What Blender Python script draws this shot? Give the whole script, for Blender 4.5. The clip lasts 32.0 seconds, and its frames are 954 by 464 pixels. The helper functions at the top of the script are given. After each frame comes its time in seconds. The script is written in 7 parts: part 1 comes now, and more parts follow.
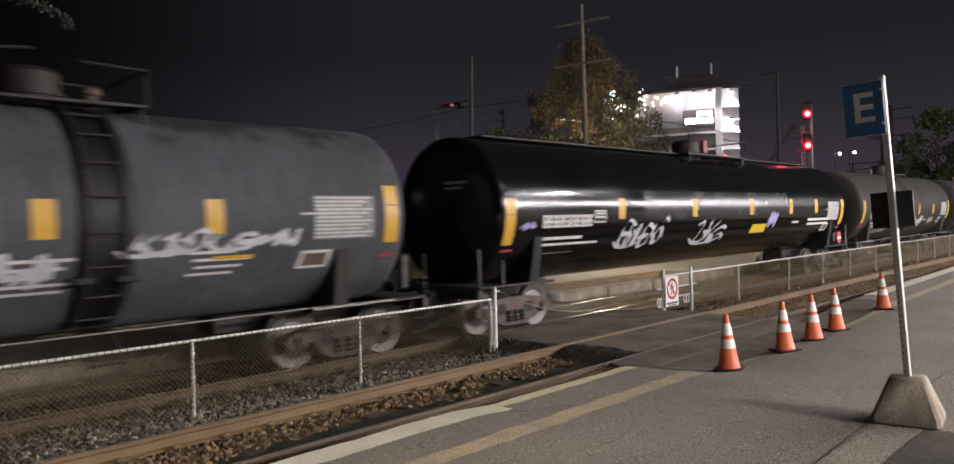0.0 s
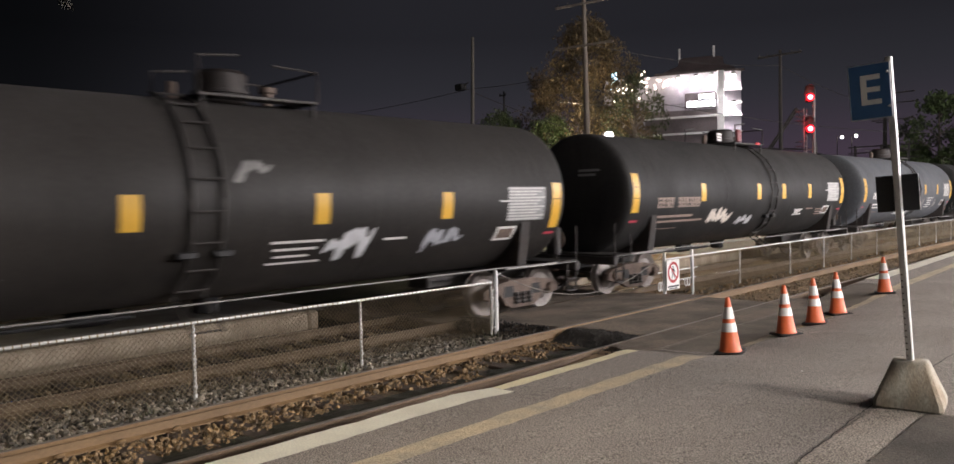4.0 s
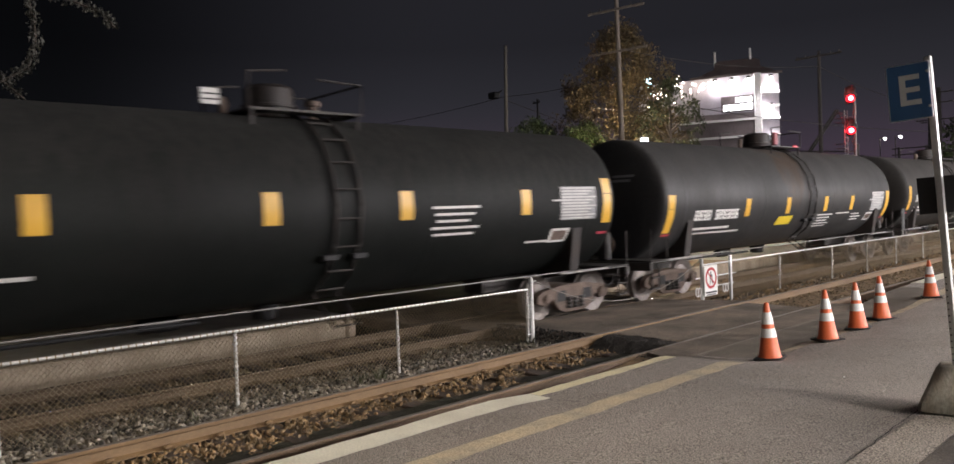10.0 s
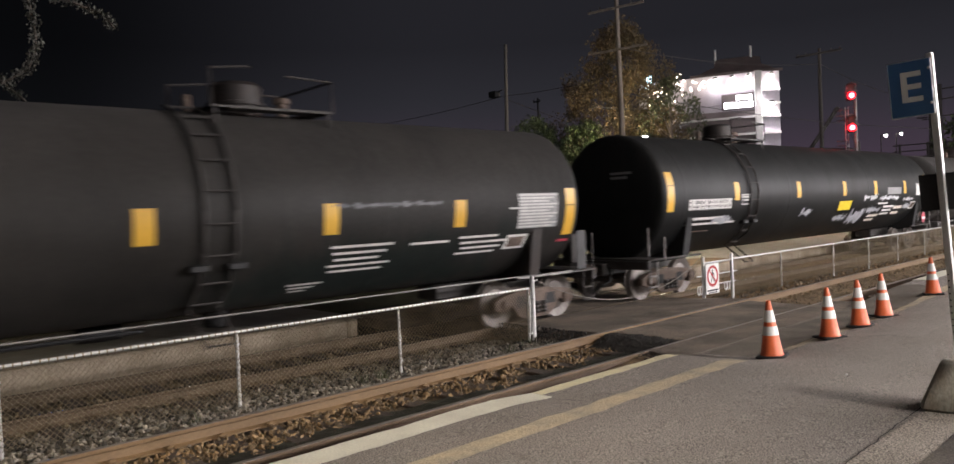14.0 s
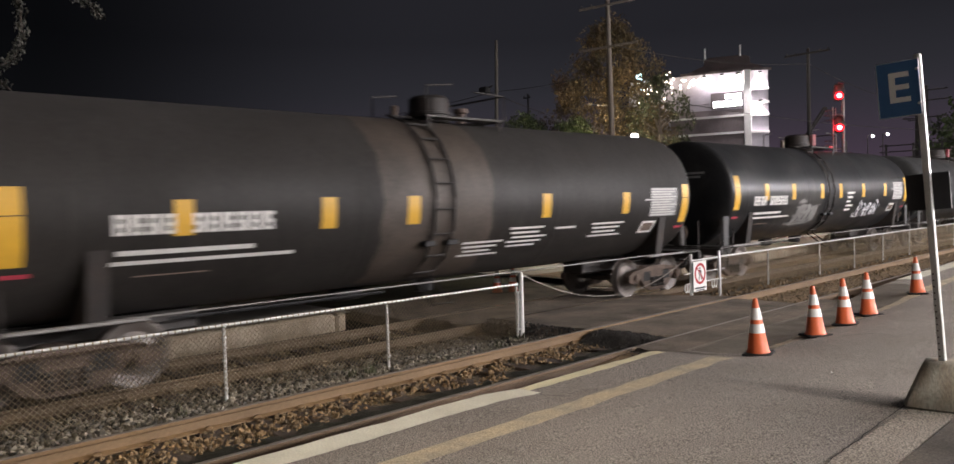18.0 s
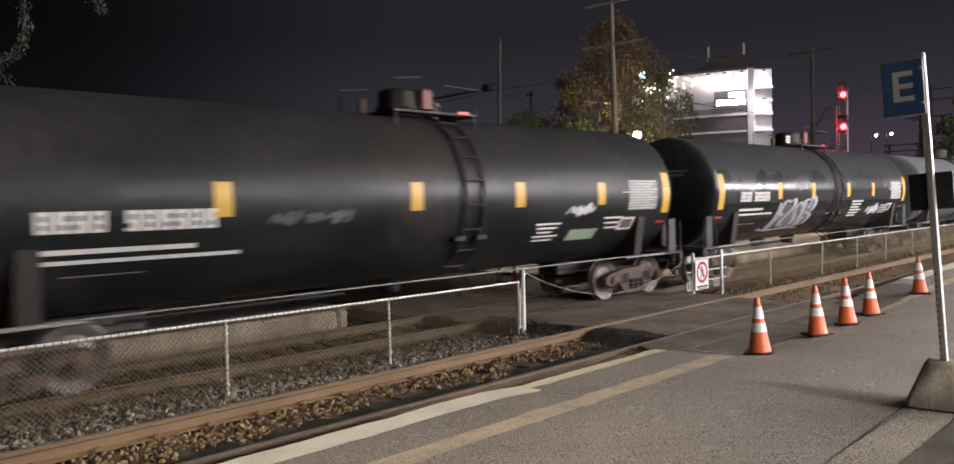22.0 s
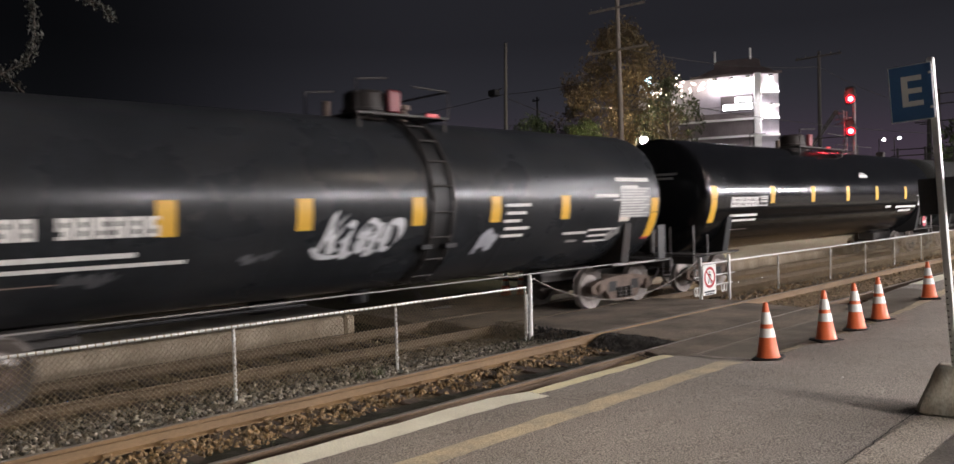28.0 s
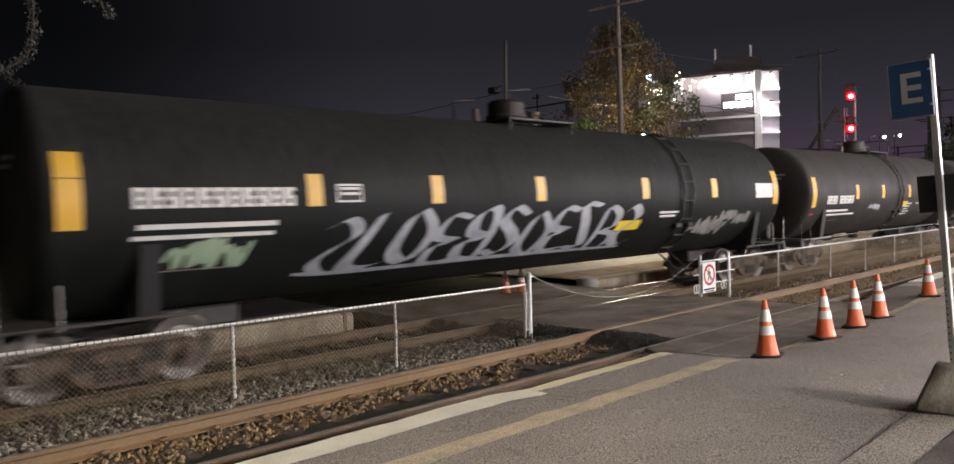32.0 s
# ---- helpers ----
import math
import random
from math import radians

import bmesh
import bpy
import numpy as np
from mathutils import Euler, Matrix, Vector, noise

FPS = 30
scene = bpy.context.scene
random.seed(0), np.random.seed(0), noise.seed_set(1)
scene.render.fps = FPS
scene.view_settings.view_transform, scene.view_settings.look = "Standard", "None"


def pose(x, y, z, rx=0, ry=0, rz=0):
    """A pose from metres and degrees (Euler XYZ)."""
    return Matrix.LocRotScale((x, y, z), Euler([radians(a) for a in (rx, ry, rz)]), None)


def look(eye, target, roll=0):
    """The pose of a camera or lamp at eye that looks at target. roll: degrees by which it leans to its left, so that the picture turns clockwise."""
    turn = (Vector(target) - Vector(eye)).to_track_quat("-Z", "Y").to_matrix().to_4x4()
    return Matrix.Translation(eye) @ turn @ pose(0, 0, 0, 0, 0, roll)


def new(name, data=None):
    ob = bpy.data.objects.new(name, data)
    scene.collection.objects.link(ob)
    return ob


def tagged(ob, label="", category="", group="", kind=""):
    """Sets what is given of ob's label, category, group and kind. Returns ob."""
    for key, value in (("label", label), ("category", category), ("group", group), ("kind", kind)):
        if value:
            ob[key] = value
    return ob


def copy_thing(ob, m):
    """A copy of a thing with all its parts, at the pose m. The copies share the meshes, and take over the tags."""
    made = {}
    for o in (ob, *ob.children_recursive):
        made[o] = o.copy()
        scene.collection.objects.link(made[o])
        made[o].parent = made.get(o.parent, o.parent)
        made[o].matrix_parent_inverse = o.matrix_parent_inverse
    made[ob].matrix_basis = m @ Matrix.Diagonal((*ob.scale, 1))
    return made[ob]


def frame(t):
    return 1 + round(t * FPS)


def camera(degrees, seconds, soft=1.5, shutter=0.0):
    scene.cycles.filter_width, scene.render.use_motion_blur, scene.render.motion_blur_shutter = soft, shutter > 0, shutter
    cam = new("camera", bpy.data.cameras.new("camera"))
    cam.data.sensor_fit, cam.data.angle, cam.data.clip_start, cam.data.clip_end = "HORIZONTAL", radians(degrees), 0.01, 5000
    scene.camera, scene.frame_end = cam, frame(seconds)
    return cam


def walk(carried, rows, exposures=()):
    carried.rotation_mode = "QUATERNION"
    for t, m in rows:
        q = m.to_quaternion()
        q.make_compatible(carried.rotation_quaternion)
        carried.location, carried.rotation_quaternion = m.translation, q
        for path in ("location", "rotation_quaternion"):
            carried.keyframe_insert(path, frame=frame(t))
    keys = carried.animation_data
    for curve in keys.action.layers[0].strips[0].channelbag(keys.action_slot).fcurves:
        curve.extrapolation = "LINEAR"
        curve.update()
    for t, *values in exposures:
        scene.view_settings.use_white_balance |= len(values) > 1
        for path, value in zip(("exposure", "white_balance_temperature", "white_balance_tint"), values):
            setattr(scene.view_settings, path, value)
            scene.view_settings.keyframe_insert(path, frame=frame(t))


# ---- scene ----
cam = camera(66.5, 32.0, soft=1.5, shutter=0.45)
PATH = [
    (0, (7.05, 0.004, 2.183), (5.643, 1.425, 2.15), -1.5),
    (0.5, (7.044, 0.01, 2.185), (5.634, 1.428, 2.145), -1.5),
    (1, (7.058, 0.009, 2.176), (5.643, 1.422, 2.131), -1.7),
    (1.5, (7.051, 0.008, 2.177), (5.637, 1.421, 2.122), -1.6),
    (2, (7.051, 0.008, 2.178), (5.643, 1.427, 2.113), -1.8),
    (2.5, (7.045, -0.002, 2.181), (5.643, 1.422, 2.113), -1.8),
    (3, (7.038, 0.011, 2.176), (5.634, 1.434, 2.114), -1.5),
    (3.5, (7.021, 0.019, 2.181), (5.617, 1.442, 2.11), -1.4),
    (5.5, (7.005, 0.042, 2.172), (5.582, 1.443, 2.078), -1.2),
    (6, (7.003, 0.034, 2.173), (5.575, 1.432, 2.088), -1.3),
    (6.5, (7.018, 0.02, 2.179), (5.583, 1.412, 2.123), -0.9),
    (7, (7.035, 0.016, 2.177), (5.58, 1.388, 2.141), -1.6),
    (7.5, (7.072, 0.007, 2.177), (5.598, 1.36, 2.156), -2.3),
    (8, (7.096, -0.029, 2.169), (5.621, 1.322, 2.155), -2.0),
    (8.5, (7.07, -0.007, 2.174), (5.587, 1.334, 2.142), -2.3),
    (9, (7.06, -0.014, 2.17), (5.578, 1.328, 2.122), -2.3),
    (9.5, (7.054, -0.013, 2.17), (5.575, 1.333, 2.112), -2.5),
    (10, (7.061, -0.016, 2.175), (5.586, 1.334, 2.12), -2.1),
    (10.5, (7.061, -0.017, 2.173), (5.587, 1.334, 2.125), -2.2),
    (11, (7.069, -0.02, 2.177), (5.593, 1.329, 2.134), -2.3),
    (11.5, (7.075, -0.013, 2.174), (5.6, 1.337, 2.13), -2.7),
    (12, (7.059, -0.01, 2.173), (5.58, 1.335, 2.132), -2.5),
    (12.5, (7.066, -0.029, 2.173), (5.581, 1.309, 2.129), -2.3),
    (13, (7.069, -0.043, 2.168), (5.591, 1.303, 2.12), -2.3),
    (13.5, (7.062, -0.03, 2.175), (5.592, 1.325, 2.124), -2.4),
    (14, (7.054, -0.014, 2.176), (5.577, 1.334, 2.119), -2.4),
    (14.5, (7.059, -0.024, 2.17), (5.581, 1.322, 2.108), -2.7),
    (16.5, (7.063, -0.022, 2.166), (5.6, 1.341, 2.107), -2.6),
    (17, (7.053, -0.01, 2.168), (5.601, 1.364, 2.105), -2.1),
    (17.5, (7.047, -0.014, 2.17), (5.593, 1.358, 2.099), -2.0),
    (18, (7.046, -0.016, 2.172), (5.59, 1.354, 2.102), -1.8),
    (18.5, (7.064, -0.04, 2.17), (5.617, 1.338, 2.102), -1.8),
    (19, (7.056, -0.008, 2.167), (5.617, 1.38, 2.093), -1.9),
    (19.5, (7.055, -0.001, 2.174), (5.615, 1.386, 2.109), -2.0),
    (20, (7.048, -0.014, 2.171), (5.601, 1.365, 2.093), -1.5),
    (20.5, (7.034, -0.004, 2.171), (5.591, 1.378, 2.081), -1.1),
    (21, (7.028, -0.009, 2.173), (5.583, 1.37, 2.092), -1.1),
    (21.5, (7.041, -0.018, 2.171), (5.587, 1.354, 2.098), -1.5),
    (22, (7.048, -0.013, 2.171), (5.588, 1.352, 2.094), -1.5),
    (22.5, (7.043, -0.007, 2.175), (5.59, 1.364, 2.091), -1.5),
    (23, (7.032, 0.009, 2.173), (5.574, 1.375, 2.085), -1.5),
    (23.5, (7.043, -0.015, 2.172), (5.584, 1.351, 2.078), -1.4),
    (24, (7.03, 0.007, 2.172), (5.571, 1.371, 2.083), -1.6),
    (24.5, (7.038, 0.0, 2.172), (5.569, 1.355, 2.095), -1.4),
    (25, (7.05, -0.018, 2.177), (5.584, 1.341, 2.113), -1.3),
    (25.5, (7.044, -0.004, 2.173), (5.578, 1.356, 2.116), -1.5),
    (27.5, (7.034, -0.014, 2.174), (5.572, 1.348, 2.11), -1.4),
    (28, (7.041, -0.021, 2.174), (5.569, 1.332, 2.112), -1.6),
    (28.5, (7.049, -0.027, 2.169), (5.572, 1.32, 2.109), -1.5),
    (29, (7.05, -0.016, 2.165), (5.572, 1.331, 2.114), -1.6),
    (29.5, (7.049, -0.028, 2.169), (5.57, 1.317, 2.113), -1.6),
    (30, (7.049, -0.015, 2.169), (5.57, 1.329, 2.1), -1.7),
    (30.5, (7.04, -0.005, 2.166), (5.566, 1.344, 2.092), -1.5),
    (31, (7.044, -0.013, 2.17), (5.571, 1.339, 2.101), -1.5),
    (31.5, (7.04, -0.005, 2.172), (5.566, 1.345, 2.1), -1.5),
    (32, (7.046, -0.004, 2.172), (5.574, 1.348, 2.103), -1.6),
]
walk(cam, [(t, look(eye, aim, lean)) for t, eye, aim, lean in PATH], [(0.0, 0.27), (1.0, 0.48), (2.0, 0.59), (3.5, 0.58), (6.0, 0.53), (13.0, 0.55), (18.0, 0.57), (24.0, 0.6), (28.0, 0.58), (30.0, 0.53), (32.0, 0.56)])

# ---- light: a night sky over a lit town, and the row of station lamps behind the viewer ----
world = bpy.data.worlds.new("night")
scene.world = world
world.use_nodes = True
world.node_tree.nodes["Background"].inputs[0].default_value = (0.0125, 0.012, 0.0135, 1)
world.node_tree.nodes["Background"].inputs[1].default_value = 1.0
scene.view_settings.exposure = 0.0

T2X, T2Z = -4.1, -0.13          # centre line and rail height of the far track
LAMP_X, LAMP_Z = 26.0, 8.3
LAMP_YS = [-6.5, 6.0, 12.8] + [23.5 + 10.0 * i for i in range(7)]


def add_light(name, kind, place, power, colour, radius=0.12, target=None, spread=60, edge=0.5):
    data = bpy.data.lights.new(name, kind)
    data.energy, data.color = power, colour
    data.shadow_soft_size = radius
    ob = new(name, data)
    ob.matrix_world = look(place, target) if target else pose(*place)
    if kind == "SPOT":
        data.spot_size, data.spot_blend = radians(spread), edge
    return ob


for k, y in enumerate(LAMP_YS):
    add_light("station_lamp_light", "POINT", (LAMP_X - 0.25, y, LAMP_Z - 0.2), (60, 400, 4200, 8000, 9600, 8400)[k] if k < 6 else 5200, (1.0, 0.942, 0.962), 0.45)
add_light("mast_light", "POINT", (11.5, 19.0, 12.3), 950, (1.0, 0.83, 0.68), 0.9)
# Added fill behind the viewer that brightens the near platform; no known source.
add_light("mast_light", "SPOT", (5.5, -3.0, 11.0), 1500, (1.0, 0.85, 0.68), 0.6, (1.6, 0.7, 0.0), 56, 0.7)
add_light("mast_light", "POINT", (12.4, 33.0, 10.6), 2700, (0.98, 0.95, 0.98), 0.4)
add_light("walkway_light", "SPOT", (15.5, 7.6, 4.1), 3300, (1.0, 0.93, 0.88), 0.3, (15.2, 7.601, 0.2), 152, 0.12)
for y in (-6.0, 24.0, 40.0):
    add_light("far_lamp_light", "SPOT", (-10.6, y, 4.6), 1150 if y == 24 else 600, (1.0, 0.88, 0.66), 0.12, (-10.0, y + 0.01, 0), 140, 0.3)


# ---- materials ----
def material(name, base, second=None, rough=0.7, metal=0.0, big=1.2, fine=40.0, mix=0.5, grain=0.25, bump=0.15,
             depth=0.01, stretch=(1, 1, 1), island=0.0, random_obj=0.0, spec=0.5, gloss_var=0.15, dust=0.0):
    m = bpy.data.materials.new(name)
    m.use_nodes = True
    nt = m.node_tree
    n, l = nt.nodes, nt.links
    b = n["Principled BSDF"]
    b.inputs["Metallic"].default_value = metal
    b.inputs["Specular IOR Level"].default_value = spec
    b.inputs["Diffuse Roughness"].default_value = dust
    if dust > 0.5:
        b.inputs["Sheen Weight"].default_value, b.inputs["Sheen Roughness"].default_value = 0.012, 0.6
    tc = n.new("ShaderNodeTexCoord")
    mp = n.new("ShaderNodeMapping")
    mp.inputs["Scale"].default_value = stretch
    l.new(tc.outputs["Object"], mp.inputs["Vector"])
    n1 = n.new("ShaderNodeTexNoise")
    n1.inputs["Scale"].default_value, n1.inputs["Detail"].default_value = big, 6
    n2 = n.new("ShaderNodeTexNoise")
    n2.inputs["Scale"].default_value, n2.inputs["Detail"].default_value = fine, 4
    for q in (n1, n2):
        l.new(mp.outputs[0], q.inputs["Vector"])
    r1 = n.new("ShaderNodeMapRange")
    r1.inputs["From Min"].default_value, r1.inputs["From Max"].default_value = 0.35, 0.68
    l.new(n1.outputs["Fac"], r1.inputs["Value"])
    mx = n.new("ShaderNodeMix")
    mx.data_type = "RGBA"
    second = second or tuple(c * 0.6 for c in base)
    mx.inputs["A"].default_value, mx.inputs["B"].default_value = (*base, 1), (*second, 1)
    sc = n.new("ShaderNodeMath")
    sc.operation, sc.inputs[1].default_value = "MULTIPLY", mix
    l.new(r1.outputs[0], sc.inputs[0])
    l.new(sc.outputs[0], mx.inputs["Factor"])
    colour = mx.outputs["Result"]
    r2 = n.new("ShaderNodeMapRange")
    r2.inputs["From Min"].default_value, r2.inputs["From Max"].default_value = 0.3, 0.7
    r2.inputs["To Min"].default_value, r2.inputs["To Max"].default_value = 1 - grain, 1 + grain
    l.new(n2.outputs["Fac"], r2.inputs["Value"])
    fac = r2.outputs[0]
    for amount, node, out in ((island, "ShaderNodeNewGeometry", "Random Per Island"), (random_obj, "ShaderNodeObjectInfo", "Random")):
        if amount:
            g = n.new(node)
            r3 = n.new("ShaderNodeMapRange")
            r3.inputs["To Min"].default_value, r3.inputs["To Max"].default_value = 1 - amount, 1 + amount
            l.new(g.outputs[out], r3.inputs["Value"])
            mm = n.new("ShaderNodeMath")
            mm.operation = "MULTIPLY"
            l.new(fac, mm.inputs[0])
            l.new(r3.outputs[0], mm.inputs[1])
            fac = mm.outputs[0]
    vm = n.new("ShaderNodeVectorMath")
    vm.operation = "SCALE"
    l.new(colour, vm.inputs[0])
    l.new(fac, vm.inputs["Scale"])
    l.new(vm.outputs[0], b.inputs["Base Color"])
    r4 = n.new("ShaderNodeMapRange")
    r4.inputs["To Min"].default_value = max(0.03, rough - gloss_var)
    r4.inputs["To Max"].default_value = min(1.0, rough + gloss_var)
    l.new(n1.outputs["Fac"], r4.inputs["Value"])
    l.new(r4.outputs[0], b.inputs["Roughness"])
    if bump:
        bp = n.new("ShaderNodeBump")
        bp.inputs["Strength"].default_value, bp.inputs["Distance"].default_value = bump, depth
        l.new(n2.outputs["Fac"], bp.inputs["Height"])
        l.new(bp.outputs[0], b.inputs["Normal"])
    return m


def glow(name, colour, strength):
    m = bpy.data.materials.new(name)
    m.use_nodes = True
    b = m.node_tree.nodes["Principled BSDF"]
    b.inputs["Base Color"].default_value = (*[c * 0.5 for c in colour], 1)
    b.inputs["Emission Color"].default_value = (*colour, 1)
    b.inputs["Emission Strength"].default_value = strength
    return m


ASPHALT = material("asphalt", (0.31, 0.272, 0.24), (0.224, 0.197, 0.173), 0.88, big=0.7, fine=80, mix=0.8, grain=1.0, bump=1.0, depth=0.006)
ASPHALT_PATCH = material("asphalt_patch", (0.315, 0.272, 0.228), (0.235, 0.202, 0.168), 0.9, big=2, fine=70, mix=0.6, grain=1.0, bump=0.6, depth=0.006)
ASPHALT_DIRT = material("dirty_brown_asphalt", (0.2, 0.168, 0.132), (0.115, 0.094, 0.073), 0.9, big=1.6, fine=80, mix=0.9, grain=0.5, bump=0.6, depth=0.006)
MUD = material("dry_brown_mud", (0.24, 0.155, 0.08), (0.12, 0.08, 0.045), 0.92, big=2.2, fine=26, mix=0.9, grain=0.45, bump=0.8, depth=0.02)
ASPHALT_DARK = material("dark_new_asphalt", (0.155, 0.128, 0.102), (0.058, 0.048, 0.038), 0.85, big=0.9, fine=70, mix=1.0, grain=0.5, bump=0.7, depth=0.008)
ASPHALT_CROSSING = material("trodden_brown_asphalt", (0.235, 0.189, 0.146), (0.1, 0.081, 0.062), 0.85, big=1.1, fine=60, mix=1.0, grain=0.7, bump=0.9, depth=0.01)
CHAIN = material("dull_chain_steel", (0.22, 0.2, 0.175), (0.15, 0.13, 0.115), 0.6, metal=0.5, big=6, fine=60, mix=0.6, grain=0.2)
CRACK = material("crack_filler", (0.022, 0.021, 0.02), rough=0.8, fine=60)
NOSING = material("edge_paint_cream", (0.82, 0.79, 0.66), (0.62, 0.58, 0.47), 0.75, big=3, fine=60, mix=0.6, grain=0.15)
YELLOW_EDGE = material("edge_paint_yellow", (0.82, 0.74, 0.49), (0.62, 0.56, 0.39), 0.75, big=4, fine=60, mix=0.7, grain=0.2)
YELLOW_LINE = material("worn_yellow_paint", (0.56, 0.455, 0.3), (0.37, 0.32, 0.25), 0.8, big=3.2, fine=70, mix=0.95, grain=0.4)
CONCRETE = material("concrete", (0.36, 0.335, 0.295), (0.24, 0.22, 0.19), 0.85, big=2.5, fine=50, mix=0.7, grain=0.18, bump=0.3)
CONCRETE_BASE = material("rust_stained_concrete", (0.37, 0.345, 0.285), (0.21, 0.155, 0.1), 0.88, big=4.0, fine=45, mix=0.85, grain=0.22, bump=0.4, stretch=(1.6, 1.6, 0.5))
CONCRETE_WALL = material("stained_concrete", (0.44, 0.365, 0.27), (0.23, 0.18, 0.125), 0.9, big=1.6, fine=30, mix=0.9, grain=0.2, bump=0.4, stretch=(1, 1, 0.4))
RAIL_RUST = material("rusty_rail", (0.2, 0.125, 0.06), (0.125, 0.078, 0.04), 0.65, big=1.6, fine=60, mix=0.8, grain=0.14, bump=0.1, stretch=(1, 0.4, 1))
RAIL_DARK = material("dusty_dark_rail", (0.16, 0.115, 0.072), (0.1, 0.072, 0.048), 0.8, big=3, fine=60, mix=0.7, grain=0.3, bump=0.3)
RAIL_BROWN = material("dark_brown_rail", (0.1, 0.064, 0.036), (0.17, 0.105, 0.058), 0.6, big=0.9, fine=60, mix=0.6, grain=0.3, bump=0.3)
RAIL_HEAD = material("worn_rail_head", (0.36, 0.33, 0.3), (0.26, 0.22, 0.19), 0.42, metal=0.6, big=2, fine=50, mix=0.6, grain=0.15, stretch=(1, 0.1, 1))
RAIL_SHINE = material("polished_rail_head", (0.55, 0.53, 0.5), (0.4, 0.37, 0.33), 0.22, metal=1.0, big=2, fine=50, grain=0.1, stretch=(1, 0.1, 1))
TIE = material("creosoted_tie", (0.075, 0.055, 0.042), (0.045, 0.035, 0.03), 0.9, big=5, fine=40, mix=0.8, grain=0.4, bump=0.5, stretch=(0.3, 3, 1), random_obj=0.2)
BALLAST_BED = material("ballast_bed", (0.14, 0.106, 0.066), (0.07, 0.054, 0.037), 0.95, big=2, fine=22, mix=0.8, grain=0.6, bump=1.0, depth=0.03)
STONE = material("ballast_stone", (0.21, 0.186, 0.145), (0.1, 0.086, 0.066), 0.6, big=6, fine=60, mix=0.6, grain=0.3, island=0.85)
STONE_RUST = material("rust_stained_stone", (0.215, 0.138, 0.066), (0.085, 0.065, 0.038), 0.7, big=5, fine=60, mix=0.7, grain=0.3, island=0.6)
STONE_MUD = material("muddy_stone", (0.24, 0.185, 0.113), (0.12, 0.09, 0.056), 0.9, big=5, fine=60, mix=0.7, grain=0.3, island=0.55)
SOIL = material("dark_soil", (0.04, 0.036, 0.028), (0.02, 0.02, 0.016), 0.95, big=0.2, fine=6, mix=0.8, grain=0.4)
GRASS = material("dry_grass", (0.1, 0.095, 0.045), (0.05, 0.055, 0.025), 0.95, big=0.6, fine=25, mix=0.9, grain=0.4, bump=0.8, depth=0.03)
GALV = material("galvanised_steel", (0.72, 0.72, 0.7), (0.55, 0.55, 0.54), 0.36, metal=0.4, big=6, fine=80, mix=0.6, grain=0.12, bump=0.05)
WIRE = material("chain_link_wire", (0.4, 0.335, 0.235), (0.26, 0.21, 0.145), 0.5, metal=0.6, big=3, fine=90, mix=0.6, grain=0.2, bump=0)
WHITE_STEEL = material("white_painted_steel", (0.78, 0.77, 0.74), (0.5, 0.48, 0.45), 0.5, big=5, fine=60, mix=0.5, grain=0.1)
ORANGE = material("orange_plastic", (0.78, 0.16, 0.055), (0.6, 0.12, 0.045), 0.45, big=4, fine=50, mix=0.5, grain=0.08, bump=0.05)
REFLECTIVE = material("white_reflective_collar", (0.85, 0.83, 0.8), (0.68, 0.66, 0.62), 0.4, big=6, fine=70, mix=0.5, grain=0.08, bump=0.05)
RUBBER = material("black_rubber", (0.022, 0.021, 0.02), rough=0.7, fine=60)
SIGN_BLUE = material("blue_sign_enamel", (0.045, 0.135, 0.31), (0.038, 0.115, 0.265), 0.42, big=3, fine=60, mix=0.4, grain=0.05, bump=0.03)
SIGN_WHITE = material("white_sign_enamel", (0.82, 0.81, 0.78), (0.7, 0.69, 0.66), 0.45, big=5, fine=60, mix=0.4, grain=0.05, bump=0.02)
SIGN_RED = material("red_sign_enamel", (0.5, 0.03, 0.035), rough=0.5, fine=60, grain=0.05, bump=0.02)
SIGN_CREAM = material("cream_sign_board", (0.62, 0.6, 0.47), (0.5, 0.48, 0.38), 0.6, fine=40, grain=0.08)
INK = material("black_ink", (0.012, 0.012, 0.013), rough=0.6, fine=60, grain=0.1, bump=0)
DULL_BLACK = material("dull_black_panel", (0.012, 0.012, 0.013), rough=0.65, fine=30, grain=0.2, bump=0.1)
# Near-black colour stands in for far poles that no light reaches.
POLE_DARK = material("unlit_dark_pole", (0.035, 0.03, 0.028), (0.02, 0.018, 0.016), 0.9, big=2, fine=30, mix=0.8, grain=0.3, stretch=(4, 4, 0.4))
POLE_GREY = material("grey_pole_wood", (0.085, 0.078, 0.07), (0.05, 0.045, 0.04), 0.9, big=2, fine=30, mix=0.8, grain=0.3, stretch=(4, 4, 0.4))
MOSS = material("mossy_mud", (0.032, 0.032, 0.018), (0.014, 0.013, 0.01), 0.7, big=3, fine=35, mix=0.9, grain=0.5, bump=0.8, depth=0.02)
CINDER = material("dark_cinder", (0.04, 0.035, 0.031), (0.02, 0.018, 0.016), 0.95, big=6, fine=40, mix=0.7, grain=0.4, bump=0.6, island=0.5)
POLE_WOOD = material("weathered_pole_wood", (0.2, 0.17, 0.14), (0.11, 0.09, 0.075), 0.9, big=2, fine=30, mix=0.8, grain=0.3, stretch=(4, 4, 0.4))
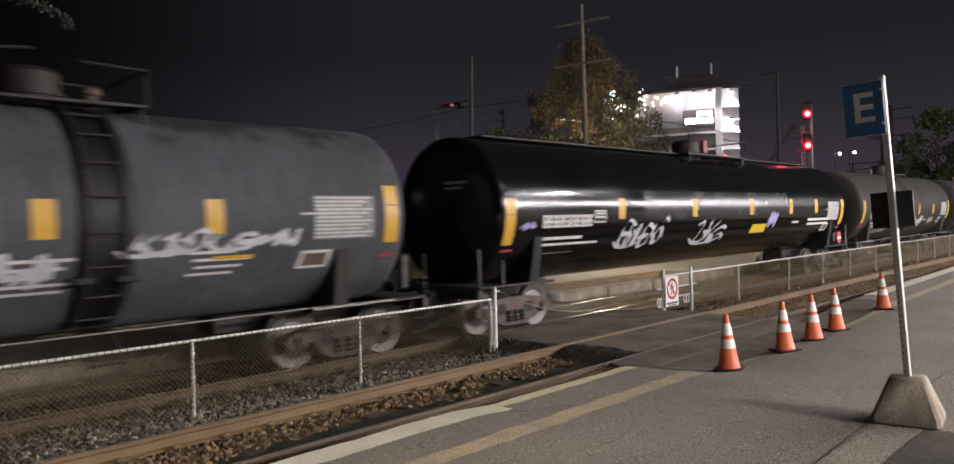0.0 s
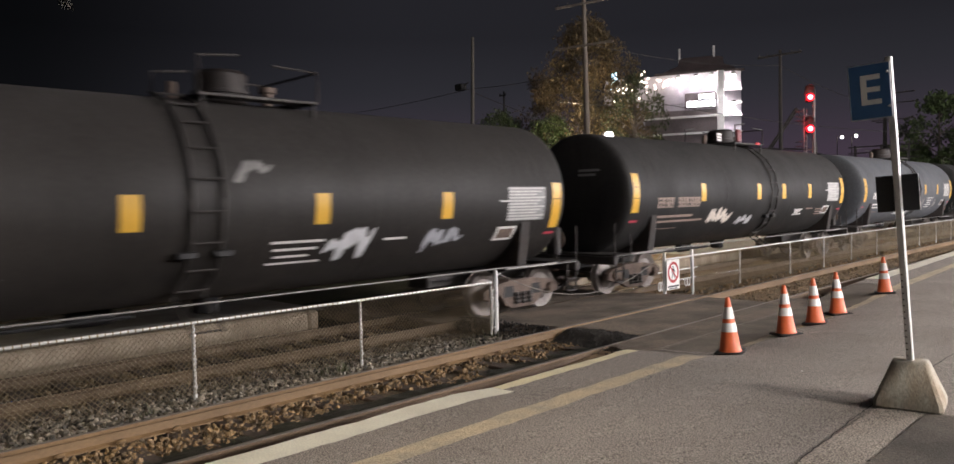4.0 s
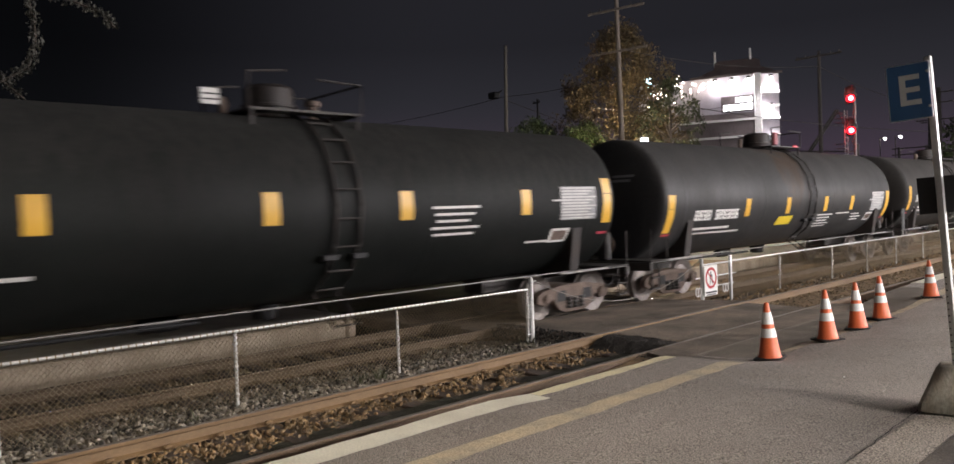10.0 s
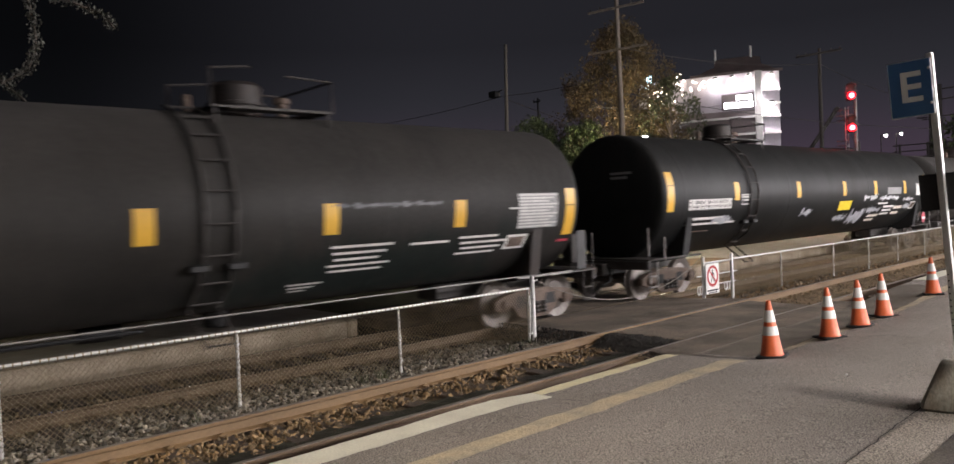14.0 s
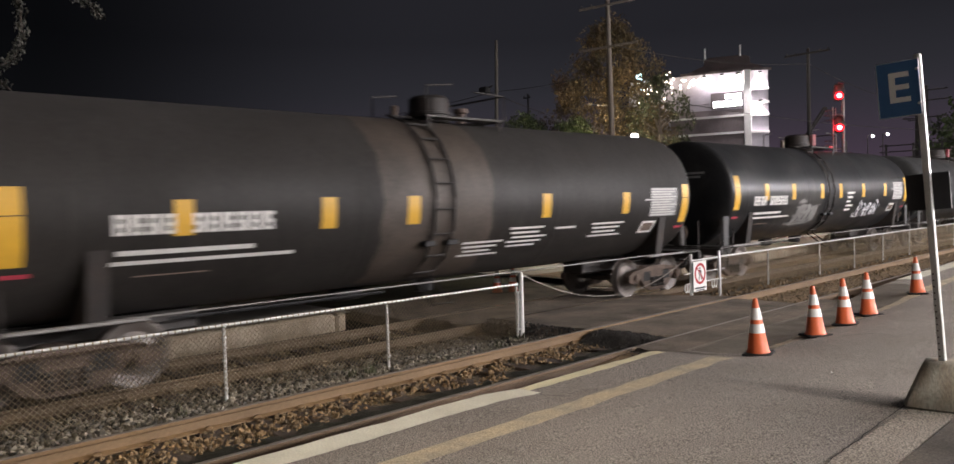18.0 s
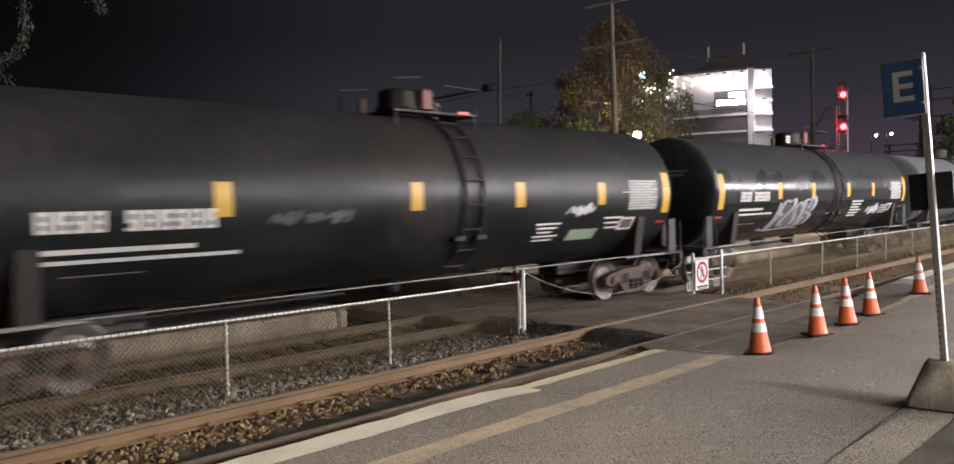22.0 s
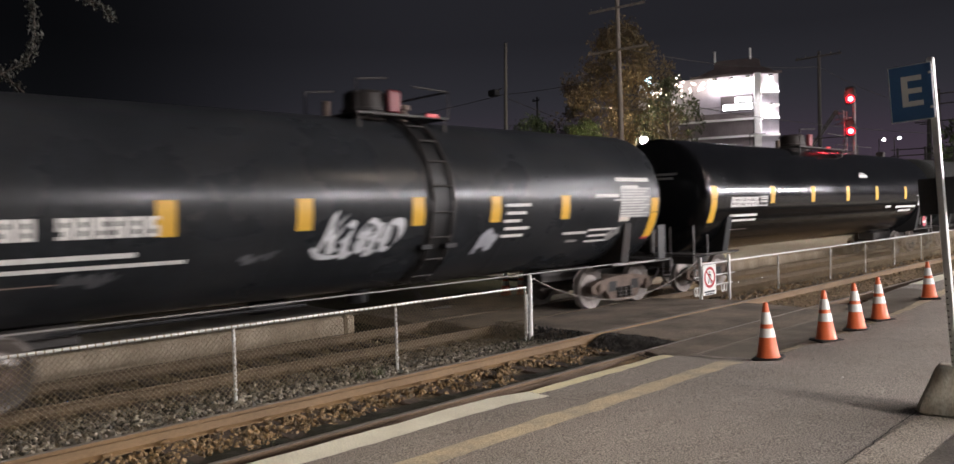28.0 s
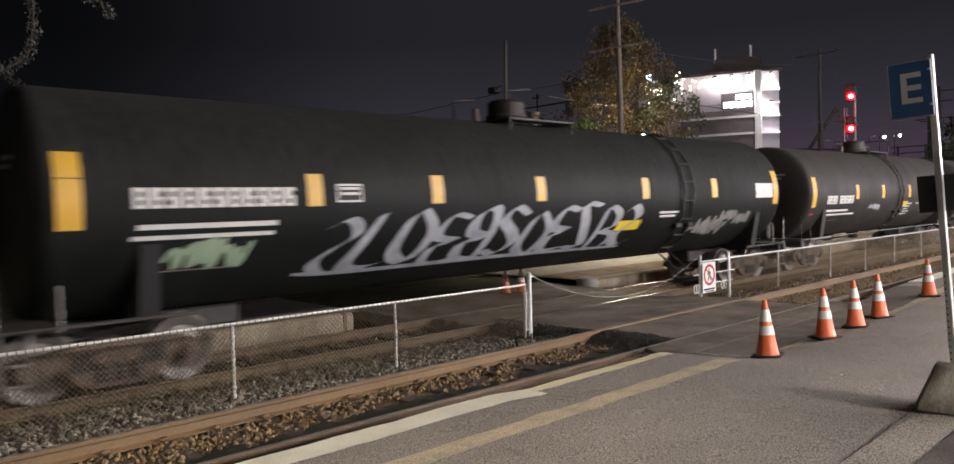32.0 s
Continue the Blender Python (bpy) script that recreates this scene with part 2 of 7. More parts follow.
DARK_STEEL = material("dark_steel", (0.06, 0.055, 0.052), (0.035, 0.03, 0.028), 0.6, metal=0.3, big=4, fine=50, mix=0.6, grain=0.25)
LEAF_AUTUMN = material("autumn_leaf", (0.12, 0.08, 0.033), (0.06, 0.048, 0.02), 0.7, big=0.35, fine=3, mix=0.9, grain=0.2, bump=0, island=0.5)
LEAF_GREEN = material("green_leaf", (0.07, 0.1, 0.03), (0.04, 0.06, 0.022), 0.7, big=0.5, fine=3, mix=0.8, grain=0.2, bump=0, island=0.5)
WEED = material("weed_green", (0.085, 0.09, 0.04), (0.06, 0.062, 0.03), 0.7, big=2, fine=20, mix=0.6, grain=0.2, bump=0, island=0.4)
LEAF_PALE = material("pale_leaf", (0.09, 0.087, 0.074), (0.04, 0.04, 0.032), 0.65, big=0.8, fine=4, mix=0.7, grain=0.2, bump=0, island=0.4)
LEAF_OLIVE = material("olive_leaf", (0.05, 0.056, 0.022), (0.028, 0.034, 0.013), 0.7, big=0.5, fine=3, mix=0.8, grain=0.2, bump=0, island=0.5)
LEAF_DARK = material("dark_evergreen_leaf", (0.026, 0.036, 0.014), (0.014, 0.02, 0.009), 0.75, big=0.6, fine=3, mix=0.8, grain=0.2, bump=0, island=0.4)
BARK = material("bark", (0.1, 0.08, 0.065), (0.05, 0.04, 0.035), 0.9, big=4, fine=25, mix=0.8, grain=0.3, bump=0.5, stretch=(3, 3, 0.5))
# rolling stock
WHEEL = material("wheel_steel", (0.2, 0.18, 0.165), (0.1, 0.08, 0.068), 0.5, metal=0.45, big=5, fine=50, mix=0.7, grain=0.25)
TRUCK = material("truck_casting", (0.17, 0.125, 0.1), (0.08, 0.06, 0.05), 0.85, big=4, fine=40, mix=0.8, grain=0.35, bump=0.3)
YELLOW_DECAL = material("yellow_reflective_tape", (0.74, 0.43, 0.05), (0.62, 0.35, 0.04), 0.4, big=5, fine=60, mix=0.5, grain=0.08, bump=0.02)
YELLOW_PANEL = material("bright_yellow_panel", (0.85, 0.63, 0.04), rough=0.45, fine=60, grain=0.06, bump=0.02)
STENCIL = material("white_stencil_paint", (0.74, 0.73, 0.7), (0.56, 0.55, 0.52), 0.6, big=6, fine=60, mix=0.5, grain=0.1, bump=0)
STENCIL_DIM = material("thin_grey_stencil_ground", (0.3, 0.3, 0.3), (0.2, 0.2, 0.2), 0.6, big=6, fine=60, mix=0.5, grain=0.2, bump=0)
SCUFF = material("scuffed_dusty_black", (0.02, 0.021, 0.023), (0.013, 0.0135, 0.015), 0.24, big=1.5, fine=20, mix=0.6, grain=0.15, bump=0.04)
LADDER_BAND = material("dark_ladder_band", (0.0105, 0.0105, 0.011), (0.016, 0.0155, 0.015), 0.55, big=2, fine=20, mix=0.6, grain=0.2, bump=0.05)
TABLE_INK = material("worn_table_lettering", (0.6, 0.59, 0.57), (0.42, 0.41, 0.4), 0.6, big=6, fine=60, mix=0.6, grain=0.15, bump=0)
STENCIL_TAN = material("yellowed_stencil_paint", (0.7, 0.64, 0.56), (0.55, 0.49, 0.42), 0.6, big=6, fine=60, mix=0.5, grain=0.12, bump=0)
STENCIL_RUST = material("faded_brown_stencil", (0.3, 0.23, 0.19), (0.2, 0.15, 0.13), 0.7, big=6, fine=60, grain=0.15, bump=0)
SPRAY = material("pale_grey_spray_paint", (0.42, 0.43, 0.46), (0.2, 0.21, 0.235), 0.6, big=3, fine=60, mix=0.7, grain=0.1, bump=0, island=0.3)
SPRAY_SOFT = material("blurred_grey_brown_spray_paint", (0.24, 0.235, 0.225), (0.13, 0.127, 0.122), 0.6, big=2, fine=40, mix=0.9, grain=0.15, bump=0, island=0.35)
SPRAY_DIM = material("thin_grey_spray_paint", (0.12, 0.122, 0.13), (0.05, 0.051, 0.055), 0.5, big=1.6, fine=30, mix=0.9, grain=0.2, bump=0)
SPRAY_WHITE = material("white_spray_paint", (0.66, 0.67, 0.69), (0.4, 0.41, 0.42), 0.6, big=3, fine=60, mix=0.7, grain=0.1, bump=0, island=0.25)
SPRAY_LILAC = material("lilac_spray_paint", (0.42, 0.38, 0.66), (0.3, 0.28, 0.45), 0.6, big=3, fine=60, grain=0.1, bump=0)
SPRAY_GREEN = material("pale_green_spray_paint", (0.33, 0.43, 0.3), (0.2, 0.27, 0.18), 0.6, big=3, fine=60, grain=0.1, bump=0)
RED_TAPE = material("red_tape", (0.55, 0.065, 0.1), rough=0.5, fine=60, grain=0.1, bump=0)
MARKER_RED = material("red_marker_plate", (0.23, 0.035, 0.042), rough=0.5, fine=60, grain=0.1, bump=0)


def tank_paint(name, base, second, rough, spec=0.5, film=0.25, dust=(0.075, 0.07, 0.066), streak=0.25, stain=None, tint=(0.075, 0.05, 0.034), top_dust_light=0.55):
    """Weathered tank enamel: blotches, a broken film of dust, a top painted paler for dust and light from above, runs
    down the side and one broad stain (along, half length, low, high, strength).
    """
    m = bpy.data.materials.new(name)
    m.use_nodes = True
    nt = m.node_tree
    n, l = nt.nodes, nt.links
    b = n["Principled BSDF"]
    b.inputs["Specular IOR Level"].default_value = spec
    b.inputs["Diffuse Roughness"].default_value = 1.0 if rough > 0.4 else 0.5
    tc = n.new("ShaderNodeTexCoord")

    def cloud(scale, stretch, detail, lo, hi):
        mp, q, r = n.new("ShaderNodeMapping"), n.new("ShaderNodeTexNoise"), n.new("ShaderNodeMapRange")
        mp.inputs["Scale"].default_value = stretch
        q.inputs["Scale"].default_value, q.inputs["Detail"].default_value = scale, detail
        r.inputs["From Min"].default_value, r.inputs["From Max"].default_value = lo, hi
        l.new(tc.outputs["Object"], mp.inputs["Vector"])
        l.new(mp.outputs[0], q.inputs["Vector"])
        l.new(q.outputs["Fac"], r.inputs["Value"])
        return r.outputs[0]

    def calc(op, a, c, clamp=False):
        q = n.new("ShaderNodeMath")
        q.operation, q.use_clamp = op, clamp
        for k, v in enumerate((a, c)):
            if isinstance(v, (int, float)):
                q.inputs[k].default_value = v
            else:
                l.new(v, q.inputs[k])
        return q.outputs[0]

    def blend(fac, a, c):
        q = n.new("ShaderNodeMix")
        q.data_type = "RGBA"
        l.new(fac, q.inputs["Factor"])
        for k, v in (("A", a), ("B", c)):
            if isinstance(v, tuple):
                q.inputs[k].default_value = (*v, 1)
            else:
                l.new(v, q.inputs[k])
        return q.outputs["Result"]

    blot = cloud(0.8, (1, 0.8, 0.55), 6, 0.36, 0.66)
    colour = blend(blot, base, second)
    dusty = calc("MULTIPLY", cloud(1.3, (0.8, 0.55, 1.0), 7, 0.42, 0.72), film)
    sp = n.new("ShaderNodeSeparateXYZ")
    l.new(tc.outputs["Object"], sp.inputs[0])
    # Paler upper half: dust and missing top light, both painted into the colour.
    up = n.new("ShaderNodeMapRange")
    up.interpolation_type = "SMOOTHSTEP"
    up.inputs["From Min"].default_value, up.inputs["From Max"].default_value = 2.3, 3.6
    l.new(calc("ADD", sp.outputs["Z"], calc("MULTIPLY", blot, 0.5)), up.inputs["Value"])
    dusty = calc("ADD", dusty, calc("MULTIPLY", up.outputs[0], top_dust_light), True)
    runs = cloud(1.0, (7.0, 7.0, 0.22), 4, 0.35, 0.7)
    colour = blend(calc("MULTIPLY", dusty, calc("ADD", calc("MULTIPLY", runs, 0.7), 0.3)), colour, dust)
    if stain:
        y0, half, z0, z1, strength = stain
        rag = calc("MULTIPLY", cloud(2.4, (1, 1, 0.5), 5, 0.3, 0.7), 0.8)
        def fade(coord, mid, reach):
            d = calc("DIVIDE", calc("ABSOLUTE", calc("SUBTRACT", coord, mid), 0), reach)
            r = n.new("ShaderNodeMapRange")
            r.interpolation_type = "SMOOTHSTEP"
            r.inputs["From Min"].default_value, r.inputs["From Max"].default_value = 1.5, 0.7
            l.new(calc("ADD", d, rag), r.inputs["Value"])
            return r.outputs[0]
        spot = calc("MULTIPLY", fade(sp.outputs["Y"], y0, half), fade(sp.outputs["Z"], (z0 + z1) / 2, (z1 - z0) / 2))
        colour = blend(calc("MULTIPLY", spot, strength), colour, tint)
    vm = n.new("ShaderNodeVectorMath")
    vm.operation = "SCALE"
    l.new(colour, vm.inputs[0])
    fine = cloud(16, (1, 1, 1), 4, 0.3, 0.7)
    l.new(calc("MULTIPLY", calc("ADD", calc("MULTIPLY", runs, -streak), 1 + streak * 0.5), calc("ADD", calc("MULTIPLY", fine, 0.24), 0.88)), vm.inputs["Scale"])
    l.new(vm.outputs[0], b.inputs["Base Color"])
    l.new(calc("ADD", calc("MULTIPLY", dusty, 0.25), calc("ADD", calc("MULTIPLY", blot, 0.08), rough - 0.04), True), b.inputs["Roughness"])
    bp = n.new("ShaderNodeBump")
    bp.inputs["Strength"].default_value, bp.inputs["Distance"].default_value = 0.05, 0.004
    l.new(fine, bp.inputs["Height"])
    l.new(bp.outputs[0], b.inputs["Normal"])
    return m


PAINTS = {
    "black": tank_paint("glossy_black_tank", (0.0052, 0.0058, 0.0068), (0.0034, 0.0037, 0.0046), 0.17, 0.5, 0.06, top_dust_light=0.04),
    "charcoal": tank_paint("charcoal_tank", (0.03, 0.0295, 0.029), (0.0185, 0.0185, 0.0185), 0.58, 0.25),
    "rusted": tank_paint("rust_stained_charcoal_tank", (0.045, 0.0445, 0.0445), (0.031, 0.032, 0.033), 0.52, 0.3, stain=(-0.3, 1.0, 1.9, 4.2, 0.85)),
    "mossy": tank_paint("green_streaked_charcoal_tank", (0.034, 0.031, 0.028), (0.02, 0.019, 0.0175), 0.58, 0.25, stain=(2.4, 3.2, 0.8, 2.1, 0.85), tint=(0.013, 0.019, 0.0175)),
    "green": tank_paint("greenish_black_tank", (0.0108, 0.0128, 0.0118), (0.0073, 0.0089, 0.0082), 0.6, 0.2, 0.12, top_dust_light=0.42),
    "sooty": tank_paint("sooty_black_tank", (0.0082, 0.0092, 0.0092), (0.0055, 0.0063, 0.0065), 0.5, 0.25, 0.1, top_dust_light=0.22),
    "silvered": tank_paint("dusty_lit_top_slate_tank", (0.03, 0.0325, 0.036), (0.021, 0.023, 0.026), 0.17, 0.4, 0.12, (0.085, 0.086, 0.09), top_dust_light=0.85),
    "slate": tank_paint("slate_tank", (0.0268, 0.0296, 0.0335), (0.0192, 0.0213, 0.024), 0.27, 0.28, 0.3, top_dust_light=0.1),
    "dusty": tank_paint("dusty_slate_tank", (0.021, 0.0225, 0.0245), (0.0135, 0.0145, 0.016), 0.33, 0.3, 0.5, stain=(-2.4, 2.6, 1.0, 2.75, 0.7), tint=(0.062, 0.058, 0.055), top_dust_light=0.2),
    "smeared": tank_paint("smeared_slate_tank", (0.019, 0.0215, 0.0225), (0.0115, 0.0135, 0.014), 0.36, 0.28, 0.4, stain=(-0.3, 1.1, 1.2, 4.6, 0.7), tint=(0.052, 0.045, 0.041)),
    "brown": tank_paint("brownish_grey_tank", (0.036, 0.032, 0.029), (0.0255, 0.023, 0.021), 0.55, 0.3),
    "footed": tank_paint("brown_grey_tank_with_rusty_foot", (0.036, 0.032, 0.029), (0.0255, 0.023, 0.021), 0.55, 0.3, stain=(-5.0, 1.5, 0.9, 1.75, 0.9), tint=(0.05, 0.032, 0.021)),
    "pale": tank_paint("pale_grey_tank", (0.132, 0.14, 0.155), (0.085, 0.09, 0.1), 0.6, 0.3, 0.4, (0.2, 0.205, 0.215), 0.3, top_dust_light=0.15, stain=(4.2, 3.4, 3.55, 4.5, 0.85), tint=(0.03, 0.03, 0.032)),
    "midgrey": tank_paint("plain_grey_tank", (0.11, 0.117, 0.129), (0.082, 0.088, 0.097), 0.58, 0.25, 0.15, (0.12, 0.12, 0.12), 0.15, top_dust_light=0.55),
    "grey": tank_paint("grey_tank", (0.116, 0.124, 0.137), (0.09, 0.097, 0.107), 0.55, 0.25, 0.12, (0.19, 0.19, 0.19), 0.12, top_dust_light=0.55),
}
RUST_BAND = material("rust_brown_band", (0.085, 0.066, 0.052), (0.05, 0.04, 0.033), 0.6, big=1.5, fine=20, mix=0.8, grain=0.2)


# ---- mesh tools ----
class Build:
    """Collects corners and faces for one mesh."""

    def __init__(self):
        self.v, self.f = [], []

    def add(self, verts, faces, m=None):
        k = len(self.v)
        self.v += [tuple(m @ Vector(p)) for p in verts] if m else [tuple(p) for p in verts]
        self.f += [tuple(i + k for i in f) for f in faces]
        return self

    def box(self, x0, x1, y0, y1, z0, z1, bevel=0.0, m=None):
        if bevel <= 0:
            v = [(x, y, z) for z in (z0, z1) for y in (y0, y1) for x in (x0, x1)]
            return self.add(v, [(0, 2, 3, 1), (4, 5, 7, 6), (0, 1, 5, 4), (2, 6, 7, 3), (0, 4, 6, 2), (1, 3, 7, 5)], m)
        b = min(bevel, (x1 - x0) / 2.1, (y1 - y0) / 2.1, (z1 - z0) / 2.1)
        rings = []
        for z, d in ((z0, b), (z0 + b, 0), (z1 - b, 0), (z1, b)):
            X0, X1, Y0, Y1 = x0 + d, x1 - d, y0 + d, y1 - d
            rings.append([(X0 + b, Y0, z), (X1 - b, Y0, z), (X1, Y0 + b, z), (X1, Y1 - b, z), (X1 - b, Y1, z), (X0 + b, Y1, z), (X0, Y1 - b, z), (X0, Y0 + b, z)])
        v = [p for r in rings for p in r]
        f = [tuple(range(7, -1, -1)), tuple(range(24, 32))]
        for r in range(3):
            f += [(r * 8 + i, r * 8 + (i + 1) % 8, r * 8 + 8 + (i + 1) % 8, r * 8 + 8 + i) for i in range(8)]
        return self.add(v, f, m)

    def lathe(self, profile, n=24, m=None, close=True):
        """Profile of (radius, height) round the z axis."""
        v, f = [], []
        for r, z in profile:
            v += [(r * math.cos(2 * math.pi * i / n), r * math.sin(2 * math.pi * i / n), z) for i in range(n)]
        for k in range(len(profile) - 1):
            f += [(k * n + i, k * n + (i + 1) % n, k * n + n + (i + 1) % n, k * n + n + i) for i in range(n)]
        if close:
            f += [tuple(range(n - 1, -1, -1)), tuple(range((len(profile) - 1) * n, len(profile) * n))]
        return self.add(v, f, m)

    def rod(self, a, b, r, n=8, r2=None):
        a, b = Vector(a), Vector(b)
        d = b - a
        m = Matrix.Translation(a) @ d.to_track_quat("Z", "Y").to_matrix().to_4x4()
        return self.lathe([(r, 0), (r if r2 is None else r2, d.length)], n, m)

    def tube(self, path, r, n=6):
        """A round bar bent along a path."""
        path = [Vector(p) for p in path]
        up = Vector((0.31, 0.17, 0.93)).normalized()
        v, f = [], []
        for i, p in enumerate(path):
            d = (path[min(i + 1, len(path) - 1)] - path[max(i - 1, 0)]).normalized()
            a = d.cross(up).normalized()
            c = d.cross(a)
            v += [tuple(p + (a * math.cos(2 * math.pi * k / n) + c * math.sin(2 * math.pi * k / n)) * r) for k in range(n)]
        for i in range(len(path) - 1):
            f += [(i * n + k, i * n + (k + 1) % n, i * n + n + (k + 1) % n, i * n + n + k) for k in range(n)]
        f += [tuple(range(n - 1, -1, -1)), tuple(range((len(path) - 1) * n, len(path) * n))]
        return self.add(v, f)

    def extrude(self, outline, y0, y1):
        """A closed (x, z) outline drawn out along y."""
        n = len(outline)
        v = [(x, y0, z) for x, z in outline] + [(x, y1, z) for x, z in outline]
        f = [tuple(range(n)), tuple(range(2 * n - 1, n - 1, -1))] + [((i + 1) % n, i, n + i, n + (i + 1) % n) for i in range(n)]
        return self.add(v, f)

    def mesh(self, name, mat, smooth=35):
        me = bpy.data.meshes.new(name)
        me.from_pydata(self.v, [], self.f)
        if mat:
            me.materials.append(mat)
        if smooth:
            me.shade_smooth()
            me.set_sharp_from_angle(angle=radians(smooth))
        me.update()
        return me


def part(name, build, mat, parent=None, label="", m=None, smooth=35, kind=""):
    data = build.mesh(name, mat, smooth) if isinstance(build, Build) else build
    ob = new(name, data)
    if parent:
        ob.parent = parent
    if m:
        ob.matrix_basis = m
    return tagged(ob, label=label, kind=kind)


def thing(name, label, category, group="", kind="", m=None):
    ob = new(name)
    ob.empty_display_size = 0.2
    if m:
        ob.matrix_basis = m
    return tagged(ob, label, category, group, kind)


def setting(name, build, mat, label="", category="", smooth=35, kind="structure"):
    ob = new(name, build.mesh(name, mat, smooth))
    return tagged(ob, label, category, "", kind)


def hash2(a, b):
    return noise.noise(Vector((a, b, 3.7)))


def platform_z(x, y):
    """Height of the near platform: it falls gently towards the tracks and dips at the crossing."""
    z = 0.2 + 0.03 * (x - 1.6)
    def ramp(v, a, b):
        s = max(0.0, min(1.0, (v - a) / (b - a)))
        return s * s * (3 - 2 * s)
    dip = ramp(y, 8.0, 9.2) * (1 - ramp(y, 13.6, 17.5))
    return z - 0.17 * dip * (1 - ramp(x, 1.9, 3.6)) + 0.004 * hash2(x * 1.3, y * 1.3)


def edge_x(y):
    """The platform edge: set back before the crossing, closing in on the rails past it."""
    recess = min(max(0.0, min(1.0, (y - 5.1) / 0.5)), max(0.0, min(1.0, (9.0 - y) / 0.4)))
    return 1.6 - 0.028 * max(0.0, y - 17) + 0.11 * recess


def sheet(x0, x1, y0, y1, nx, ny, zf):
    b = Build()
    xs = [x0 + (x1 - x0) * i / nx for i in range(nx + 1)]
    ys = [y0 + (y1 - y0) * j / ny for j in range(ny + 1)]
    v = [(x, y, zf(x, y)) for y in ys for x in xs]
    f = [(j * (nx + 1) + i, j * (nx + 1) + i + 1, (j + 1) * (nx + 1) + i + 1, (j + 1) * (nx + 1) + i) for j in range(ny) for i in range(nx)]
    return b.add(v, f)


# ---- ground, tracks, platforms ----
def build_ground():
    b = sheet(-1500, 1500, -1500, 1500, 2, 2, lambda x, y: -0.62)
    setting("ground", b, SOIL, "dark open ground reaching the horizon", "ground")

    def bed(x, y):
        z = -0.215 if x > -1.5 else -0.215 - 0.13 * min(1, (-1.5 - x) / 1.2)
        return z + 0.02 * hash2(x * 4, y * 4) + 0.012 * hash2(x * 13, y * 13)
    b = sheet(-5.74, 1.58, -6, 24, 60, 200, bed)
    b.add(*(lambda s: (s.v, s.f))(sheet(-5.74, 1.58, -40, -6, 6, 8, lambda x, y: bed(x, -6) - 0.01)))
    b.add(*(lambda s: (s.v, s.f))(sheet(-5.74, 1.3, 24, 300, 8, 30, lambda x, y: bed(x, 24) - 0.01)))
    setting("ballast_bed", b, BALLAST_BED, "dirty brown ballast bed between the platforms", "ballast")

    b = Build()
    nx, rows = 26, []
    ys = [-30, -12] + [-6 + 0.25 * i for i in range(119)] + [26, 32, 40, 60, 100, 200, 300]
    for y in ys:
        e = edge_x(y)
        for i in range(nx + 1):
            u = i / nx
            x = e + (22 - e) * u ** 1.8
            rows.append((x, y, platform_z(x - e + 1.6, y)))
    w = nx + 1
    b.add(rows, [(j * w + i, j * w + i + 1, (j + 1) * w + i + 1, (j + 1) * w + i) for j in range(len(ys) - 1) for i in range(nx)])
    k = len(b.v)
    b.v += [(edge_x(y) + 0.01, y, -0.6) for y in ys]
    b.f += [(j * w, (j + 1) * w, k + j + 1, k + j) for j in range(len(ys) - 1)]
    b.add([(edge_x(-30), -30, -0.6), (22, -30, -0.6), (22, 300, -0.6), (edge_x(300), 300, -0.6)], [(3, 2, 1, 0)])
    platform = setting("pavement", b, ASPHALT, "worn grey asphalt station platform", "platform")

    def strip(x0f, x1f, y0, y1, lift, name, mat, label, worn=0.0, step=0.12, thick=0.0, follow=True):
        s = Build()
        n = max(2, int((y1 - y0) / step))
        vs = []
        for j in range(n + 1):
            y = y0 + (y1 - y0) * j / n
            e = edge_x(y) - 1.6 if follow or y > 17 else 0.0
            for u, xf in ((0, x0f), (1, x1f)):
                x = xf + worn * hash2(y * 5 + 40 * u, 7 * u + xf * 3)
                vs.append((x + e, y, platform_z(x, y) + lift))
        s.add(vs, [(2 * j, 2 * j + 1, 2 * j + 3, 2 * j + 2) for j in range(n)])
        if thick:
            k = len(s.v)
            s.v += [(vs[2 * j][0], vs[2 * j][1], vs[2 * j][2] - thick) for j in range(n + 1)]
            s.f += [(2 * j, 2 * j + 2, k + j + 1, k + j) for j in range(n)]
        return part(name, s, mat, platform, label)
    strip(1.57, 1.92, -20, 5.56, 0.012, "edge_strip", NOSING, "cream painted platform edge", 0.03, thick=0.14)
    strip(1.58, 1.76, 5.56, 8.15, 0.014, "edge_strip", YELLOW_EDGE, "worn pale yellow platform edge", 0.03, thick=0.14)
    strip(1.57, 1.95, 18.3, 70, 0.012, "edge_strip", NOSING, "cream painted platform edge", 0.03, thick=0.14)
    strip(2.48, 2.74, -20, 8.3, 0.005, "safety_line", YELLOW_LINE, "worn yellow safety line", 0.035, follow=False)
    strip(2.5, 2.68, 9.6, 16, 0.005, "safety_line", YELLOW_LINE, "almost worn away yellow safety line", 0.05, follow=False)
    strip(1.585, 1.61, 8.9, 13.5, 0.022, "edge_line", CONCRETE, "thin pale line where the platform meets the crossing", 0.008)
    strip(2.46, 2.7, 16, 70, 0.005, "safety_line", YELLOW_LINE, "worn yellow safety line", 0.03)

